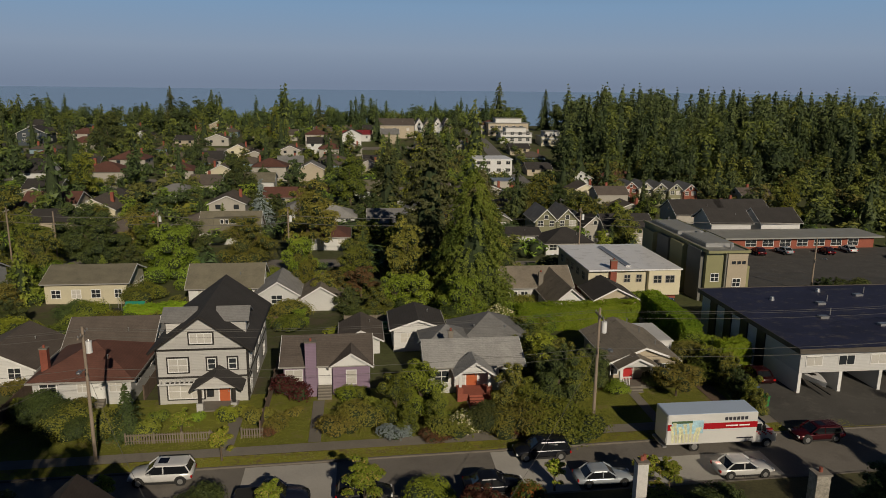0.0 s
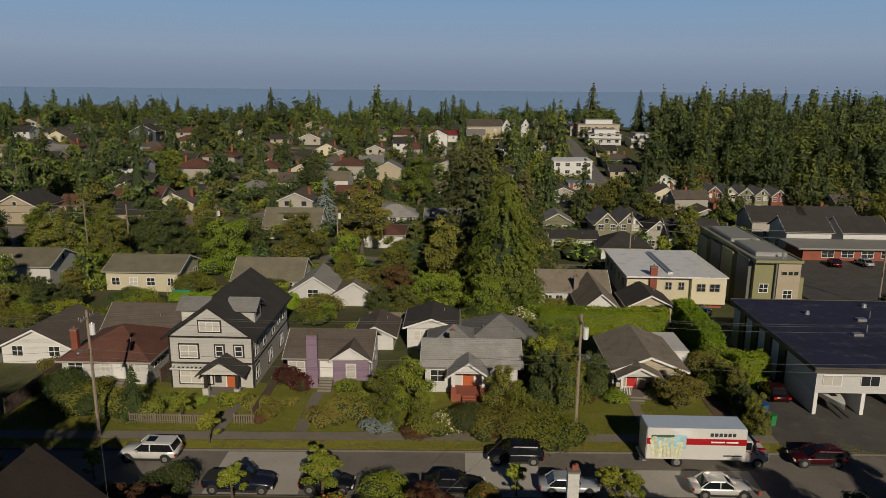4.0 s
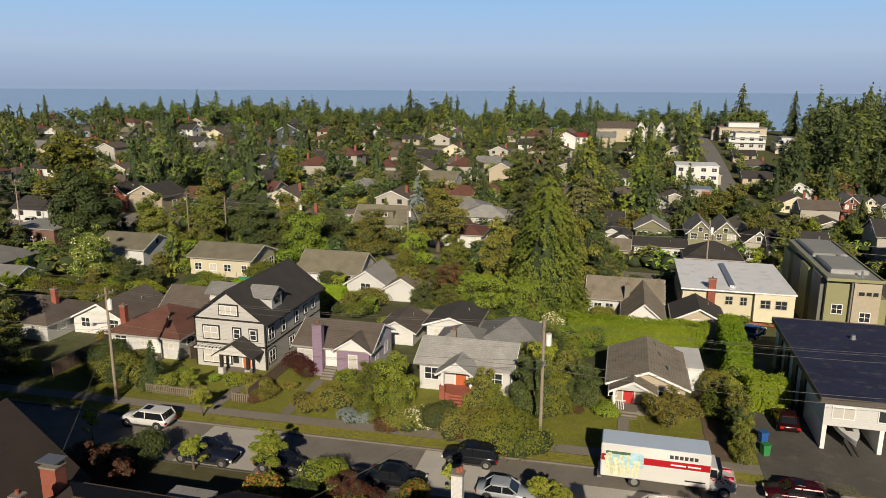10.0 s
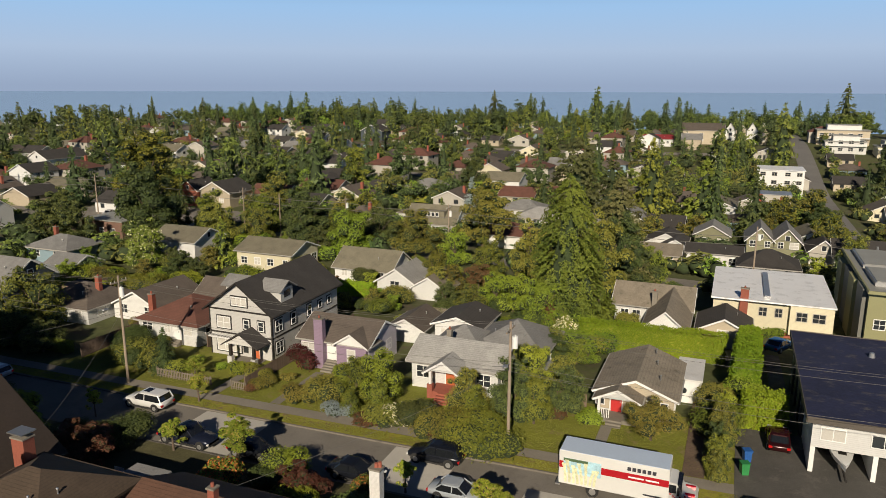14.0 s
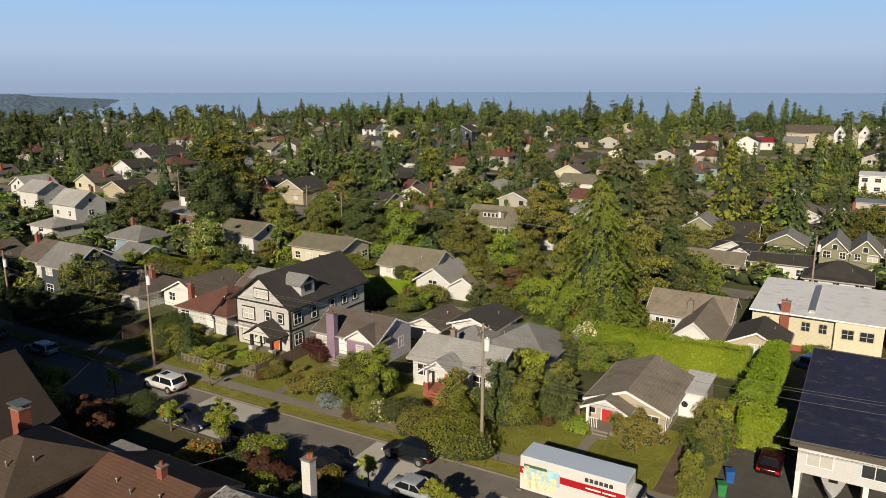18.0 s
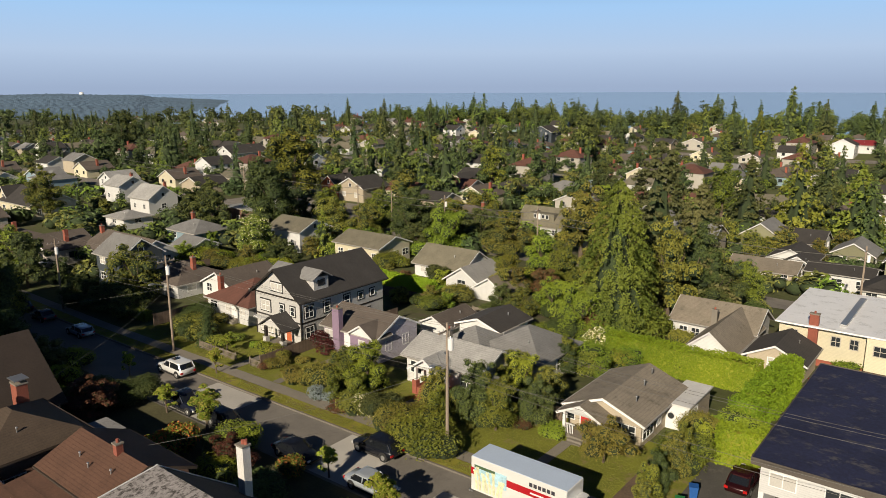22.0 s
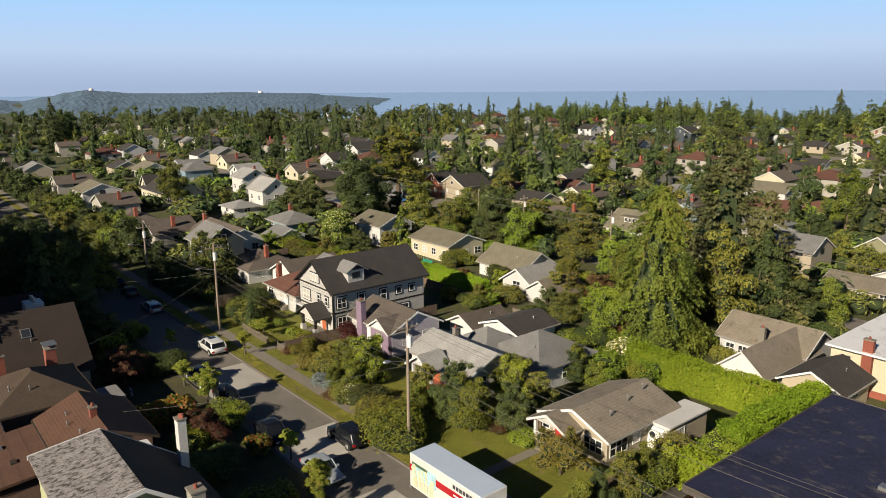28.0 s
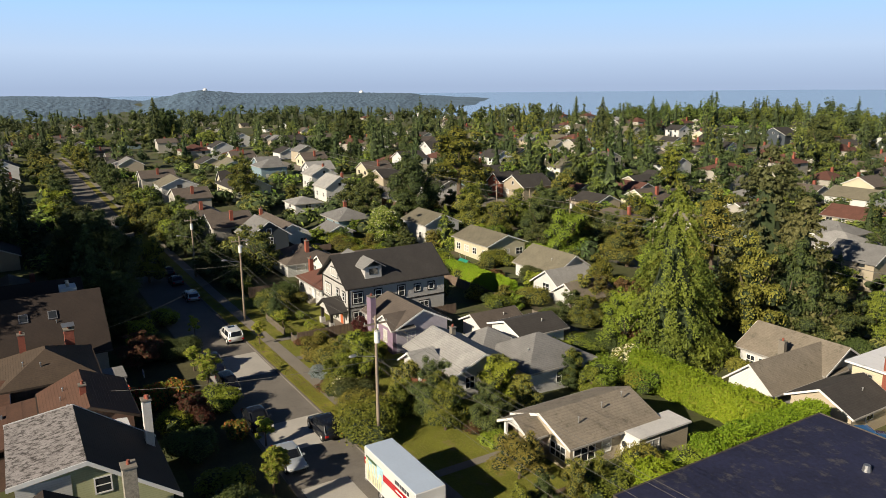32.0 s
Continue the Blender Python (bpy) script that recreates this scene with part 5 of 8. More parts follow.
for i in range(4):
    part("side_bay", boxes((-3.7 - 0.25 * (i % 2), -3.1, -11.2 + 5.9 * i, -6.6 + 5.9 * i, -1.5, 7.3 - 0.25 * i)), S_DARKPANEL if i % 2 == 0 else S_OLIVEPANEL, gm)
part("tan_bay", boxes((0.0, 3.2, -12.7, -12.0, -1.0, 7.0)), S_TAN, gm)
part("corner_fin", boxes((-0.25, 0.0, -12.5, -12.0, -1.0, 7.1)), S_DARKPANEL, gm)
part("stair_tower", boxes((3.1, 4.6, -11.0, -5.0, -1.0, 4.6)), S_OLIVEPANEL, gm)
rf = part("roof", boxes((-3.3, 3.3, -12.9, 12.6, 7.2, 7.45)), MEMBRANE, gm)
part("parapet", boxes((-3.4, -3.2, -13.0, 12.7, 7.2, 7.65), (3.2, 3.4, -13.0, 12.7, 7.2, 7.65), (-3.2, 3.2, -13.0, -12.8, 7.2, 7.6)), S_OLIVEPANEL, rf)
part("roof_curb", boxes((-2.2, 2.4, -9.6, -1.0, 7.45, 8.0), (-2.2, 2.4, 0.5, 11.4, 7.45, 7.9)), METAL, rf)
part("roof_deck", boxes((-2.0, 2.2, -9.4, -1.2, 8.0, 8.05), (-2.0, 2.2, 0.7, 11.2, 7.9, 7.95)), MEMBRANE, rf)
for y in (-11.0, -0.3, 12.0):
    bm = bmesh.new()
    cyl(bm, (1.2, y, 7.45), (1.2, y, 8.3), 0.16, 0.16, 8)
    part("roof_vent", bm, METAL, rf)
for u, z in ((-1.6, 2.6), (1.6, 1.9)):
    add_window(gm, "f", u, z, 1.2, 1.2, 6.2, 24.0, WHITE, 2, PANE, 0.72 if u > 0 else 0.02)
for u in (0.9, 1.8, 2.5):
    add_window(gm, "f", u, 5.4, 0.7, 0.5, 6.2, 24.0, S_TAN, 1, PANE, 0.72)

# house with L-shaped roof behind the hedge, garages, yellow house and others in the next row
lh = place(thing("house", "white house with mossy grey L-shaped roof", "house"), 27.2, 107.6, 0, -2.3)
gable_parts(lh, -5.0, 5.2, -3.6, 3.6, -1.0, 2.9, 5.0, "x", S_WHITE, R_TAUPE, WHITE, 0.5)
gable_parts(lh, 0.1, 5.1, -12.4, 0.0, -1.0, 2.75, 4.85, "y", S_WHITE, R_TAUPE, WHITE, 0.45, ("wing_wall", "wing_roof", "wing_fascia"))
for u in (-3.6, -2.0):
    add_window(lh, "f", u, 0.9, 1.0, 1.1, 10.2, 7.2, WHITE, 2)
add_chimney(lh, 0.4, -3.9, 0.0, 5.0, CONCRETE, 0.7, 0.5)
dg = house(36.8, 99.4, 0, 6.0, 6.6, 2.4, 3.9, "y", S_TAN, R_DARK, "tan garage with dark gable roof", z=-1.7, wins=1, category="garage", name="garage")
house(6.95, 84.2, 0, 5.8, 6.4, 3.0, 4.0, "y", S_WHITE, R_DARK, "white cottage with dark gable roof", z=-0.7, wins=2, category="cottage")
house(0.2, 83.8, 0, 4.4, 6.2, 2.11, 3.21, "y", S_WHITE, R_BROWN, "small white garden shed with brown roof", z=-0.9, wins=1, category="shed", name="shed")
house(-11.6, 106.2, 0, 6.5, 7.5, 2.3, 4.4, "y", S_WHITE, R_LIGHT, "white garage with pale grey gable roof", z=-2.0, wins=1, category="garage", name="garage")
house(-5.4, 104.5, 0, 5.5, 7.0, 2.2, 3.9, "y", S_WHITE, R_TAUPE, "white garage with brown gable roof", z=-1.9, wins=1, category="garage", name="garage")
house(-19.8, 110.6, 0, 10.5, 8, 2.7, 5.2, "x", S_WHITE, R_OLIVE, "white house with olive gable roof", z=-2.0, wins=3)
yel = house(-39.5, 111.0, 0, 11.5, 8.5, 3.5, 5.1, "x", S_CREAM, R_OLIVE, "pale yellow two-storey house with olive roof", z=-1.8, storeys=1, wins=4)
house(-57.5, 108.5, 0, 9.5, 8, 4.2, 6.0, "x", S_WHITE, R_OLIVE, "white split-level house with grey-green roof", z=-1.3, storeys=2, wins=2)

# ---- houses on the near side of the street ----
DARKTRIM = mat("dark_brown_trim", (0.05, 0.035, 0.025), 0.7, var=0.2)
WEATHERED = mat("weathered_roof", (0.27, 0.25, 0.245), 0.9, var=0.35, scale=1.0, fine=7, stain=(0.06, 0.053, 0.05), stain_at=0.535, stretch=(1.5, 0.9, 1.0))
CEDAR_ROOF = shingles("near_brown", (0.075, 0.053, 0.037))
ha = house(-16.4, 33.4, 0, 12.0, 12.6, 3.2, 8.3, "y", S_GREY, shingles("near_dark", (0.03, 0.021, 0.017)), "house with large steep dark brown roof and skylights", fascia=DARKTRIM, z=-0.3, wins=2)
for x, y in ((2.2, -1.2), (2.2, 1.6), (-2.5, 3)):
    z = 8.3 - abs(x) * 0.85 + 0.16
    sk = part("skylight", box(bmesh.new(), x - 0.55, x + 0.55, y - 0.45, y + 0.45, -0.02, 0.14), METAL, ha)
    sk.matrix_basis = Matrix.Translation((0, 0, z)) @ Matrix.Translation((x, y, 0)) @ pose(0, 0, 0, 0, 40 if x > 0 else -40, 0) @ Matrix.Translation((-x, -y, 0))
    part("pane", boxes((x - 0.45, x + 0.45, y - 0.36, y + 0.36, 0.14, 0.15)), PANE, sk)
hb = house(-29.0, 33.5, 0, 13.0, 10.5, 3.0, 7.2, "y", S_TAN, shingles("near_dark", (0.03, 0.021, 0.017)), "house with dark roof and white chimney housing", fascia=DARKTRIM, z=-0.6, wins=2)
wb = part("chimney_housing", boxes((5.6, 8.0, 2.8, 4.6, 4.0, 8.0)), WHITE, hb)
for u in (6.3, 7.3):
    bm = bmesh.new()
    cyl(bm, (u, 3.7, 8.0), (u, 3.7, 8.6), 0.2, 0.2, 10)
    part("flue", bm, METAL, wb)
hc = house(-4.9, 33.7, 0, 8.8, 7.8, 3.9, 6.0, "x", mat("brown_brick", (0.17, 0.1, 0.075), 0.9, bands=0.1), CEDAR_ROOF, "brick house with brown hip roof", fascia=DARKTRIM, z=-0.2, hip=True, wins=3)
add_vents(hc.children[1], [(2.6, -0.6, 5.0)])
ca = place(thing("chimney_stack", "red brick chimney with slate cap", "chimney"), -9.1, 36.1, 0, -0.4)
add_chimney(ca, 0, 0, 0, 6.4, BRICK, 1.2, 0.9)
part("slate", boxes((-0.75, 0.75, -0.6, 0.6, 6.82, 6.9)), METAL, ca)
cb2 = place(thing("chimney_stack", "short red brick chimney with metal pot", "chimney"), -7.6, 31.8, 0, -0.4)
add_chimney(cb2, 0, 0, 0, 7.0, BRICK, 0.6, 0.6)
lt = place(thing("lean_to", "small flat lean-to roof on posts", "lean-to"), -1.2, 39.0, 0, -0.3)
part("roof", boxes((-1.6, 1.6, -1.2, 1.2, 3.35, 3.5)), R_GREY, lt)
for u in (-1.5, 1.4):
    part("post", boxes((u, u + 0.12, 0.95, 1.07, -0.3, 3.35)), WHITE, lt)
NEAR_RED = shingles("near_red", (0.1, 0.05, 0.032))
hd = house(6.7, 36.0, 0, 8.6, 6.4, 3.9, 5.3, "x", mat("brown_brick", (0.17, 0.1, 0.075)), NEAR_RED, "dark brick house with red-brown gable roof", fascia=DARKTRIM, z=-0.1, wins=3, over=0.4)
add_chimney(hd, 1.2, -0.2, 4.0, 6.1, BRICK, 0.5, 0.5)
add_vents(hd.children[1], [(-1.7, -1.6, 4.7), (0.1, -1.9, 4.6), (2.5, -1.5, 4.75)])
bm = bmesh.new()
prism(bm, [(-3.55, 3.55), (-3.55, 3.75), (-12.5, 2.9), (-12.5, 2.7)], 0, -4.3, 4.7)
cat = part("rear_roof", bm, NEAR_RED, hd)
part("rear_wall", boxes((-4.0, 4.4, -12.2, -3.3, -0.4, 2.66)), mat("brown_brick", (0.17, 0.1, 0.075)), hd)
for x, y in ((-1.6, -6.5), (1.5, -6.0)):
    part("roof_vent", boxes((x - 0.3, x + 0.3, y - 0.22, y + 0.22, 3.2, 3.65)), METAL if x < 0 else DARKTRIM, cat)
bm = bmesh.new()
prism(bm, [(-2.2, 4.35), (2.6, 3.9), (2.6, 4.0), (-2.2, 4.45)], 0, 5.0, 8.6)
pr = part("porch_roof", bm, WHITE, hd)
for y in (-2.0, 2.4):
    part("post", boxes((8.3, 8.42, y, y + 0.12, -0.2, 3.92)), WHITE, pr)
hw = house(-2.2, 25.4, 0, 8.6, 9.0, 3.0, 4.0, "y", mat("brown_brick", (0.17, 0.1, 0.075)), NEAR_RED, "low brick wing with red-brown roof and skylight", fascia=WHITE, z=-0.1, wins=2)
sk = part("skylight", box(bmesh.new(), -0.6, 0.6, -0.45, 0.45, -0.02, 0.14), METAL, hw)
sk.matrix_basis = pose(2.6, 1.6, 3.58, 0, 13, 0)
part("pane", boxes((-0.5, 0.5, -0.36, 0.36, 0.14, 0.15)), PANE, sk)
# saltbox house with peeling flat-pitched roof
he = place(thing("house", "pale green house with peeling weathered white roof", "house"), 0, 0, 0, 0)
bm = bmesh.new()
prism(bm, [(30.5, -0.5), (39.6, -0.5), (39.6, 3.6), (34.6, 7.25), (30.5, 6.75)], 0, 15.7, 24.8)
part("wall", bm, siding("palegreen", (0.44, 0.46, 0.27)), he)
bm = bmesh.new()
prism(bm, [(30.1, 6.72), (34.6, 7.27), (34.6, 7.42), (30.1, 6.87)], 0, 15.3, 25.2)
rw = part("weathered_roof", bm, WEATHERED, he)
# north slope: dark shingles whose colour also holds the shade on that side
bm = bmesh.new()
prism(bm, [(40.1, 3.25), (34.6, 7.27), (34.6, 7.42), (40.1, 3.4)], 0, 15.3, 25.2)
rk = part("dark_roof", bm, shingles("near_dark", (0.03, 0.021, 0.017)), he)
for xx in (15.25, 25.2):
    bm = bmesh.new()
    prism(bm, [(30.05, 6.62), (34.6, 7.17), (40.15, 3.15), (40.15, 3.45), (34.6, 7.48), (30.05, 6.93)], 0, xx, xx + 0.06)
    part("bargeboard", bm, WHITE, he)
part("side_wall", boxes((24.8, 24.86, 30.5, 33.6, -0.5, 6.6)), S_WHITE, he)
w = new("window", window_mesh(0.9, 1.0, 1, WHITE))
w.parent = he
w.matrix_basis = pose(24.82, 35.4, 4.9, 0, 0, 90)
pn = new("pane", pane_mesh(0.9, 1.0, PANE))
pn.parent = w
cw = place(thing("chimney_stack", "whitewashed brick chimney with two clay pots", "chimney"), 17.5, 39.4, 0, 0)
WBRICK = mat("white_brick", (0.55, 0.54, 0.52), 0.9, var=0.15, bands=0.08)
add_chimney(cw, 0, 0, 0, 7.5, WBRICK, 0.7, 0.6)
bm = bmesh.new()
cyl(bm, (0.2, 0.1, 7.6), (0.2, 0.1, 7.95), 0.13, 0.11, 8)
part("flue", bm, BRICK, cw)
hf = house(31.5, 32.0, 0, 9, 8.6, 4.0, 6.6, "x", S_SAGE, shingles("near_dark", (0.03, 0.021, 0.017)), "house with dark gable roof near the street corner", z=0.2, wins=2)
cs = place(thing("chimney_stack", "stone chimney with metal cowl", "chimney"), 27.7, 36.7, 0, 0)
add_chimney(cs, 0, 0, 0, 7.7, mat("stone", (0.26, 0.24, 0.2), 0.95, var=0.4, scale=3), 0.9, 0.8)
hg = house(48.0, 33.0, 0, 12, 9, 3.4, 5.4, "x", S_WHITE, R_GREY, "low house with grey roof by the street", z=0.3, wins=2)
sg = place(thing("yard_sign", "small white and blue yard sign", "sign"), -7.5, 42.7, 0)
part("board", boxes((-0.5, 0.5, -0.02, 0.02, 0.3, 1.0)), WHITE, sg)
part("lettering_bar", boxes((-0.4, 0.4, -0.03, -0.02, 0.55, 0.75)), mat("sign_blue", (0.05, 0.2, 0.5), 0.5), sg)
part("stake", boxes((-0.03, 0.03, -0.015, 0.015, -0.2, 0.3)), METAL, sg)

# ---- more houses behind, block by block ----
def gambrel(x, y):
    h = place(thing("house", "grey-roofed house with long four-window dormer", "house"), x, y, 0)
    gable_parts(h, -6, 6, -4.5, 4.5, -1.5, 2.8, 6.2, "x", S_WHITE, R_OLIVE, WHITE, 0.4)
    d = part("dormer", boxes((-3.2, 3.2, -3.6, 0, 3.6, 5.4)), R_OLIVE, h)
    for k in range(4):
        w = new("window", window_mesh(0.6, 0.8, 1, WHITE))
        w.parent = d
        w.matrix_basis = pose(-1.5 + k, -3.6, 4.3)
        pn = new("pane", pane_mesh(0.6, 0.8, PANE))
        pn.parent = w
    for u in (-4, -1.5, 1.5, 4):
        add_window(h, "f", u, 1.0, 1.2, 1.1, 12, 9)
    add_window(h, "r", 0, 3.6, 1.2, 1.2, 12, 9)
    add_window(h, "r", -2, 1.0, 1.2, 1.2, 12, 9)
    return h


gambrel(-26.5, 155.5)
house(-88, 158, 0, 10, 10, 3.8, 6.4, "y", S_TAN, R_DARK, "tan craftsman house with dark gable roof", storeys=2)
house(-95.5, 156, 0, 6, 8, 4.2, 6.6, "y", S_RUST, R_DARK, "rust and white craftsman gable wing", storeys=2)
house(-78, 166, 0, 11, 8, 2.8, 4.8, "x", S_CREAM, R_RED, "low house with red roof")
house(-186, 190, 0, 9.5, 17, 6.0, 8.6, "y", S_WHITE, R_DARK, "large white two-storey house with grey roof", storeys=2, wins=3)
house(-140, 156, 0, 16, 8, 2.6, 4.6, "x", S_TAN, R_OLIVE, "long low tan house with grey roof", wins=3)
house(-76.5, 97.5, 0, 10, 8, 2.8, 4.7, "x", S_BLUE, R_GREY, "pale blue house with grey hip roof", hip=True, chimney=(-3, 1))
house(-66, 90, 0, 6, 6, 2.3, 3.7, "x", S_WHITE, R_GREY, "small white garage with grey roof", wins=1, category="garage", name="garage")
house(-45, 150, 0, 12, 8, 2.9, 4.9, "x", S_CREAM, R_BROWN, "cream bungalow with brown hip roof", hip=True, wins=3, chimney=(4, 0))
house(-33.5, 164, 0, 10, 8, 2.7, 4.5, "x", S_WHITE, R_BROWN, "low house with brown hip roof", hip=True)
house(-138, 92, 0, 17, 11, 3.6, 6.6, "x", S_CREAM, R_DARK, "long yellow house with dark roof and dormer", wins=4, storeys=1)
house(-147, 92, 0, 6, 9, 3.8, 6.8, "y", S_CREAM, R_DARK, "yellow gabled wing with dark roof", storeys=2)
house(-172, 111, 0, 11, 9, 4.8, 7.0, "x", S_BLUE, R_GREY, "pale blue two-storey house with grey hip roof", hip=True, storeys=2, wins=3)
house(-184, 114, 0, 9, 8, 4.6, 6.6, "y", S_BLUE, R_GREY, "blue house with grey gable roof", storeys=2)
house(-152, 121, 0, 8, 8, 5.0, 7.2, "y", S_WHITE, R_LIGHT, "white two-storey house with pale roof", storeys=2)
house(-141, 117, 0, 8, 8, 4.8, 7.0, "x", S_WHITE, R_LIGHT, "white gabled house with brick chimney", storeys=2, chimney=(3.5, 0))
house(-118, 112, 0, 9, 8, 4.0, 6.8, "x", S_WHITE, R_LIGHT, "white house with pale green-grey roof", storeys=2, chimney=(4, 1))
house(-104, 97.5, 0, 8, 7, 2.4, 3.8, "x", S_WHITE, R_LIGHT, "white garage with pale hip roof", hip=True, wins=1, category="garage", name="garage")
bb = place(thing("building", "brown brick building with flat grey roof", "building"), -84, 117, 0)
part("wall", boxes((-5.5, 5.5, -4, 4, -1.5, 3.8)), mat("brown_brick", (0.17, 0.1, 0.075), 0.9, bands=0.1), bb)
part("roof", boxes((-5.8, 5.8, -4.3, 4.3, 3.8, 4.0)), mat("grey_membrane", (0.33, 0.33, 0.31)), bb)
for u in (-3, 0, 3):
    add_window(bb, "f", u, 1.2, 1.0, 1.1, 11, 8)
tagged(sheet("parking_lot", span(-118, -70, 6), span(126, 150, 6), lambda x, y: ground_z(x, y) + 0.08, ASPHALT), "grey asphalt lot between the houses", "parking lot")
for x, y, w, d, wall, roof, hp in ((-12.7, 181, 11, 9, S_WHITE, R_GREY, True), (-12, 209, 11, 9, S_TAN, R_RED, True), (-6, 172, 11, 9, S_WHITE, R_LIGHT, True), (22, 178, 9, 8, S_WHITE, R_DARK, False), (-20, 202, 10, 9, S_CREAM, R_RED, False), (-7.3, 149, 11, 9, S_WHITE, R_RED, True), (-49, 204, 11, 9, S_WHITE, R_GREY, True), (-60.5, 192, 10, 9, S_BLUE, R_DARK, True), (-72, 182, 12, 9, S_TAN, R_RED, False)):
    house(x, y, 0, w, d, 2.8, 4.9, "x", wall, roof, "single-storey house with %s roof" % ("hipped shingle" if hp else "gabled shingle"), hip=hp, wins=3)
house(15, 176, 0, 9, 9, 3.0, 6.0, "y", S_SAGE, R_GREY, "sage house with white-trimmed front gable", wins=2)
house(24.3, 161, 0, 8, 8, 2.6, 4.6, "y", S_WHITE, R_DARK, "white garage with dark gable roof", wins=1, category="garage", name="garage")
house(33, 172, 0, 7, 8, 3.2, 5.2, "y", S_SAGE, R_GREY, "narrow sage house with grey gable roof")
house(34.0, 152, 0, 10, 7, 3.2, 4.2, "x", S_WHITE, R_DARK, "white house with low dark roof", wins=3)
house(22.5, 148, 0, 11, 7, 2.6, 4.0, "x", S_TAN, R_TAUPE, "low tan house with mossy roof", wins=3)
house(26.5, 155, 0, 6, 5, 2.6, 4.4, "y", S_WHITE, R_DARK, "small white gable-front garage", wins=1, category="garage", name="garage")
house(43.5, 146, 0, 10, 9, 2.6, 5.2, "x", S_WHITE, R_DARK, "white house with dark hip roof", hip=True, wins=3)
for x in (42.2, 47.1):
    house(x, 161, 0, 4.8, 10, 5.2, 7.6, "y", S_SAGE, R_GREY, "sage green duplex gable with white-framed windows", storeys=2, wins=2)
house(60.5, 157, 0, 11, 9, 4.6, 7.0, "x", S_GREY, R_DARK, "grey house with dark gable roof", storeys=2, z=-5.0)
house(53.5, 160, 0, 5, 9, 4.6, 6.8, "y", S_GREY, R_DARK, "tall narrow grey house", storeys=2, z=-5.0)
for x in (85.4, 97.5):
    house(x, 158.5, 0, 9.6, 9, 5.2, 7.8, "x", S_WHITE, R_DARK, "white-walled building with dark pitched roof", storeys=1, wins=1, z=-5.0, category="building", name="building")
    house(x + 1, 176, 0, 13, 10, 4.8, 7.6, "x", S_GREY, R_DARK, "grey townhouse with dark roof", storeys=2, z=-5.5)
st = place(thing("shop_building", "long low brick shop row with flat grey roof", "building"), 97, 148.5, 0, -3.8)
part("wall", boxes((-17, 17, -4.0, 4.0, -2.5, 2.4)), BRICK, st)
part("roof", boxes((-18.5, 18.5, -5.2, 4.3, 2.4, 2.7)), mat("grey_membrane", (0.33, 0.33, 0.31)), st)
for u in (-12, -8, -4, 0, 4, 8, 12):
    add_window(st, "f", u, 0.6, 2.4, 1.4, 34, 8, WHITE, 2)
tagged(sheet("parking_lot", span(66, 126, 6), span(100, 144.4, 4), lambda x, y: max(ground_z(x, y) + 0.1, -3.8), TARMAC), "asphalt parking lot before the shop row", "parking lot")
for i, wall in enumerate((S_RUST, S_CREAM, S_SAGE, S_SAGE, S_RUST)):
    house(89.6 + 4.4 * i, 232 - 1.6 * i, 0, 4.4, 10, 5.4, 7.3, "y", wall, R_GREY, "narrow townhouse with white-trimmed gable", "townhouse row", storeys=2, wins=2, z=-7.4)
house(82, 262, 0, 9, 9, 4.8, 7.2, "y", S_WHITE, R_GREY, "white two-storey house with grey roof", storeys=2)
house(96, 262, 0, 10, 9, 4.6, 7.0, "x", S_RUST, R_RED, "red-roofed house at the edge of the wood", storeys=2)
wa = place(thing("apartment_building", "white three-storey apartment block with flat roof", "building"), 50.7, 272, 0, -4.6)
part("wall", boxes((-7, 7, -7, 7, -1, 8.0)), S_WHITE, wa)
part("roof", boxes((-7.3, 7.3, -7.3, 7.3, 8.0, 8.2)), mat("white_membrane", (0.6, 0.6, 0.6)), wa)
for z in (0.8, 3.6, 6.3):
    for u in (-5.5, -2, 2, 5.5):
        add_window(wa, "f", u, z, 1.5, 1.1, 14, 14, S_GREY)
        add_window(wa, "l", u, z, 1.2, 1.1, 14, 14, S_GREY)
rg = place(thing("apartment_building", "grey and red modern building", "building"), 48, 232, 0, -4.8)
part("wall", boxes((-4, 4, -4, 4, -1, 5.0)), S_GREY, rg)
part("red_bay", boxes((1, 3.4, -4.3, -4, -0.5, 4.6)), S_RUST, rg)
part("roof", boxes((-4.2, 4.2, -4.2, 4.2, 5.0, 5.2)), METAL, rg)
for i in range(4):
    house(32.8 + 4.9 * i, 386, 0, 4.6, 10, 6, 9.6, "y", S_TAN if i % 2 else S_WHITE, R_GREY, "pale gabled row house on the ridge", "gabled row on the ridge", storeys=2, wins=1)
house(0.5, 374, 0, 14, 9, 3.2, 5.0, "x", S_WHITE, mat("red_roof", (0.2, 0.025, 0.03), 0.6), "white house with bright red roof", wins=3)
house(-150, 365, 0, 13, 11, 5.2, 8.4, "y", S_NAVY, R_DARK, "dark blue craftsman house with white trim", storeys=2)
house(-75, 424, 0, 12, 10, 4.6, 7.4, "y", S_TAN, R_TAUPE, "pale house with grey gables on the ridge", storeys=2)
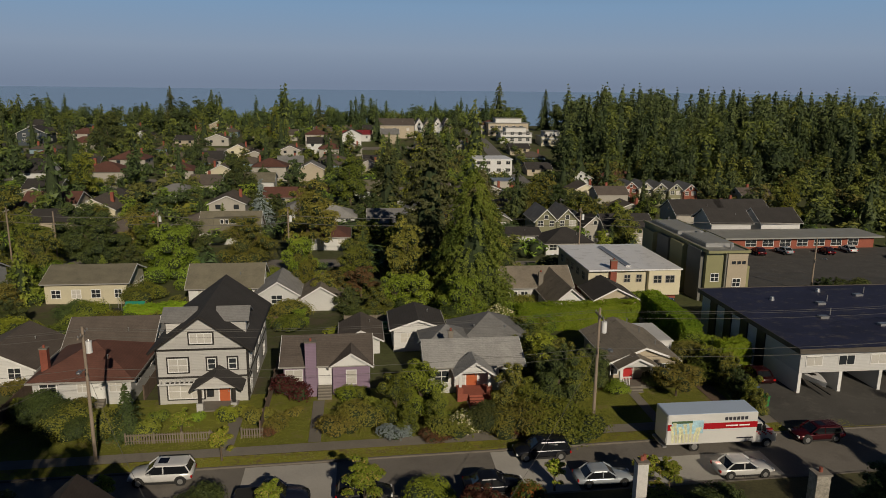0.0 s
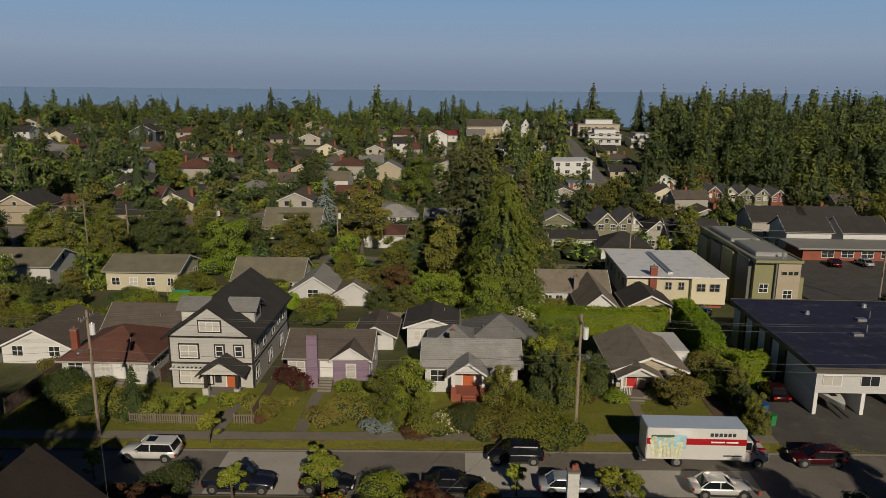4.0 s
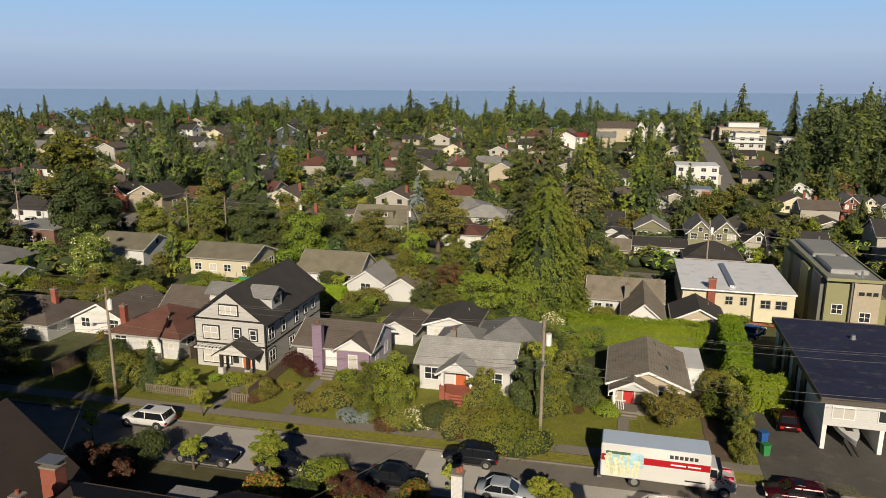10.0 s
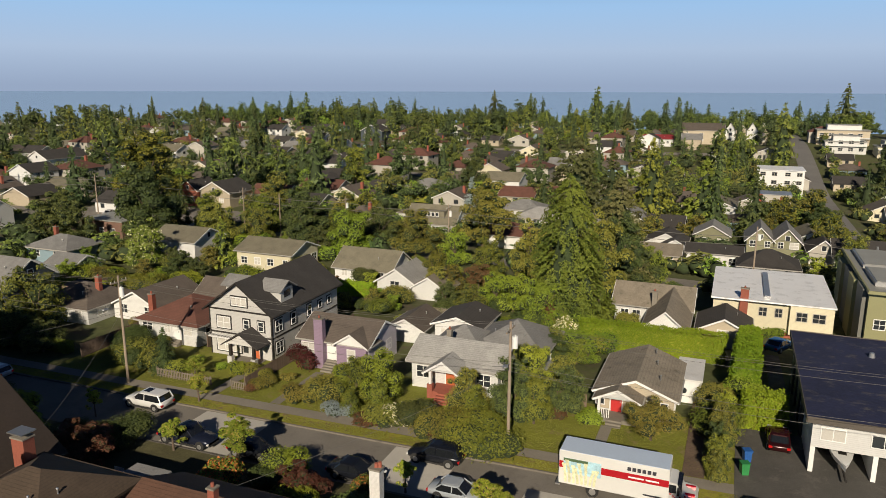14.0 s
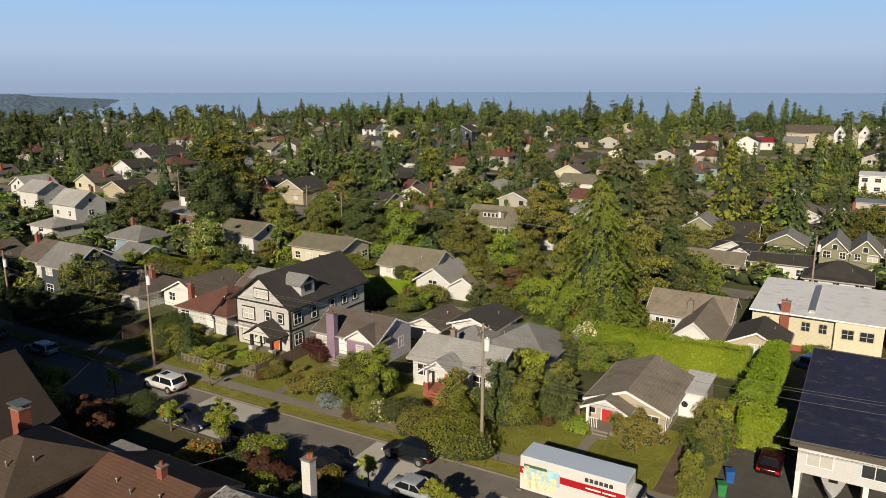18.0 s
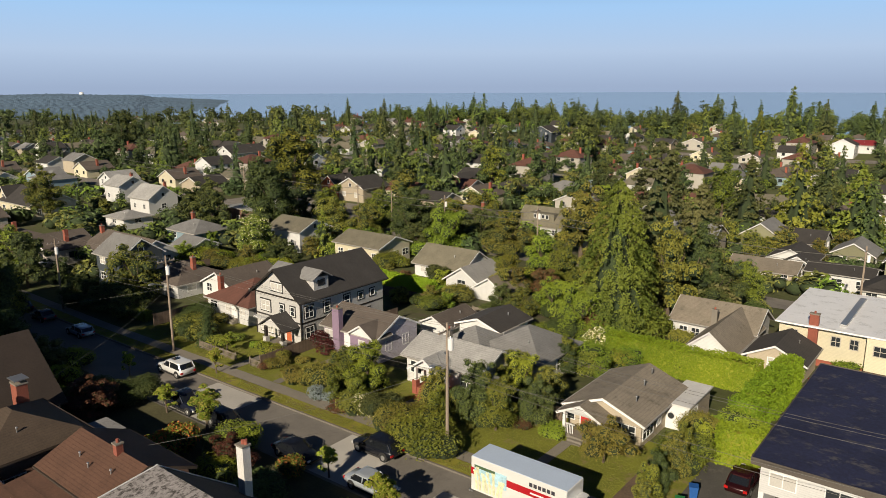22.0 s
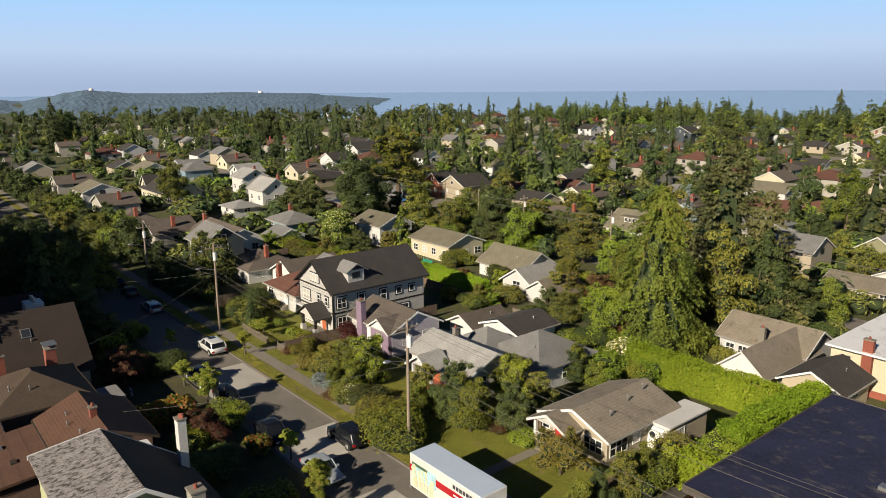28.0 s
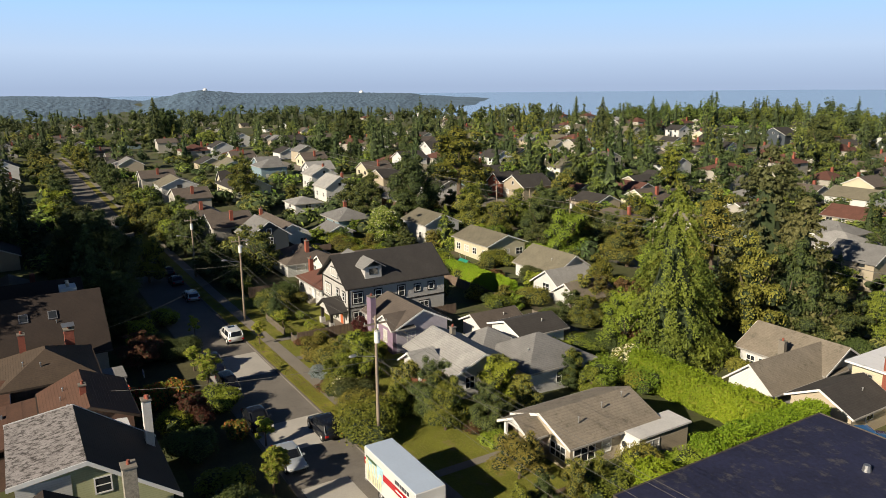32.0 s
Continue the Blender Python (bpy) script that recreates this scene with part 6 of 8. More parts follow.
for x, y, w, h, wall, label in ((82, 395, 11, 6.5, S_TAN, "long low tan building with flat roof"), (80, 366, 8, 4.6, S_WHITE, "white stacked building with balconies and flat roof"), (97, 358, 6, 4.0, S_CREAM, "pale stacked building with balconies and flat roof")):
    fb = place(thing("building", label, "building"), x, y, 0)
    part("wall", boxes((-w, w, -6, 6, -2, h)), wall, fb)
    part("upper_wall", boxes((-w * 0.6, w * 0.7, -3, 5, h, h + 2.4)), S_WHITE, fb)
    part("roof", boxes((-w - 0.4, w + 0.4, -6.4, 6.4, h, h + 0.25), (-w * 0.6 - 0.3, w * 0.7 + 0.3, -3.3, 5.3, h + 2.4, h + 2.6)), MEMBRANE, fb)
    part("balcony", boxes((-w, w, -7.2, -6, 2.8, 3.3)), S_WHITE, fb)
    for k in range(int(w / 2)):
        for z in (0.7, 3.8):
            add_window(fb, "f", -w + 2 + 4 * k, z, 1.8, 1.4, 2 * w, 12, WHITE)
house(20, 385, 0, 20, 12, 6.5, 9.5, "x", S_TAN, R_BROWN, "large brown-roofed house on the ridge", storeys=2, wins=3)

# ---- fences and yard things ----
def fence(x0, y0, x1, y1, h, label, board=0.16, gap=0.02, material=None):
    """Posts, two rails and single boards along a line."""
    L = math.hypot(x1 - x0, y1 - y0)
    f = thing("fence", label, "fence")
    f.matrix_basis = pose(x0, y0, ground_z((x0 + x1) / 2, (y0 + y1) / 2), 0, 0, math.degrees(math.atan2(y1 - y0, x1 - x0)))
    material = material or FENCEWOOD
    key = ("fence_board", h, board, material.name)
    if key not in WINDOW_MESH:
        me = bpy.data.meshes.new("board")
        bm = boxes((-board / 2, board / 2, -0.012, 0.012, 0.05, h))
        bm.to_mesh(me)
        bm.free()
        me.materials.append(material)
        WINDOW_MESH[key] = me
    n = int(L / (board + gap))
    for i in range(n):
        b = new("board", WINDOW_MESH[key])
        b.parent = f
        b.matrix_basis = pose((i + 0.5) * L / n, -0.04, 0)
    for i in range(int(L / 2.4) + 1):
        part("post", boxes((2.4 * i, 2.4 * i + 0.1, 0, 0.1, -0.3, h + 0.08)), material, f)
    for z in (h * 0.25, h * 0.8):
        part("rail", boxes((0, L, -0.025, 0.02, z, z + 0.09)), material, f)
    return f


fence(-20.5, 60.6, -13.0, 60.6, 1.0, "low weathered picket fence before the garden", 0.1, 0.12, mat("grey_wood", (0.19, 0.16, 0.125), 0.9))
fence(-10.6, 60.6, -8.6, 60.6, 1.0, "short low picket fence by the path", 0.1, 0.12, mat("grey_wood", (0.3, 0.26, 0.21)))
fence(-8.9, 60.8, -8.9, 84.0, 1.5, "brown board fence between two houses", 0.18)
fence(-33.2, 62.0, -33.2, 78.0, 1.7, "tall dark brown board fence", 0.18)
fence(-21.4, 70.0, -21.4, 84.0, 1.6, "dark brown side fence", 0.2)
fence(-2.0, 92.0, 9.0, 92.0, 1.7, "weathered grey board fence", 0.18, 0.02, mat("grey_wood", (0.3, 0.26, 0.21)))
fence(-30.0, 93.0, -10.0, 93.0, 1.6, "brown back-yard board fence", 0.18)
fence(22.0, 69.0, 25.0, 69.0, 1.4, "low red-stained garden fence", 0.14)
for x, y, c, w in ((4.2, 90.5, (0.02, 0.09, 0.3), "blue"), (3.3, 90.5, (0.03, 0.2, 0.06), "green"), (39.3, 63.3, (0.02, 0.09, 0.3), "blue"), (39.1, 61.0, (0.02, 0.16, 0.06), "green")):
    b = place(thing("wheelie_bin", w + " plastic wheelie bin with closed lid", "bin"), x, y, 20)
    bm = bmesh.new()
    prism(bm, [(-0.25, 0.05), (0.25, 0.05), (0.32, 1.0), (-0.32, 1.0)], 1, -0.3, 0.3)
    part("tub", bm, mat("bin_" + w, c, 0.4, bump=0), b)
    part("lid", boxes((-0.35, 0.35, -0.38, 0.34, 1.0, 1.07)), mat("bin_" + w, c), b)
ph = place(thing("playhouse", "small wooden playhouse with green roof", "playhouse"), -30.5, 99.5, 0)
gable_parts(ph, -1.1, 1.1, -1.0, 1.0, 0.0, 1.7, 2.4, "x", mat("pine_board", (0.42, 0.27, 0.15), 0.8, bands=0.15), mat("green_roof", (0.02, 0.25, 0.16), 0.6), FENCEWOOD, 0.2, ("wall", "roof", "bargeboard"), 0.06, False)
part("window", boxes((-0.35, 0.35, -1.03, -1.0, 0.8, 1.3)), PANE, ph)
tr = place(thing("trampoline", "round trampoline with dark net and poles", "trampoline"), -34.5, 100.0, 0)
bm = bmesh.new()
cyl(bm, (0, 0, 0.78), (0, 0, 0.82), 1.9, 1.9, 20)
part("mat", bm, RUBBER, tr)
for i in range(6):
    bm = bmesh.new()
    a = i * 1.047
    cyl(bm, (1.95 * math.cos(a), 1.95 * math.sin(a), 0), (1.95 * math.cos(a), 1.95 * math.sin(a), 2.5), 0.04, 0.04, 6)
    part("pole", bm, METAL, tr)
dk = place(thing("deck", "raised brown wooden deck with railing", "deck"), -54.0, 80.0, 0)
part("platform", boxes((-3, 3, -3, 3, 1.8, 2.0)), FENCEWOOD, dk)
for q in ((-3, 3, -3.05, -2.95, 2.0, 2.95), (2.95, 3.05, -3, 3, 2.0, 2.95)):
    part("railing", boxes(q), FENCEWOOD, dk)
for u in (-2.8, 2.8):
    part("post", boxes((u - 0.08, u + 0.08, -2.9, -2.74, -1, 1.8)), FENCEWOOD, dk)
bt = place(thing("boat", "white motor boat on a trailer in the carport", "boat"), 46.3, 64.9, 0, 0.55)
bm = bmesh.new()
secs = []
for k in range(7):
    u = k / 6
    y, w, kz = 2.6 - 5.2 * u, 0.95 * (1 - u ** 3), 0.25 + 0.5 * u ** 2
    secs.append([bm.verts.new(c) for c in ((-w - 0.02, y, 1.15 + 0.15 * u), (-w * 0.75, y, kz + 0.25), (0, y, kz), (w * 0.75, y, kz + 0.25), (w + 0.02, y, 1.15 + 0.15 * u))])
for a, b in zip(secs, secs[1:]):
    for i in range(4):
        bm.faces.new((a[i], a[i + 1], b[i + 1], b[i]))
    bm.faces.new((a[4], a[0], b[0], b[4]))
bmesh.ops.recalc_face_normals(bm, faces=bm.faces)
part("hull", bm, WHITE, bt)
part("hatch", boxes((-0.3, 0.3, -0.6, 0.0, 1.2, 1.27)), BLACKTRIM, bt)
part("trailer", boxes((-0.06, 0.06, -3.4, 2.4, 0.3, 0.4)), BLACKTRIM, bt)

# ---- great trees and hedges ----
plant("cedar", 16.3, 98.5, 20.5)
for kind, x, y, h, wide in (
    ("tall", -97, 141, 22, 1.25), ("fir", -102, 190, 18, 1.3), ("tall_dark", -103, 321, 22, 1.1), ("fir_b", -346, 405, 22, 1.0), ("fir", -236, 327, 26, 1.0),
    ("fir", -220, 350, 24, 1.1), ("fir_b", -90, 271, 11, 1.2), ("far_fir_w", -40, 372, 18, 1.1), ("far_fir", -20, 411, 21, 1.0), ("fir", -107, 444, 25, 1.1),
    ("fir", -84, 446, 23, 1.1), ("far_fir", 0, 412, 20, 1.0), ("far_fir_w", 36, 304, 13, 1.2), ("far_fir", 12, 254, 14, 1.3), ("pine", 12.5, 121, 24.5, 1.0), ("pine", 20.5, 117, 19, 0.9), ("tall_olive", 8, 112, 13, 0.8),
    ("fir", 147, 425, 26, 1.1), ("fir_b", 113, 431, 24, 1.1), ("far_fir", -285, 507, 14, 1.0), ("tall_olive", -126, 89, 15, 0.9), ("tall_dark", -261, 181, 23, 1.0),
    ("far_fir", -299, 265, 23, 1.1), ("far_fir", -460, 228, 21, 1.1), ("fir", -368, 109, 28, 1.1), ("tall_dark", -376, 118, 24, 0.9), ("far_fir", -90, 160, 13, 1.2),
    ("tall", -70, 196, 15, 0.9), ("tall_dark", -30, 190, 16, 0.9), ("far_fir_w", 30, 190, 18, 1.3), ("tall", -2, 200, 16, 1.0), ("far_fir", 8, 187, 19, 1.2)):
    plant(kind, x, y, h, wide)
hedge(20.5, 88.2, 37.0, 88.8, 2.0, 3.4, "leaf_hedge", "tall clipped yellow-green laurel hedge")
hedge(39.0, 76.5, 39.6, 91.0, 2.3, 3.6, "leaf_hedge", "tall clipped green boundary hedge", 2)
hedge(-31.0, 96.6, -13.0, 96.8, 1.6, 2.6, "leaf_hedge", "clipped green hedge behind the big house", 3)
hedge(38.8, 70.2, 42.4, 70.8, 1.8, 3.2, "leaf_hedge", "clipped green hedge across the drive", 4)
hedge(-75, 186, -40, 187, 1.5, 2.2, "leaf_hedge", "long bright green hedge in a distant yard", 5, dens=6)
hedge(-57, 140.5, -30, 140.5, 1.2, 1.6, "leaf_bright", "low green hedge along the next street", 6, dens=6)
hedge(-100, 62.5, -86, 62.5, 1.2, 1.6, "leaf_mid", "low green hedge along the pavement", 7)
hedge(-46, 62.8, -36, 62.8, 1.0, 1.3, "leaf_mid", "low hedge before the white bungalow", 8)

# unseen tall trees added to the south to throw shade over the street and the yards
for kind, x, y, h in (("tall_dark", -16, 13, 28), ("tall_dark", -22, 14, 28.5), ("tall_dark", -28, 13, 31), ("tall_dark", -34, 14, 31), ("tall_dark", -40, 13, 31), ("tall_dark", -31, 20, 24), ("tall", -40, 18, 25), ("tall_dark", -49, 21, 25), ("tall_dark", -58, 18, 25), ("tall_dark", -67, 20, 24), ("tall_olive", -76, 18, 24), ("tall_dark", -86, 20, 23), ("tall_dark", -97, 20, 22), ("tall_dark", -12, 12, 16), ("tall_dark", 39.2, 31, 14), ("tall_dark", 59.5, 34, 15), ("tall_olive", 67, 31, 14)):
    plant(kind, x, y, h, 0.85 if x < 30 else 0.7)

# ---- gardens, street trees and the trees behind the houses ----
plant("shrub_dark", -29.6, 66.2, 2.3, 1.3)
plant("shrub", -31.9, 68.1, 1.6, 1.2)
plant("shrub_dark", -26.7, 64.5, 2.6, 1.3)
plant("shrub_dark", -24.0, 62.5, 2.2, 1.3)
plant("shrub_b", -22.7, 62.9, 2.4, 1.1)
plant("fir_b", -20.6, 62.0, 5.2, 1.5)
plant("shrub", -19.0, 62.2, 1.63, 1.0)
plant("shrub", -18.6, 65.2, 1.09, 1.3)
plant("young", -15.9, 61.4, 3.0, 1.3)
plant("young", -11.6, 56.9, 3.4, 1.1)
plant("shrub_bright", -15.2, 64.7, 0.82, 1.2)
plant("shrub_bright", -12.3, 64.4, 1.63, 0.9)
plant("shrub", -11.0, 64.6, 1.29, 1.0)
plant("shrub_b", -9.3, 64.0, 1.5, 1.2)
plant("shrub_b", -7.5, 62.0, 1.22, 1.4)
plant("shrub_rust", -8.1, 61.0, 0.95, 1.3)
plant("shrub_b", -6.3, 64.8, 0.88, 1.2)
plant("shrub_red", -6.9, 68.6, 2.3, 1.05)
plant("shrub_bright", -1.4, 68.1, 1.4, 1.3)
plant("shrub", 0.1, 67.4, 1.3, 1.0)
plant("shrub_b", -1.9, 60.8, 1.9, 1.2)
plant("shrub_b", -0.3, 61.7, 2.3, 1.2)
plant("shrub", 0.9, 63.3, 1.8, 1.0)
plant("maple_b", 3.3, 62.4, 5.2, 0.82)
plant("bright", 5.7, 63.2, 6.4, 0.82)
plant("maple", 7.0, 60.2, 4.2, 0.8)
plant("maple", 4.2, 59.7, 3.0, 0.9)
plant("shrub_b", 8.1, 58.9, 1.9, 1.2)
plant("shrub_blue", 3.1, 58.9, 1.3, 1.5)
plant("shrub_white", 9.3, 59.3, 2.1, 1.0)
plant("shrub_rust", 6.5, 58.3, 0.9, 2.0)
plant("shrub_dark", 11.7, 59.4, 2.6, 1.1)
plant("shrub_b", 12.9, 58.9, 2.2, 1.2)
plant("shrub_red", 13.7, 58.0, 1.1, 1.2)
plant("olive", 14.5, 63.3, 5.0, 0.82)
plant("maple", 15.9, 61.9, 4.0, 0.99)
plant("shrub_b", 15.5, 58.2, 2.6, 1.2)
plant("shrub", 16.9, 57.8, 2.9, 1.2)
plant("shrub", 18.8, 57.6, 3.0, 1.2)
plant("shrub_dark", 20.2, 57.4, 1.6, 1.2)
plant("dark", 19.2, 64.0, 7.0, 0.79)
plant("maple", 21.1, 63.8, 6.0, 0.82)
plant("dark", 23.5, 66.8, 5.5, 0.73)
plant("bright", 19.3, 71.1, 5.6, 0.82)
plant("olive", 17.9, 72.1, 5.0, 0.92)
plant("shrub_rust", 22.8, 65.6, 1.0, 1.3)
plant("shrub_bright", 26.1, 65.5, 1.3, 1.3)
plant("shrub_dark", 30.2, 66.3, 1.6, 1.0)
plant("airy", 31.5, 64.2, 4.1, 1.05)
plant("olive", 37.2, 58.8, 3.0, 0.66)
plant("maple", 37.1, 60.0, 4.2, 0.62)
plant("dark", 36.9, 62.4, 4.0, 0.66)
plant("olive", 37.3, 64.8, 4.4, 0.6)
plant("maple", 37.0, 67.4, 4.2, 0.62)
plant("bright", 37.6, 70.0, 3.6, 0.62)
plant("shrub_b", 36.6, 72.6, 2.6, 0.9)
plant("young", -18.8, 50.7, 3.2, 0.9)
plant("shrub_dark", -12.0, 47.7, 2.6, 1.1)
plant("young", -6.7, 47.9, 3.4, 1.2)
plant("young", 0.2, 47.7, 4.8, 1.2)
plant("shrub_dark", -12.7, 45.3, 2.6, 1.2)
plant("shrub_bright", 5.2, 47.8, 2.2, 1.1)
plant("young", 21.8, 47.9, 3.6, 1.2)
plant("young", 14.9, 49.1, 3.0, 1.1)
plant("shrub_orange", 12.6, 47.4, 1.8, 1.0)
plant("shrub_bright", 8.9, 43.1, 2.6, 1.0)
plant("bright", -26.1, 45.2, 3.6, 0.9)
plant("shrub_bright", -26.4, 48.7, 2.4, 1.0)
plant("shrub_b", -35.0, 73.0, 1.6, 1.0)
plant("young", 23.2, 47.0, 3.6, 1.0)
plant("near_dark", -42.1, 44.2, 14.5, 0.95)
plant("near_dark", -49.5, 41.5, 15.0, 0.95)
plant("near_dark", -57.0, 43.0, 13.5, 0.95)
plant("maple", -51.8, 50.9, 9.0, 0.8)
plant("fir", -83.3, 31.6, 12.0, 1.1)
plant("olive", -93.0, 55.1, 8.0, 0.9)
plant("bright", -125.5, 42.6, 9.0, 1.0)
plant("olive", -82.8, 60.1, 8.5, 1.2)
plant("dark", -44.6, 62.0, 4.9, 1.5)
plant("dark", -39.5, 62.0, 4.4, 1.3)
plant("dark", -50.5, 61.0, 5.0, 1.5)
plant("dark", -49.8, 67.9, 4.6, 1.0)
plant("shrub_dark", -29.8, 66.1, 2.6, 1.2)
plant("shrub_b", -26.3, 63.2, 2.6, 1.2)
plant("shrub_b", -27.1, 67.3, 1.8, 1.2)
plant("flowering", -57.0, 97.0, 10.0, 0.92)
plant("dark", -51.0, 99.0, 4.6, 0.9)
plant("dark", -53.5, 99.5, 4.8, 0.8)
plant("shrub_bright", -41.2, 90.3, 3.0, 1.0)
plant("maple", -47.8, 78.7, 4.5, 1.0)
plant("bright", -61.0, 84.0, 5.0, 0.9)
plant("dark", -73.8, 83.9, 4.5, 1.0)
plant("bright", -70.7, 96.9, 3.6, 1.0)
plant("dark", -45.3, 95.8, 4.6, 1.0)
plant("dark", -48.3, 94.6, 4.6, 1.0)
plant("olive", -24.8, 99.5, 3.4, 1.0)
plant("rust", -21.3, 99.9, 3.0, 0.9)
plant("bright", -26.2, 98.2, 3.2, 1.0)
plant("olive", -11.0, 93.9, 3.2, 1.0)
plant("bright", -7.7, 93.7, 2.8, 1.0)
plant("olive", -14.4, 90.8, 3.0, 1.1)
plant("rust", 0.4, 107.4, 5.5, 1.0)
plant("olive", -3.4, 105.8, 5.0, 1.0)
plant("olive", -19.6, 128.0, 10.0, 1.1)
plant("bright", -30.6, 123.4, 10.5, 0.95)
plant("bright", -10.0, 124.1, 7.5, 0.9)
plant("maple", -0.5, 114.6, 8.5, 0.9)
plant("bright", 8.1, 100.9, 6.5, 1.0)
plant("bright", 14.3, 93.0, 8.0, 0.85)
plant("bright", 5.4, 101.3, 6.0, 1.0)
plant("maple", 12.1, 105.8, 9.0, 0.8)
plant("bright", 17.1, 97.2, 4.0, 1.0)
plant("shrub_white", 18.9, 89.0, 3.3, 0.9)
plant("shrub_rust", 14.6, 94.4, 3.5, 1.0)
plant("maple", 21.5, 81.1, 3.4, 1.0)
plant("olive", 21.9, 72.0, 4.0, 0.9)
plant("bright", 22.7, 81.6, 3.0, 1.0)
plant("dark", 19.3, 80.2, 4.0, 0.9)
plant("bright", 15.1, 82.3, 4.6, 0.9)
plant("maple", 19.0, 80.8, 4.6, 0.9)
plant("shrub_bright", 21.5, 89.3, 3.2, 1.2)
plant("shrub_bright", 20.3, 84.8, 3.0, 1.2)
plant("tall_olive", 19.2, 109.7, 16.0, 0.8)
plant("tall_dark", 20.5, 114.7, 15.0, 0.8)
plant("dark", 23.2, 117.4, 9.0, 1.0)
plant("olive", 21.4, 121.5, 9.0, 0.9)
plant("olive", 17.4, 124.0, 10.0, 1.0)
plant("maple", 9.0, 131.4, 11.0, 1.0)
plant("dark", 23.1, 125.2, 6.0, 1.0)
plant("maple", 24.6, 128.6, 7.0, 1.0)
plant("spruce_blue", -21.5, 165.0, 11.8, 1.2)
plant("shrub_bright", 39.4, 74.5, 2.4, 1.2)
plant("shrub", 37.2, 67.8, 2.6, 1.2)
plant("shrub_bright", 37.5, 74.3, 1.8, 1.3)
plant("shrub_bright", 47.5, 105.7, 1.6, 1.6)
plant("shrub_bright", 42.5, 103.9, 1.4, 1.6)
plant("shrub_bright", 48.2, 106.4, 1.8, 1.5)
plant("maple", -8.1, 110.2, 7.0, 0.8)
plant("olive", -5.0, 103.9, 5.0, 1.0)
plant("dark", -1.6, 98.6, 4.5, 1.0)
plant("fir_warm", -38.8, 112.5, 6.0, 1.3)
plant("rust", -12.4, 43.2, 4.2, 1.3)
plant("rust", -10.4, 42.6, 3.6, 1.1)
plant("dark", -24.0, 43.5, 6.5, 1.0)
plant("dark", -31.5, 42.5, 8.5, 1.0)
plant("fir", -37.0, 41.0, 13.0, 1.3)
plant("bright", -20.5, 44.5, 3.6, 1.2)
plant("shrub_dark", -16.0, 44.5, 2.4, 1.4)
for y in (40.4, 41.8, 43.2, 44.6):
    plant("shrub_orange", 1.2 + 0.1 * (y - 40), y, 2.5, 0.85)
plant("red", 8.3, 44.2, 3.9, 1.1)
plant("dark", -52.0, 40.0, 9.0, 1.1)
plant("dark", -60.0, 44.0, 8.0, 1.1)
plant("maple", -70.0, 42.0, 9.0, 1.1)
plant("olive", -84.0, 44.0, 8.0, 1.1)
plant("shrub_dark", 13.8, 43.4, 2.4, 1.3)
plant("shrub", 21.0, 44.6, 2.0, 1.5)
plant("shrub_dark", 26.0, 43.8, 2.2, 1.5)
plant("shrub_dark", 4.5, 46.0, 1.4, 1.4)
plant("dark", 37.0, 42.0, 5.0, 1.0)
plant("olive", 44.4, 46.0, 5.6, 0.8)
plant("dark", 74.5, 104.0, 4.2, 1.0)
plant("dark", 79.0, 106.5, 3.4, 1.1)
plant("shrub_dark", 83.0, 108.0, 2.4, 1.3)
for kind, x, y, h, wide in (("olive", -52, 122, 8.5, 1.0), ("dark", -44, 127, 10.5, 1.0), ("maple", -36.5, 130, 10, 1.0), ("dark", -49, 134, 12, 1.0), ("olive", -60, 120, 9, 1.0), ("maple", -66, 125, 11, 0.9), ("dark", -31, 135, 9, 1.0), ("olive", -71, 117, 7, 1.0), ("dark", -37.5, 121.5, 6.5, 1.0), ("maple", -57, 131, 10, 1.0), ("olive", -40, 137, 9, 1.0), ("dark", -65, 104, 5, 1.0)):
    plant(kind, x, y, h, wide)
for kind, x, y, h, wide in (("dark", -61.5, 90, 4.0, 1.1), ("shrub_dark", -64, 86.5, 2.4, 1.4), ("olive", -52, 91.5, 4.2, 1.0), ("shrub", -48.5, 88.5, 2.4, 1.5), ("maple", -60, 102, 5.0, 1.0), ("shrub_b", -54.5, 87.5, 2.2, 1.5), ("dark", -67.5, 100.5, 5.0, 1.0), ("shrub_bright", -44, 92.5, 2.4, 1.4), ("olive", -49, 104, 4.2, 1.0), ("shrub_dark", -39, 98.5, 2.6, 1.3), ("maple", -45.5, 86.5, 3.6, 1.0), ("shrub", -36.5, 89.5, 2.4, 1.4), ("olive", 2.5, 97.5, 4.5, 1.1), ("shrub_b", -9.5, 98.0, 2.4, 1.5), ("bright", -16.5, 103.5, 3.2, 1.1), ("shrub", 11.5, 89.5, 2.4, 1.4)):
    plant(kind, x, y, h, wide)


# ---- vehicles ----
def paint(name, base):
    return mat("paint_" + name, base, 0.25, metal=0.3, var=0.03, bump=0)


LIGHT_LENS = mat("lamp_lens", (0.7, 0.7, 0.68), 0.15, var=0.02, bump=0)
TAIL_LENS = mat("tail_lens", (0.4, 0.01, 0.01), 0.2, var=0.02, bump=0)


def wheels(v, L, w, r, xs):
    for x in xs:
        for s in (-1, 1):
            bm = bmesh.new()
            cyl(bm, (x, s * (w / 2 - 0.24), r), (x, s * (w / 2 + 0.01), r), r, r, 14)
            wh = part("wheel", bm, RUBBER, v)
            bm = bmesh.new()
            cyl(bm, (x, s * (w / 2), r), (x, s * (w / 2 + 0.03), r), r * 0.62, r * 0.55, 10)
            part("rim", bm, METAL, wh)


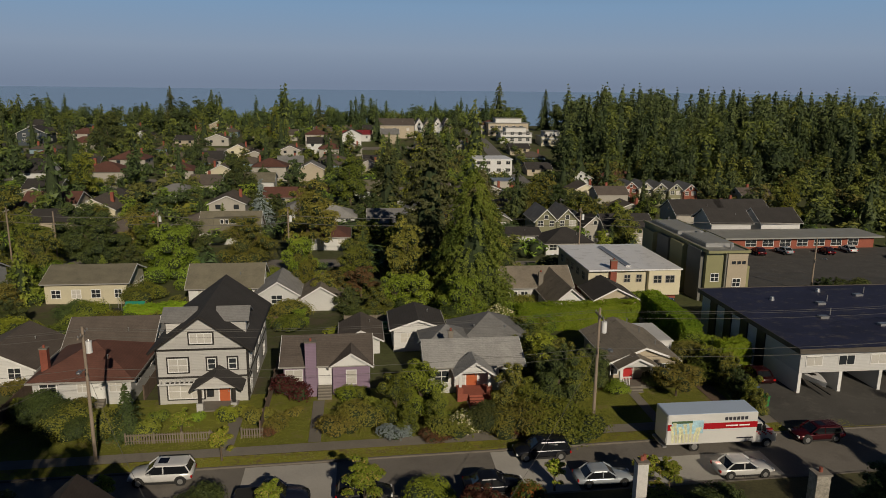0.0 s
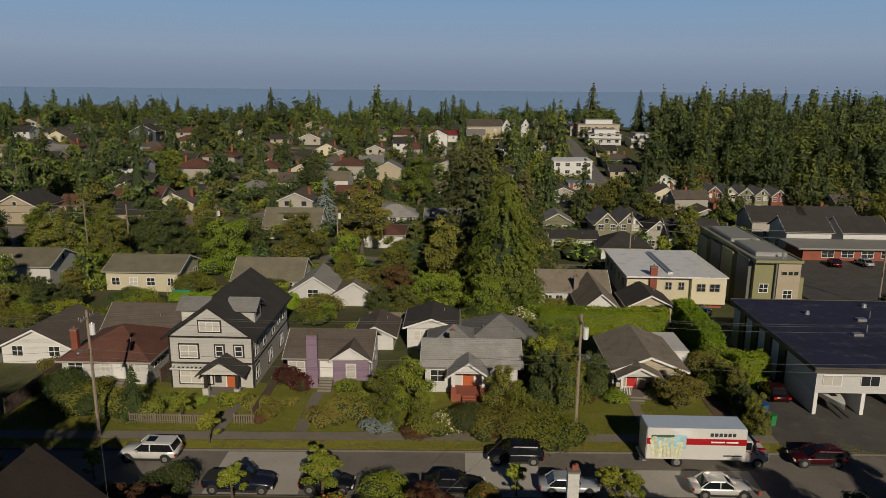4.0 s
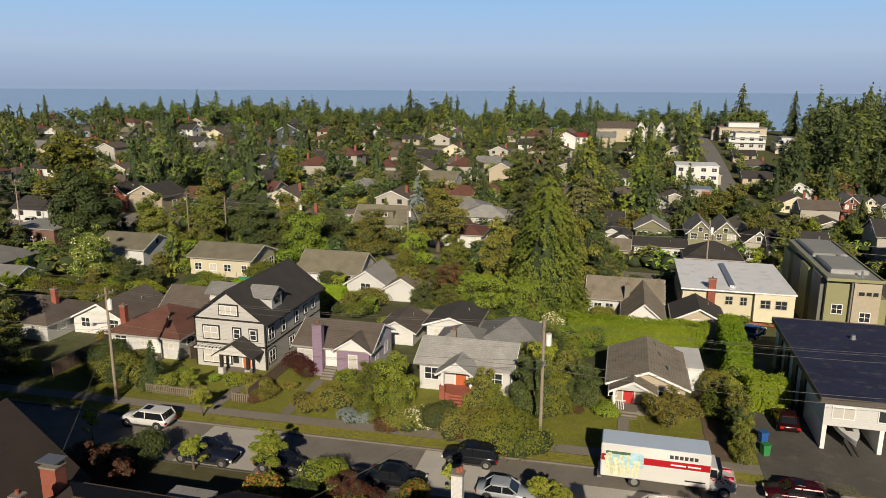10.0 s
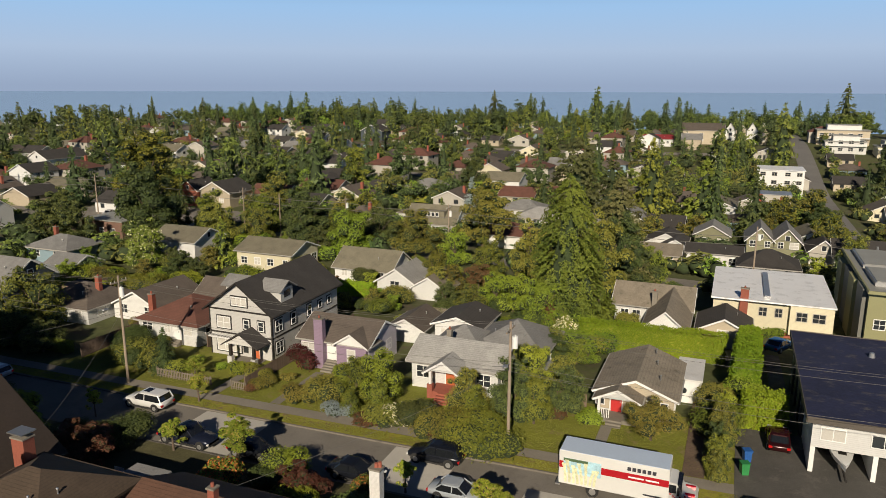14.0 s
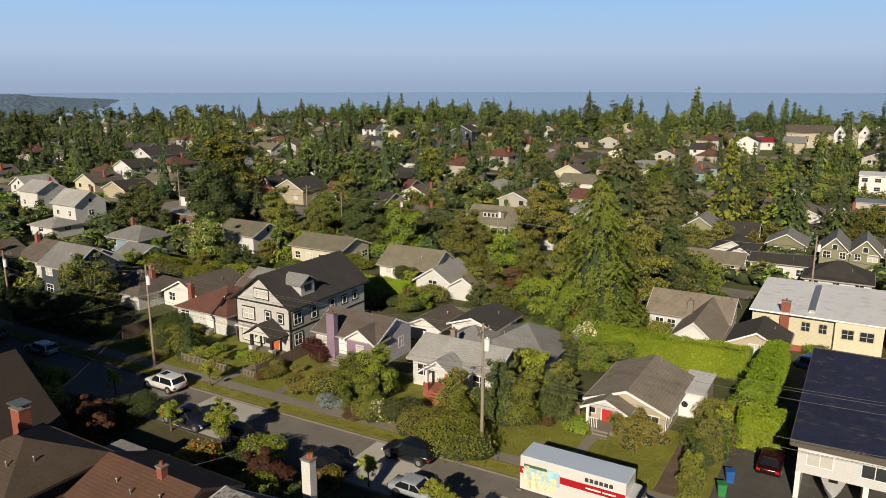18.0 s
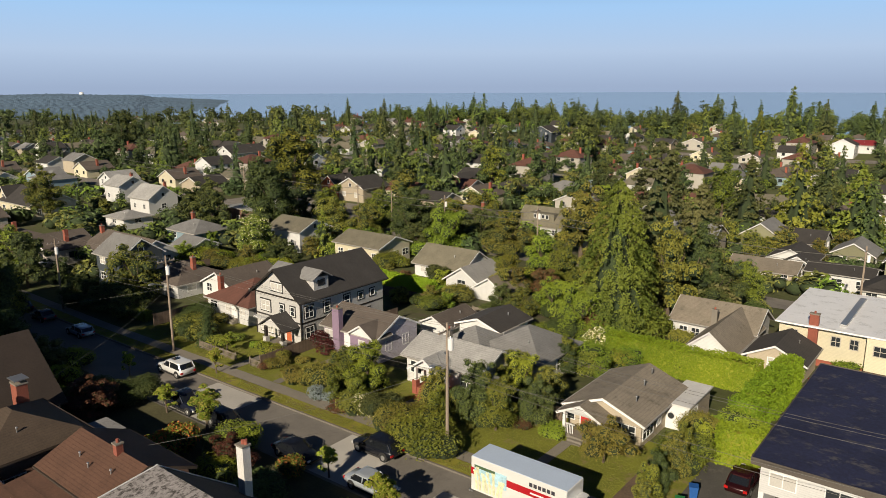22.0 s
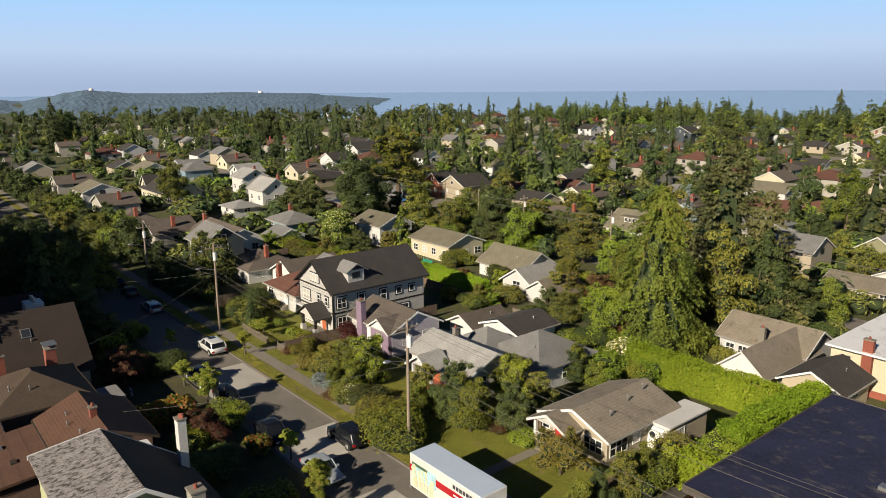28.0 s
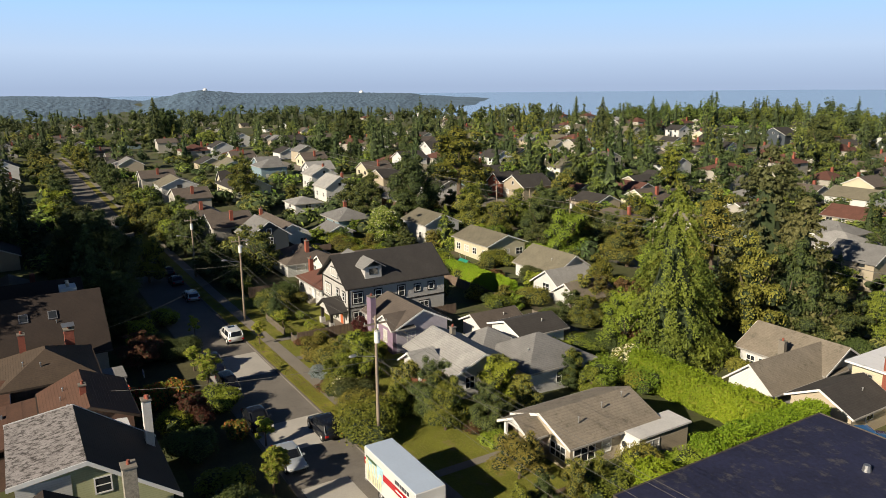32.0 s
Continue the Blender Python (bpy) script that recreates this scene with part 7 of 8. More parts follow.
def make_car(label, colour, L=4.7, W=1.85, H=1.5, kind="sedan", category="car"):
    """Nose toward +x. Body of lofted sections, glass cabin, roof panel, lamps, wheels."""
    v = thing("car" if kind != "pickup" else "pickup_truck", label, category)
    h, w = L / 2, W / 2
    belt = H * 0.6
    if kind == "sedan":
        cab = [(0.2, 0.0), (0.04, 1.0), (-0.24, 0.98), (-0.38, 0.0)]
    elif kind == "pickup":
        cab = [(0.2, 0.0), (0.09, 1.0), (-0.1, 1.0), (-0.13, 0.0)]
    else:
        cab = [(0.24, 0.0), (0.08, 1.0), (-0.40, 0.96), (-0.475, 0.0)]
    bm = bmesh.new()
    rings = []
    for u, k, zb, zs, zt in ((-1, 0.82, 0.30, 0.50, 0.57), (-0.95, 0.93, 0.24, 0.55, 0.61), (-0.6, 1, 0.2, 0.56, 0.62), (0, 1, 0.18, 0.555, 0.615), (0.36, 1, 0.18, 0.545, 0.605), (0.5, 0.99, 0.2, 0.53, 0.595), (0.82, 0.95, 0.22, 0.47, 0.545), (0.95, 0.86, 0.24, 0.42, 0.48), (1, 0.72, 0.28, 0.38, 0.42)):
        side = [(0.86, zb), (0.99, zb + 0.1), (1.0, zs - 0.08), (0.965, zs), (0.84, zt)]
        pts = [(-k * w * a, z * H) for a, z in side] + [(k * w * a, z * H) for a, z in side[::-1]]
        rings.append([bm.verts.new((h * u, y, z)) for y, z in pts])
    bm.faces.new(rings[0])
    bm.faces.new(rings[-1][::-1])
    for a, b in zip(rings, rings[1:]):
        for i in range(10):
            bm.faces.new((a[(i + 1) % 10], a[i], b[i], b[(i + 1) % 10]))
    bmesh.ops.recalc_face_normals(bm, faces=bm.faces)
    body = part("body", bm, colour, v)
    body.data.polygons.foreach_set("use_smooth", [True] * len(body.data.polygons))

    def outline(x0, x1, hw, z):
        c = 0.22
        return [(x1, -hw + c, z), (x1, hw - c, z), (x1 - c, hw, z), (x0 + c, hw, z), (x0, hw - c, z), (x0, -hw + c, z), (x0 + c, -hw, z), (x1 - c, -hw, z)]

    def loft(levels):
        bm = bmesh.new()
        rs = [[bm.verts.new(p) for p in lv] for lv in levels]
        for a, b in zip(rs, rs[1:]):
            for i in range(8):
                bm.faces.new((a[i], a[(i + 1) % 8], b[(i + 1) % 8], b[i]))
        bm.faces.new(rs[-1])
        bmesh.ops.recalc_face_normals(bm, faces=bm.faces)
        return bm

    x0, x1 = cab[2][0] * L, cab[1][0] * L
    part("glasshouse", loft([outline(cab[3][0] * L, cab[0][0] * L, w * 0.93, belt - 0.03), outline(x0 - 0.06, x1 + 0.04, w * 0.8, H - 0.07)]), CARGLASS, v)
    rp = part("roof_panel", loft([outline(x0 - 0.14, x1 + 0.1, w * 0.84, H - 0.13), outline(x0 - 0.08, x1 + 0.04, w * 0.8, H - 0.05), outline(x0 + 0.2, x1 - 0.25, w * 0.6, H)]), colour, v)
    bm = bmesh.new()
    for s in (-1, 1):
        for a, b in ((cab[0], cab[1]), (cab[3], cab[2]), ((-0.06, 0), (-0.06, 1))):
            cyl(bm, (a[0] * L, s * (w - 0.1), belt), (b[0] * L, s * (w * 0.81), H - 0.07), 0.055, 0.05, 5)
            part("pillar", bm, colour, v)
            bm = bmesh.new()
    bm.free()
    if kind == "suv":
        part("sunroof", boxes((-0.12 * L, 0.03 * L, -0.42, 0.42, H, H + 0.012)), CARGLASS, rp)
    if kind == "pickup":
        part("bed", boxes((-h + 0.15, -0.14 * L, -w + 0.18, w - 0.18, belt - 0.02, belt + 0.06)), RUBBER, v)
    for s in (-1, 1):
        part("headlight", boxes((h - 0.14, h - 0.01, s * (w - 0.42), s * (w - 0.1), 0.55, 0.7)), LIGHT_LENS, v)
        part("taillight", boxes((-h - 0.01, -h + 0.1, s * (w - 0.35), s * (w - 0.06), 0.62, 0.82)), TAIL_LENS, v)
        part("mirror", boxes((0.14 * L, 0.18 * L, s * w, s * (w + 0.15), belt, belt + 0.14)), colour, v)
    r = 0.34 if kind == "sedan" else 0.38
    for x in (h - 0.85, -h + 0.9):
        for s in (-1, 1):
            bm = bmesh.new()
            cyl(bm, (x, s * (w - 0.2), r + 0.03), (x, s * (w + 0.004), r + 0.03), r + 0.08, r + 0.07, 16)
            part("wheel_arch", bm, RUBBER, v)
    for s in (-1, 1):
        part("sill", boxes((-h + 1.3, h - 1.3, s * (w - 0.1), s * (w + 0.006), 0.22, 0.36)), RUBBER, v)
        for x in (-0.06 * L, 0.17 * L):
            part("door_handle", boxes((x - 0.28, x - 0.1, s * w, s * (w + 0.03), belt - 0.16, belt - 0.11)), colour, v)
    part("bumper", boxes((h - 0.06, h + 0.03, -w + 0.35, w - 0.35, 0.34, 0.5)), RUBBER, v)
    wheels(v, L, W + 0.03, r, (h - 0.85, -h + 0.9))
    return v


def park(v, x, y, heading, z=None):
    v.matrix_basis = pose(x, y, (ground_z(x, 50) - 0.12) if z is None else z, 0, 0, heading)
    return v


P_WHITE, P_BLACK, P_SILVER = paint("white", (0.75, 0.75, 0.74)), paint("black", (0.012, 0.014, 0.02)), paint("silver", (0.42, 0.46, 0.5))
P_RED, P_NAVY, P_BLUE, P_GREY = paint("red", (0.055, 0.006, 0.01)), paint("navy", (0.015, 0.02, 0.04)), paint("blue", (0.05, 0.16, 0.35)), paint("grey", (0.12, 0.13, 0.14))
park(make_car("white sport utility vehicle parked at the kerb", P_WHITE, 4.95, 1.98, 1.75, "suv"), -15.8, 54.5, 180)
park(make_car("dark green sport utility vehicle parked at the kerb", P_BLACK, 4.7, 1.9, 1.7, "suv"), 15.2, 54.5, 180)
park(make_car("white sedan parked facing along the street", P_WHITE, 4.65, 1.8, 1.45), 30.6, 49.7, 0)
park(make_car("dark red hatchback parked at the kerb", P_RED, 4.4, 1.8, 1.5, "suv"), 40.1, 54.4, 180)
park(make_car("silver-blue sedan with sunroof parked at the kerb", P_SILVER, 4.6, 1.8, 1.45), 19.0, 49.8, 0)
park(make_car("black sedan parked under a red-leaved tree", P_BLACK, 4.7, 1.85, 1.45), 10.2, 49.8, 0)
park(make_car("dark navy pickup truck parked in the shade", P_NAVY, 5.6, 1.95, 1.8, "pickup"), -6.7, 49.8, 0)
park(make_car("dark hatchback half hidden by a street tree", P_BLACK, 4.3, 1.75, 1.5, "suv"), 0.2, 49.8, 0)
park(make_car("pale blue station wagon parked down the street", paint("pale", (0.45, 0.52, 0.6)), 4.7, 1.8, 1.5, "suv"), -38.2, 54.5, 180)
for x, c in ((-49, P_GREY), (-56, P_NAVY), (-62.5, P_RED), (-69, P_SILVER), (-78, P_BLACK)):
    park(make_car("parked car in the shade down the street", c, 4.5, 1.8, 1.5, "sedan"), x, 54.5, 180)
park(make_car("dark red car parked on the side drive", paint("maroon", (0.035, 0.007, 0.008)), 4.4, 1.8, 1.45), 41.8, 67.2, 90, 0.4)
park(make_car("blue car parked behind the hedge", P_BLUE, 4.4, 1.8, 1.45), 43.0, 93.0, 60)

# moving truck
trk = thing("moving_truck", "white box moving truck with red stripe", "truck")
TW = paint("truck_white", (0.78, 0.78, 0.76))
TRED = paint("truck_red", (0.55, 0.02, 0.03))
TOP = mat("truck_roof", (0.42, 0.5, 0.62), 0.35, var=0.06, scale=0.5)
bx = part("box", box(bmesh.new(), 0.0, 8.1, -1.22, 1.22, 0.75, 3.5, 0.05), TW, trk)
part("box_roof", boxes((0.05, 8.05, -1.17, 1.17, 3.5, 3.53)), TOP, bx)
part("stripe", boxes((0.02, 8.08, -1.235, -1.222, 2.1, 2.65), (0.02, 8.08, 1.222, 1.235, 2.1, 2.65)), TRED, bx)
part("picture_panel", boxes((0.35, 3.2, -1.25, -1.237, 1.75, 2.95)), mat("picture_sky", (0.4, 0.62, 0.72), 0.4, var=0.3, scale=1.5), bx)
rng = random.Random(4)
for i in range(8):
    bm = bmesh.new()
    x, lean = 0.55 + 0.31 * i, rng.uniform(-0.3, 0.3)
    top = 2.35 + 0.3 * math.sin(i * 1.7)
    for k in range(4):
        u0, u1 = k / 4, (k + 1) / 4
        cyl(bm, (x + lean * u0 * u0, -1.253, 0.95 + (top - 0.95) * u0), (x + lean * u1 * u1, -1.253, 0.95 + (top - 0.95) * u1), 0.09, 0.1 + 0.03 * u1, 6)
    cyl(bm, (x + lean, -1.253, top), (x + lean, -1.253, top + 0.16), 0.2, 0.17, 6)
    bmesh.ops.scale(bm, vec=(1, 0.06, 1), space=Matrix.Translation((0, 1.253, 0)), verts=bm.verts)
    part("picture_column", bm, mat("picture_column", (0.62, 0.62, 0.4), 0.5, var=0.35, scale=4), bx)
part("picture_band", boxes((0.35, 2.2, -1.258, -1.25, 2.72, 2.95)), mat("picture_dark", (0.07, 0.12, 0.06), 0.5), bx)
font_dark = mat("letter_dark", (0.03, 0.03, 0.04), 0.5, bump=0)
part("lettering_bar", boxes(*[(5.1 + 0.36 * i, 5.37 + 0.36 * i, -1.236, -1.224, 2.85, 3.15) for i in range(6)]), font_dark, bx)
part("lettering_bar", boxes((5.2, 6.3, -1.246, -1.236, 2.3, 2.42), (6.45, 7.4, -1.246, -1.236, 2.3, 2.42)), WHITE, bx)
part("lettering_bar", boxes((6.3, 7.8, -1.232, -1.222, 1.1, 1.22)), font_dark, bx)
part("rear_door", boxes((-0.03, 0.0, -1.1, 1.1, 0.9, 3.35)), TW, bx)
part("rear_bumper", boxes((-0.25, 0.1, -1.15, 1.15, 0.5, 0.65)), METAL, trk)
part("chassis", boxes((0.3, 9.0, -0.5, 0.5, 0.5, 0.76)), BLACKTRIM, trk)
bm = bmesh.new()
prism(bm, [(7.9, 0.55), (10.05, 0.55), (10.1, 1.25), (9.95, 1.45), (9.05, 1.6), (8.6, 2.45), (7.9, 2.5)], 1, -1.05, 1.05)
cb = part("cab", bm, TW, trk)
part("windscreen", boxes((8.62, 8.98, -0.95, 0.95, 1.68, 2.35)), CARGLASS, cb)
part("side_window", boxes((8.05, 8.6, -1.07, 1.07, 1.65, 2.3)), CARGLASS, cb)
for i in range(9):
    part("check", boxes((8.15 + 0.17 * i, 8.3 + 0.17 * i, -1.07, -1.056, 1.5 - 0.13 * (i % 3), 1.61 - 0.13 * (i % 3))), TRED, cb)
part("hood_stripe", boxes((9.2, 9.9, -0.75, -0.5, 1.5, 1.59), (9.2, 9.9, 0.5, 0.75, 1.5, 1.59)), TRED, cb)
part("grille", boxes((10.06, 10.12, -0.7, 0.7, 0.75, 1.2)), BLACKTRIM, cb)
for s in (-1, 1):
    part("headlight", boxes((10.02, 10.11, s * 0.72, s * 1.0, 0.95, 1.2)), LIGHT_LENS, cb)
    part("mirror", boxes((8.7, 8.85, s * 1.08, s * 1.35, 1.7, 2.2)), BLACKTRIM, cb)
wheels(trk, 10, 2.3, 0.46, (2.6, 9.2))
park(trk, 25.8, 54.75, 0)

# ---- poles and wires ----
def pole(x, y, h, arm=True, lamp=0, label="wooden utility pole with transformer and wires", drum=True, z=None):
    p = place(thing("utility_pole", label, "utility pole"), x, y, 0, z)
    bm = bmesh.new()
    cyl(bm, (0, 0, -0.5), (0, 0, h), 0.16, 0.11, 9)
    part("mast", bm, POLEWOOD, p)
    if arm:
        part("crossarm", boxes((-0.06, 0.06, -1.1, 1.1, h - 0.75, h - 0.62)), POLEWOOD, p)
        for s in (-1.0, -0.5, 0.5, 1.0):
            bm = bmesh.new()
            cyl(bm, (0, s, h - 0.62), (0, s, h - 0.42), 0.05, 0.03, 6)
            part("insulator", bm, METAL, p)
    if drum:
        bm = bmesh.new()
        cyl(bm, (0.42, -0.1, h - 2.2), (0.42, -0.1, h - 1.2), 0.24, 0.24, 12)
        d = part("transformer", bm, WHITE, p)
        bm = bmesh.new()
        cyl(bm, (0.42, -0.1, h - 1.2), (0.42, -0.1, h - 1.05), 0.1, 0.05, 8)
        part("bushing", bm, METAL, d)
    if lamp:
        bm = bmesh.new()
        cyl(bm, (0, 0, h - 3.6), (0.3 * lamp, -2.2, h - 3.0), 0.04, 0.03, 6)
        a = part("lamp_arm", bm, METAL, p)
        bm = bmesh.new()
        bmesh.ops.create_uvsphere(bm, u_segments=10, v_segments=6, radius=0.3, matrix=Matrix.Translation((0.3 * lamp, -2.3, h - 3.0)) @ Matrix.Diagonal((0.7, 1.2, 0.45, 1)))
        part("lamp_head", bm, METAL, a)
    return p


def cable(p, q, sag=0.5, r=0.018, label="thin black sagging overhead cable"):
    cu = bpy.data.curves.new("cable", "CURVE")
    cu.dimensions, cu.bevel_depth, cu.bevel_resolution = "3D", r, 0
    s = cu.splines.new("POLY")
    n = 14
    s.points.add(n)
    for i in range(n + 1):
        k = i / n
        s.points[i].co = (*(Vector(p).lerp(Vector(q), k) - Vector((0, 0, 4 * sag * k * (1 - k)))), 1)
    cu.materials.append(WIRE)
    return tagged(new("cable", cu), label, "cable")


POLES = [(-51.2, 58.2), (-22.1, 58.1), (20.6, 57.3), (62, 57.5)]
for i, (x, y) in enumerate(POLES):
    pole(x, y, 11.9 if i else 10.5, True, 1 if i < 3 else 0)
for (a, b), (c, d) in zip(POLES, POLES[1:]):
    za, zb = ground_z(a, b), ground_z(c, d)
    for s in (-1.0, 0.5, 1.0):
        cable((a, b + s, za + 11.4), (c, d + s, zb + 11.4), 0.7, 0.012)
    for hh in (8.3, 7.6):
        cable((a, b, za + hh), (c, d, zb + hh), 0.8, 0.016)
for (x, y), (tx, ty, tz) in (((-22.1, 58.1), (-12, 40, 4.5)), ((20.6, 57.3), (8, 38, 5)), ((20.6, 57.3), (10, 69, 3.6)), ((-22.1, 58.1), (-40, 40, 5)), ((20.6, 57.3), (29, 67.5, 3.5))):
    cable((x, y, ground_z(x, y) + 8.0), (tx, ty, tz), 0.5, 0.015)
for x, y, h in ((-58, 126, 11), (-34, 126.5, 11), (-12, 126, 11), (40.5, 126.0, 11.5), (-100, 127, 11)):
    pole(x, y, h, True, 0, "wooden utility pole beside the next street", x > -40)
for x, y in ((74.8, 107.6), (88.0, 186.1), (-52.8, 131.3)):
    pole(x, y, 9.5, False, 1, "tall pole with a cobra-head street lamp", False)
for y, h in ((126, 8.6), (126, 9.9)):
    xs = (-160, -100, -58, -34, -12, 14, 40.5, 80)
    for a, b in zip(xs, xs[1:]):
        cable((a, y, ground_z(a, y) + h), (b, y, ground_z(b, y) + h), 0.5, 0.045)

# ---- the rest of the neighbourhood ----
R = random.Random(11)
FAR = []
FAR_ROOFS = [R_DARK, R_BROWN, R_GREY, R_RED, R_OLIVE, R_BROWN, R_DARK, R_BROWN]
for i in range(14):
    W, D = R.uniform(8, 11.5), R.uniform(8, 10)
    two = i % 3 == 0
    e = R.uniform(4.6, 5.3) if two else R.uniform(2.5, 3.0)
    FAR.append((W, D, e, e + R.uniform(1.8, 2.8), "xy"[i % 2], (S_WHITE, S_GREY, S_TAN, S_GREY, S_WHITE, S_BLUE, S_TAN, S_CREAM)[i % 8], FAR_ROOFS[(i * 3) % 8], i % 4 == 1, 2 if two else 1))
FAR_PROTO = {}


def far_house(i, x, y, rot):
    W, D, e, r, ax, wall, roof, hip, st = FAR[i]
    m = pose(x, y, ground_z(x, y), 0, 0, rot)
    if i not in FAR_PROTO:
        h = thing("house", "distant %s house with %s roof" % ("two-storey" if st > 1 else "single-storey", "hip" if hip else "gable"), "house", "distant houses")
        if hip:
            hip_parts(h, -W / 2, W / 2, -D / 2, D / 2, -1.5, e, r, wall, roof, WHITE, 0.5, False)
        else:
            gable_parts(h, -W / 2, W / 2, -D / 2, D / 2, -1.5, e, r, ax, wall, roof, WHITE, gutter=False)
        for s in range(st):
            for u in (-W / 4, W / 4):
                part("window", boxes((u - 0.6, u + 0.6, -D / 2 - 0.04, -D / 2, 1.2 + 2.6 * s, 2.3 + 2.6 * s)), PANE, h)
            part("window", boxes((W / 2, W / 2 + 0.04, -0.7, 0.7, 1.2 + 2.6 * s, 2.3 + 2.6 * s)), PANE, h)
        if i % 2:
            part("chimney", boxes((W * 0.3 - 0.35, W * 0.3 + 0.35, -0.3, 0.4, e, r + 0.9)), BRICK, h)
        h.matrix_basis = m
        FAR_PROTO[i] = h
        return h
    return copy_thing(FAR_PROTO[i], m)


def in_view(x, y):
    """Within the stretch of land that the walk ever shows."""
    a = math.degrees(math.atan2(-(x - 45), y - 5))
    return -38 < a < 95


TAKEN = [(o.matrix_basis.translation.x, o.matrix_basis.translation.y) for o in scene.objects if o.parent is None and o.name.split(".")[0] in ("house", "garage", "building", "apartment_building", "shop_building", "house_extension")]


def clear(x, y, d):
    if (abs(x - 63.5) < 7 and y > 120) or any(abs(y - r) < 5.5 for r in (131.5, 241.5, 348.5)):
        return False
    return all((x - a) ** 2 + (y - b) ** 2 > d * d for a, b in TAKEN)


TREES = ["far_fir", "far_leaf", "far_leaf_b", "far_fir_b", "far_leaf_c", "far_leaf", "far_fir_w", "far_leaf_d"]
TALL = ["far_fir", "tall", "far_fir_b", "tall_dark", "far_fir_w", "tall_olive", "far_fir"]
WOOD = ["wood_leaf", "wood_dark", "wood_dark", "wood_leaf_c", "wood_dark", "wood_leaf", "wood_fir", "wood_leaf_b", "wood_dark"]
WOOD_TALL = ["wood_fir", "wood_tall", "wood_spire", "wood_fir", "wood_tall_b", "wood_fir_b", "wood_spire"]
stands = {}


def tree_at(x, y, h, wide=1.0, kinds=None):
    """Near trees are things of their own; those far off join their stand."""
    if -195 < x < -95 and 62 < y < 128:
        h = min(h, 4.8)
    if -37 < x < -13 and 130 < y < 155:
        h = min(h, 3.2)
    if (22 < x < 62 and 195 < y < 268) or (54 < x < 74 and y > 140):
        h = min(h, 5.5 + 1.5 * R.random())
    if 20 < x < 52 and 128 < y < 176:
        h = min(h, 5.0)
    if x < -55 and y < 240 and R.random() < 0.7:
        kinds = ("far_fir", "tall_dark", "far_fir_b") if h > 11.5 else ("far_leaf_b", "far_leaf_b", "far_fir", "far_leaf_c")
    if math.hypot(x - 45, y - 10) < 190:
        plant(R.choice(kinds or (TALL if h > 11.5 else TREES)), x, y, h, wide, group="neighbourhood trees")
    else:
        key = (int((x + 4000) // 160), int((y + 400) // 110))
        dark = ("wood_fir", "wood_spire", "wood_tall") if h > 11.5 else ("wood_dark", "wood_dark", "wood_fir", "wood_leaf")
        stands.setdefault(key, []).append((R.choice(dark if kinds else (WOOD_TALL if h > 11.5 else WOOD)), x, y, h, wide))


for y0 in (30, 72, 104, 118, 142, 160, 176, 192, 206, 222, 256, 272, 288, 304, 320, 336, 362, 378, 394, 410):
    x = -330.0 + R.uniform(0, 10)
    while x < 72:
        yy = y0 + R.uniform(-3, 3)
        skip = (x > -36 and y0 < 125) or (y0 == 30 and x > -38) or (-78 < x < -24 and 108 < yy < 147) or not in_view(x, yy)
        if not skip:
            if clear(x, yy, 12.5) and R.random() < 0.6:
                far_house(R.randrange(14), x, yy, R.choice((0, 0, 90, 180)))
                TAKEN.append((x, yy))
            for k in range(R.choice((2, 2, 3, 3)) if 140 < yy < 235 else R.choice((1, 1, 2, 2))):
                tx, ty = x + R.uniform(-9, 9), yy + R.uniform(-9, 9)
                if in_view(tx, ty) and clear(tx, ty, 6.5) and not 45 < ty < 62:
                    grow = max(0.0, noise.noise(Vector((tx / 38, ty / 38, 4))))
                    tree_at(tx, ty, R.choice((4, 5, 6, 7, 8, 9, 11, 14, 16) if yy < 220 else (4.5, 5, 6, 7, 8, 10, 13, 16, 19)) * (1 + 0.9 * grow))
            if yy > 140:
                for k in range(3):
                    tx, ty = x + R.uniform(-8, 8), yy - R.uniform(6.5, 9)
                    if in_view(tx, ty) and clear(tx, ty, 5.5):
                        tree_at(tx, ty, R.uniform(3.5, 7.0))
        x += R.uniform(14, 19)
for i in range(600):
    x, yy = R.uniform(70, 330), R.uniform(235, 490)
    if yy < 245 or x < 0.265 * yy + 4 or (yy < 225 and x < 112) or (yy < 245 and x < 96) or math.degrees(math.atan2(x - 10, yy)) > 42 or (x < 110 and 355 < yy < 385):
        continue
    stands.setdefault(("wood", int(yy // 110)), []).append((R.choice(("wood_fir", "wood_spire", "wood_tall", "wood_spire", "wood_fir", "wood_tall", "wood_tall_b")), x, yy, R.choice((12, 14, 16, 17, 18, 19, 20, 21, 22, 24, 27)), 1.05))
# the edge of the wood: lower trees before the tall ones
for i in range(240):
    x, yy = R.uniform(100, 290), R.uniform(168, 262)
    if yy < 240 and x < 118 or x < 0.265 * yy + 14 or math.degrees(math.atan2(x - 10, yy)) > 46:
        continue
    h = R.choice((7, 8, 9, 10, 12, 14, 16))
    stands.setdefault(("wood_edge", int(yy // 50)), []).append((R.choice(("wood_fir", "wood_tall_b", "wood_fir_b", "wood_tall", "wood_spire") if h > 10 else ("wood_leaf", "wood_dark", "wood_leaf_c", "wood_leaf")), x, yy, h, 1.1))
for i in range(60):
    x = R.uniform(82, 200)
    stands.setdefault(("wood_edge", 9), []).append((R.choice(("wood_leaf", "wood_tall_b", "wood_fir_b", "wood_leaf_c", "wood_dark")), x, 262 + R.uniform(-4, 14), R.choice((8, 10, 12)), 1.1))
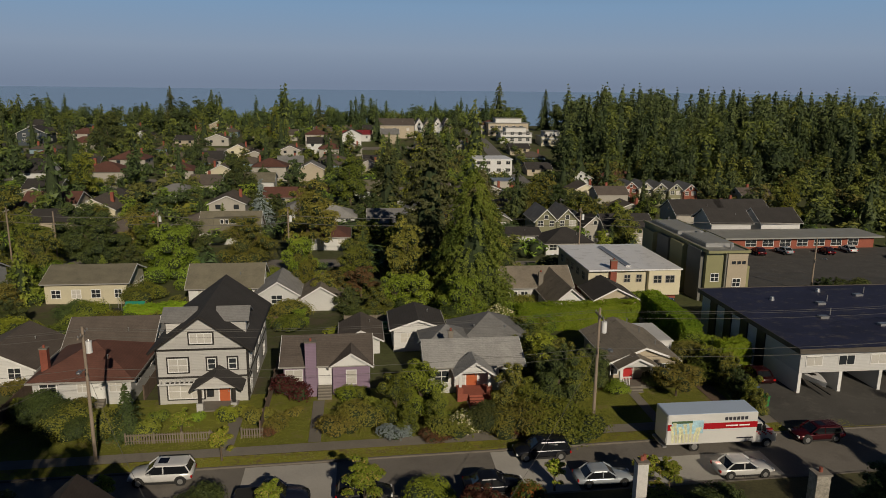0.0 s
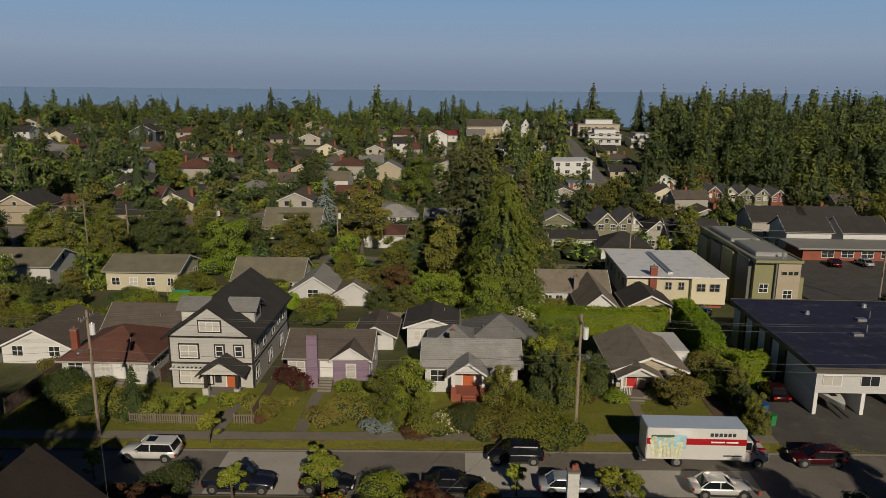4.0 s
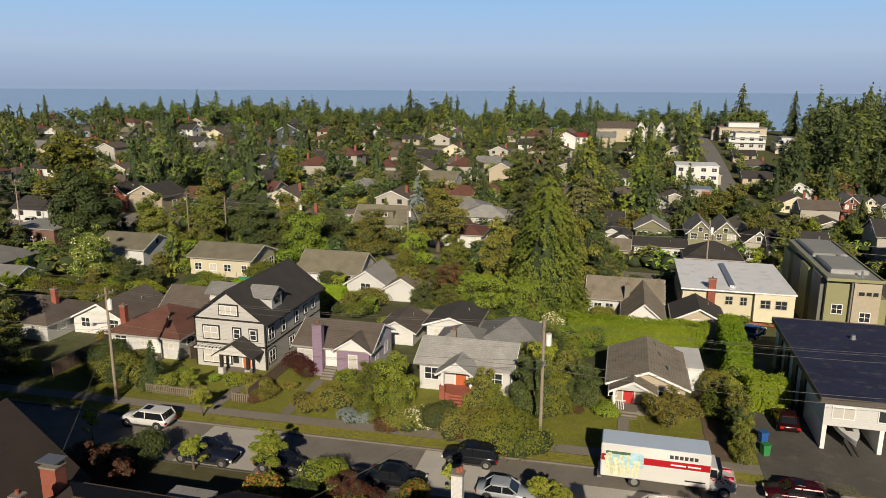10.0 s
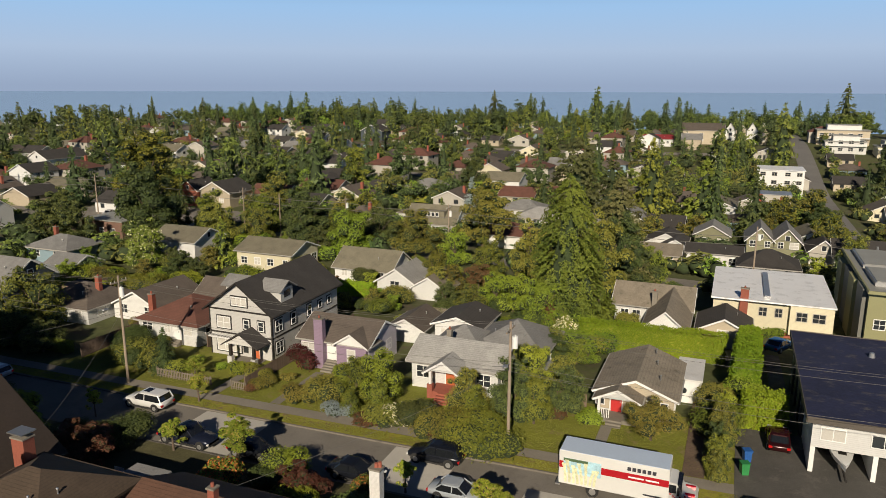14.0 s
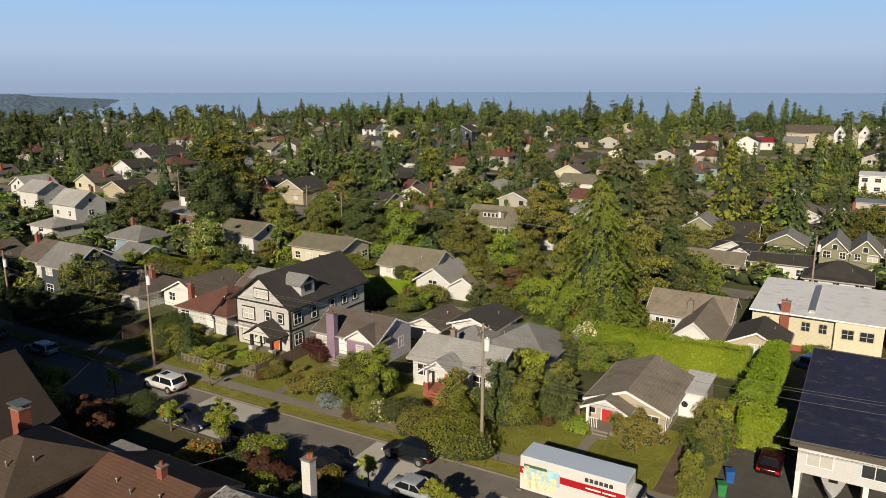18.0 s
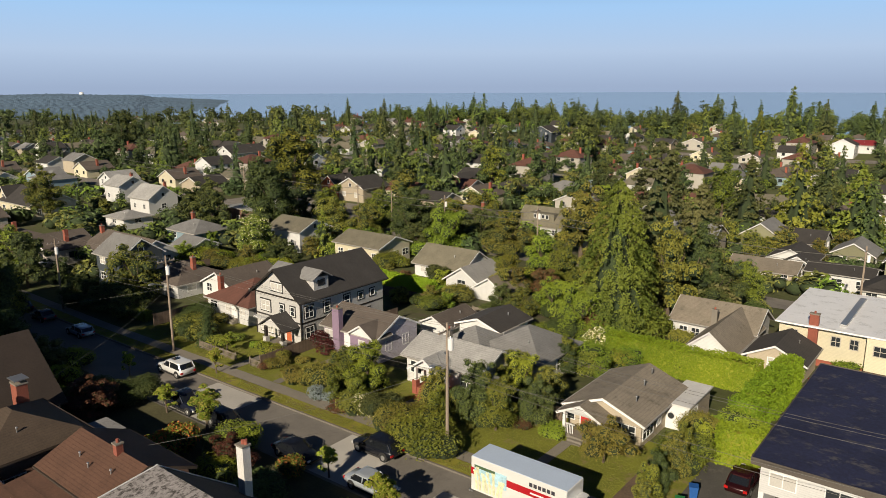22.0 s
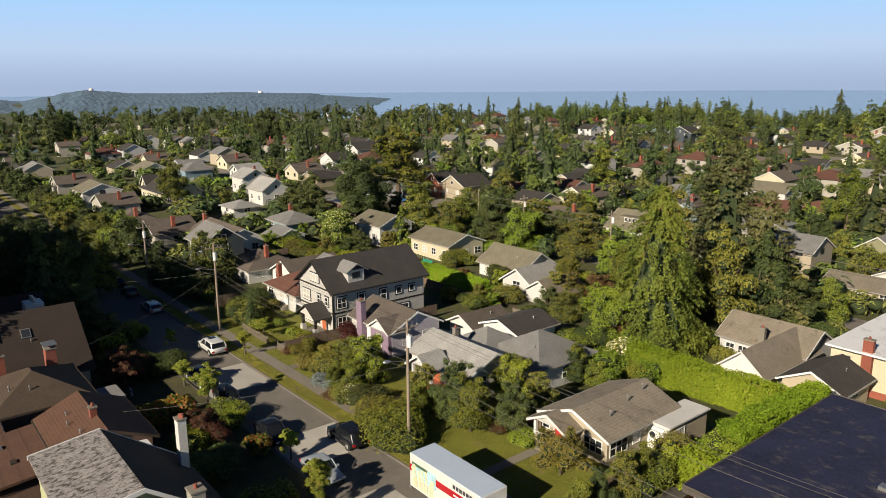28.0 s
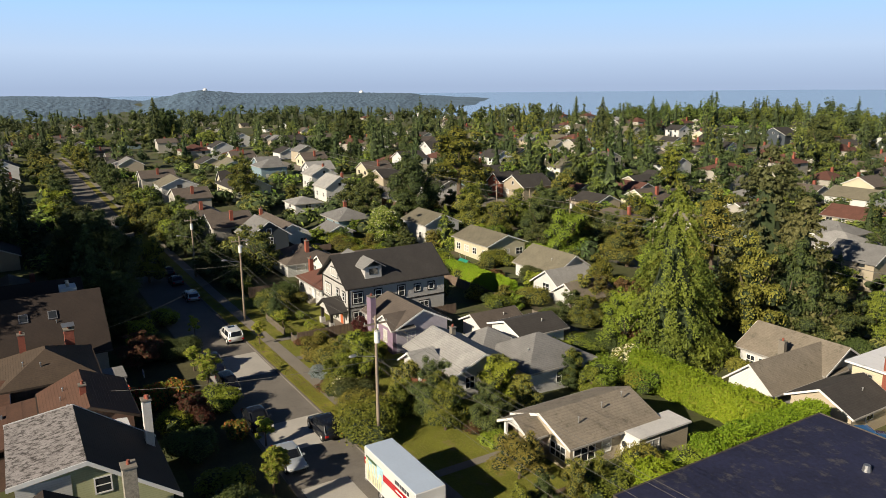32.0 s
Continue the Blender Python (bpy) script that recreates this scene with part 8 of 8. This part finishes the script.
for i in range(520):
    x, k = R.uniform(-330, 105), R.random()
    kind, h = (R.choice(("wood_tall_b", "wood_tall", "wood_tall_b")), R.uniform(10, 16)) if k < 0.62 else ((R.choice(("wood_fir", "wood_spire", "wood_fir_b")), R.uniform(12, 22)) if k < 0.74 else (R.choice(("wood_dark", "wood_leaf", "wood_leaf_c")), R.uniform(6, 10)))
    h *= 0.95 + 0.85 * max(0.0, noise.noise(Vector((x / 26, 1, 3))))
    stands.setdefault(("ridge", int((x + 400) // 160)), []).append((kind, x, R.uniform(415, 500), h, 1.15))
plant("far_fir", 90, 458, 28.0, 1.2)
for i in range(34):
    yy = R.uniform(275, 470)
    stands.setdefault(("wood", int(yy // 110)), []).append((R.choice(("wood_spire", "wood_fir")), R.uniform(0.265 * yy + 10, 290), yy, R.uniform(24, 29), 1.0))
for i in range(1500):
    a, d = radians(R.uniform(38, 98)), 330 + 1100 * R.random() ** 1.3
    x, yy = 40 - math.sin(a) * d, 10 + math.cos(a) * d
    if yy < 620 and x < -325:
        h = R.choice((6, 7, 8, 9, 10, 12, 14, 18))
        kind = R.choice(WOOD_TALL if h > 11 else WOOD) if d < 560 else R.choice(("dot_fir", "dot_leaf") if h > 11 else ("dot_leaf",))
        stands.setdefault(("west", int(d // 300)), []).append((kind, x, yy, h, 1.2))
        if i % 9 == 0 and d < 900:
            far_house(R.randrange(14), x + 12, yy - 9, R.choice((0, 90)))
# trees and houses along the climbing street
for i in range(75):
    x, yy = (R.choice((R.uniform(53, 58.5), R.uniform(69, 73))), R.uniform(150, 400)) if i < 40 else (R.uniform(69, 128), R.uniform(182, 268))
    if clear(x, yy, 6.0):
        tree_at(x, yy, R.choice((5, 6, 7, 8, 9, 11, 13)), 0.9)
for x, yy in ((76, 196), (78, 216), (77, 240), (74, 292), (76, 312), (75, 333), (110, 206), (124, 214), (74, 402)):
    far_house(R.randrange(14), x, yy, R.choice((0, 90)))
for i in range(7):
    plant(R.choice(("far_leaf", "far_leaf_c", "far_leaf_b")), 56.8 + R.uniform(-1.5, 1.5), 150 + 12 * i, R.uniform(8.5, 10.5), 0.9, group="street trees")
# trees along the street further down, on both sides
for i in range(30):
    x = -64 - 8.6 * i + R.uniform(-2, 2)
    for yy in (45.0, 60.5):
        if R.random() < 0.85:
            plant(R.choice(("far_leaf", "far_leaf_b", "far_leaf_c", "far_leaf_b")), x + R.uniform(-2, 2), yy + R.uniform(-1.5, 1.0), R.uniform(6.5, 10.5), 0.95, group="street trees")
for key, spots in stands.items():
    woods("woodland", "stand of mixed trees among distant houses", "trees", spots)
low = {}
for i in range(1700):
    a, d = radians(R.uniform(-32, 94)), R.uniform(70, 330)
    x, yy = 45 - math.sin(a) * d, 8 + math.cos(a) * d
    if 45 < yy < 61 or (yy < 120 and -62 < x < 76) or not clear(x, yy, 5.5) or (66 < x < 126 and 98 < yy < 146) or (-118 < x < -70 and 124 < yy < 151):
        continue
    low.setdefault(int(d // 70), []).append((R.choice(("bush", "bush_b", "bush_c", "bush_d", "bush")), x, yy, R.uniform(1.2, 3.8), R.uniform(0.9, 1.5)))
for key, spots in low.items():
    woods("shrubbery", "shrubs and undergrowth between the houses", "shrubs", spots)

# shrubs in the back gardens behind the street's houses
BACK = ("shrub", "shrub_b", "shrub_bright", "shrub_dark", "shrub", "shrub_bright")
for i in range(70):
    x, yy = R.uniform(-62, 36), R.uniform(86, 124)
    if clear(x, yy, 5.6) and not (10 < x < 23 and 92 < yy < 104):
        plant(R.choice(BACK), x, yy, R.uniform(1.4, 3.2), R.uniform(0.9, 1.4), group="back garden shrubs")
# mown grass
def turf(name, label, n, x0, x1, y0, y1, size, seed, lift=0.04):
    g = np.random.default_rng(seed)
    c = np.stack([g.uniform(x0, x1, n), g.uniform(y0, y1, n), np.zeros(n)], 1)
    keep = np.array([noise.noise(Vector((a * 0.45, b * 0.45, seed))) > -0.25 for a, b, _ in c])
    c = c[keep]
    c[:, 2] = [ground_z(a, b) + lift + size * 0.3 for a, b, _ in c]
    up = np.tile((0.0, -0.5, 0.6), (len(c), 1))
    v, f = cards(g, c, up, size, 0.3, 0.0, 0.8)
    tagged(part_py(name, v.tolist(), f.tolist(), MATS["grass_blade"], None), label, "grass", kind="stuff")
turf("grass", "uneven tufts of grass on the verge", 16000, -45, 45, 55.95, 57.4, 0.045, 3)
turf("grass", "tufts of grass on the front lawns", 30000, -33, 37, 59.2, 66.5, 0.045, 4)
turf("grass", "tufts of grass on the side lawn", 5000, 36.8, 42, 70.6, 79.5, 0.045, 5, 0.1)
for x, yy, c, a in ((84, 139.5, P_RED, 80), (90, 140, P_SILVER, 95), (99, 139, P_RED, 85), (105, 140.5, P_WHITE, 90), (112, 133, P_BLACK, 10), (-92, 139, P_BLUE, 20), (-99, 133, P_SILVER, 100), (-103, 133.5, P_WHITE, 95), (-33, 133, P_RED, 0)):
    park(make_car("car parked on the asphalt between the buildings", c, 4.5, 1.8, 1.5), x, yy, a, max(ground_z(x, yy) + 0.12, -3.68 if x > 60 else -99))
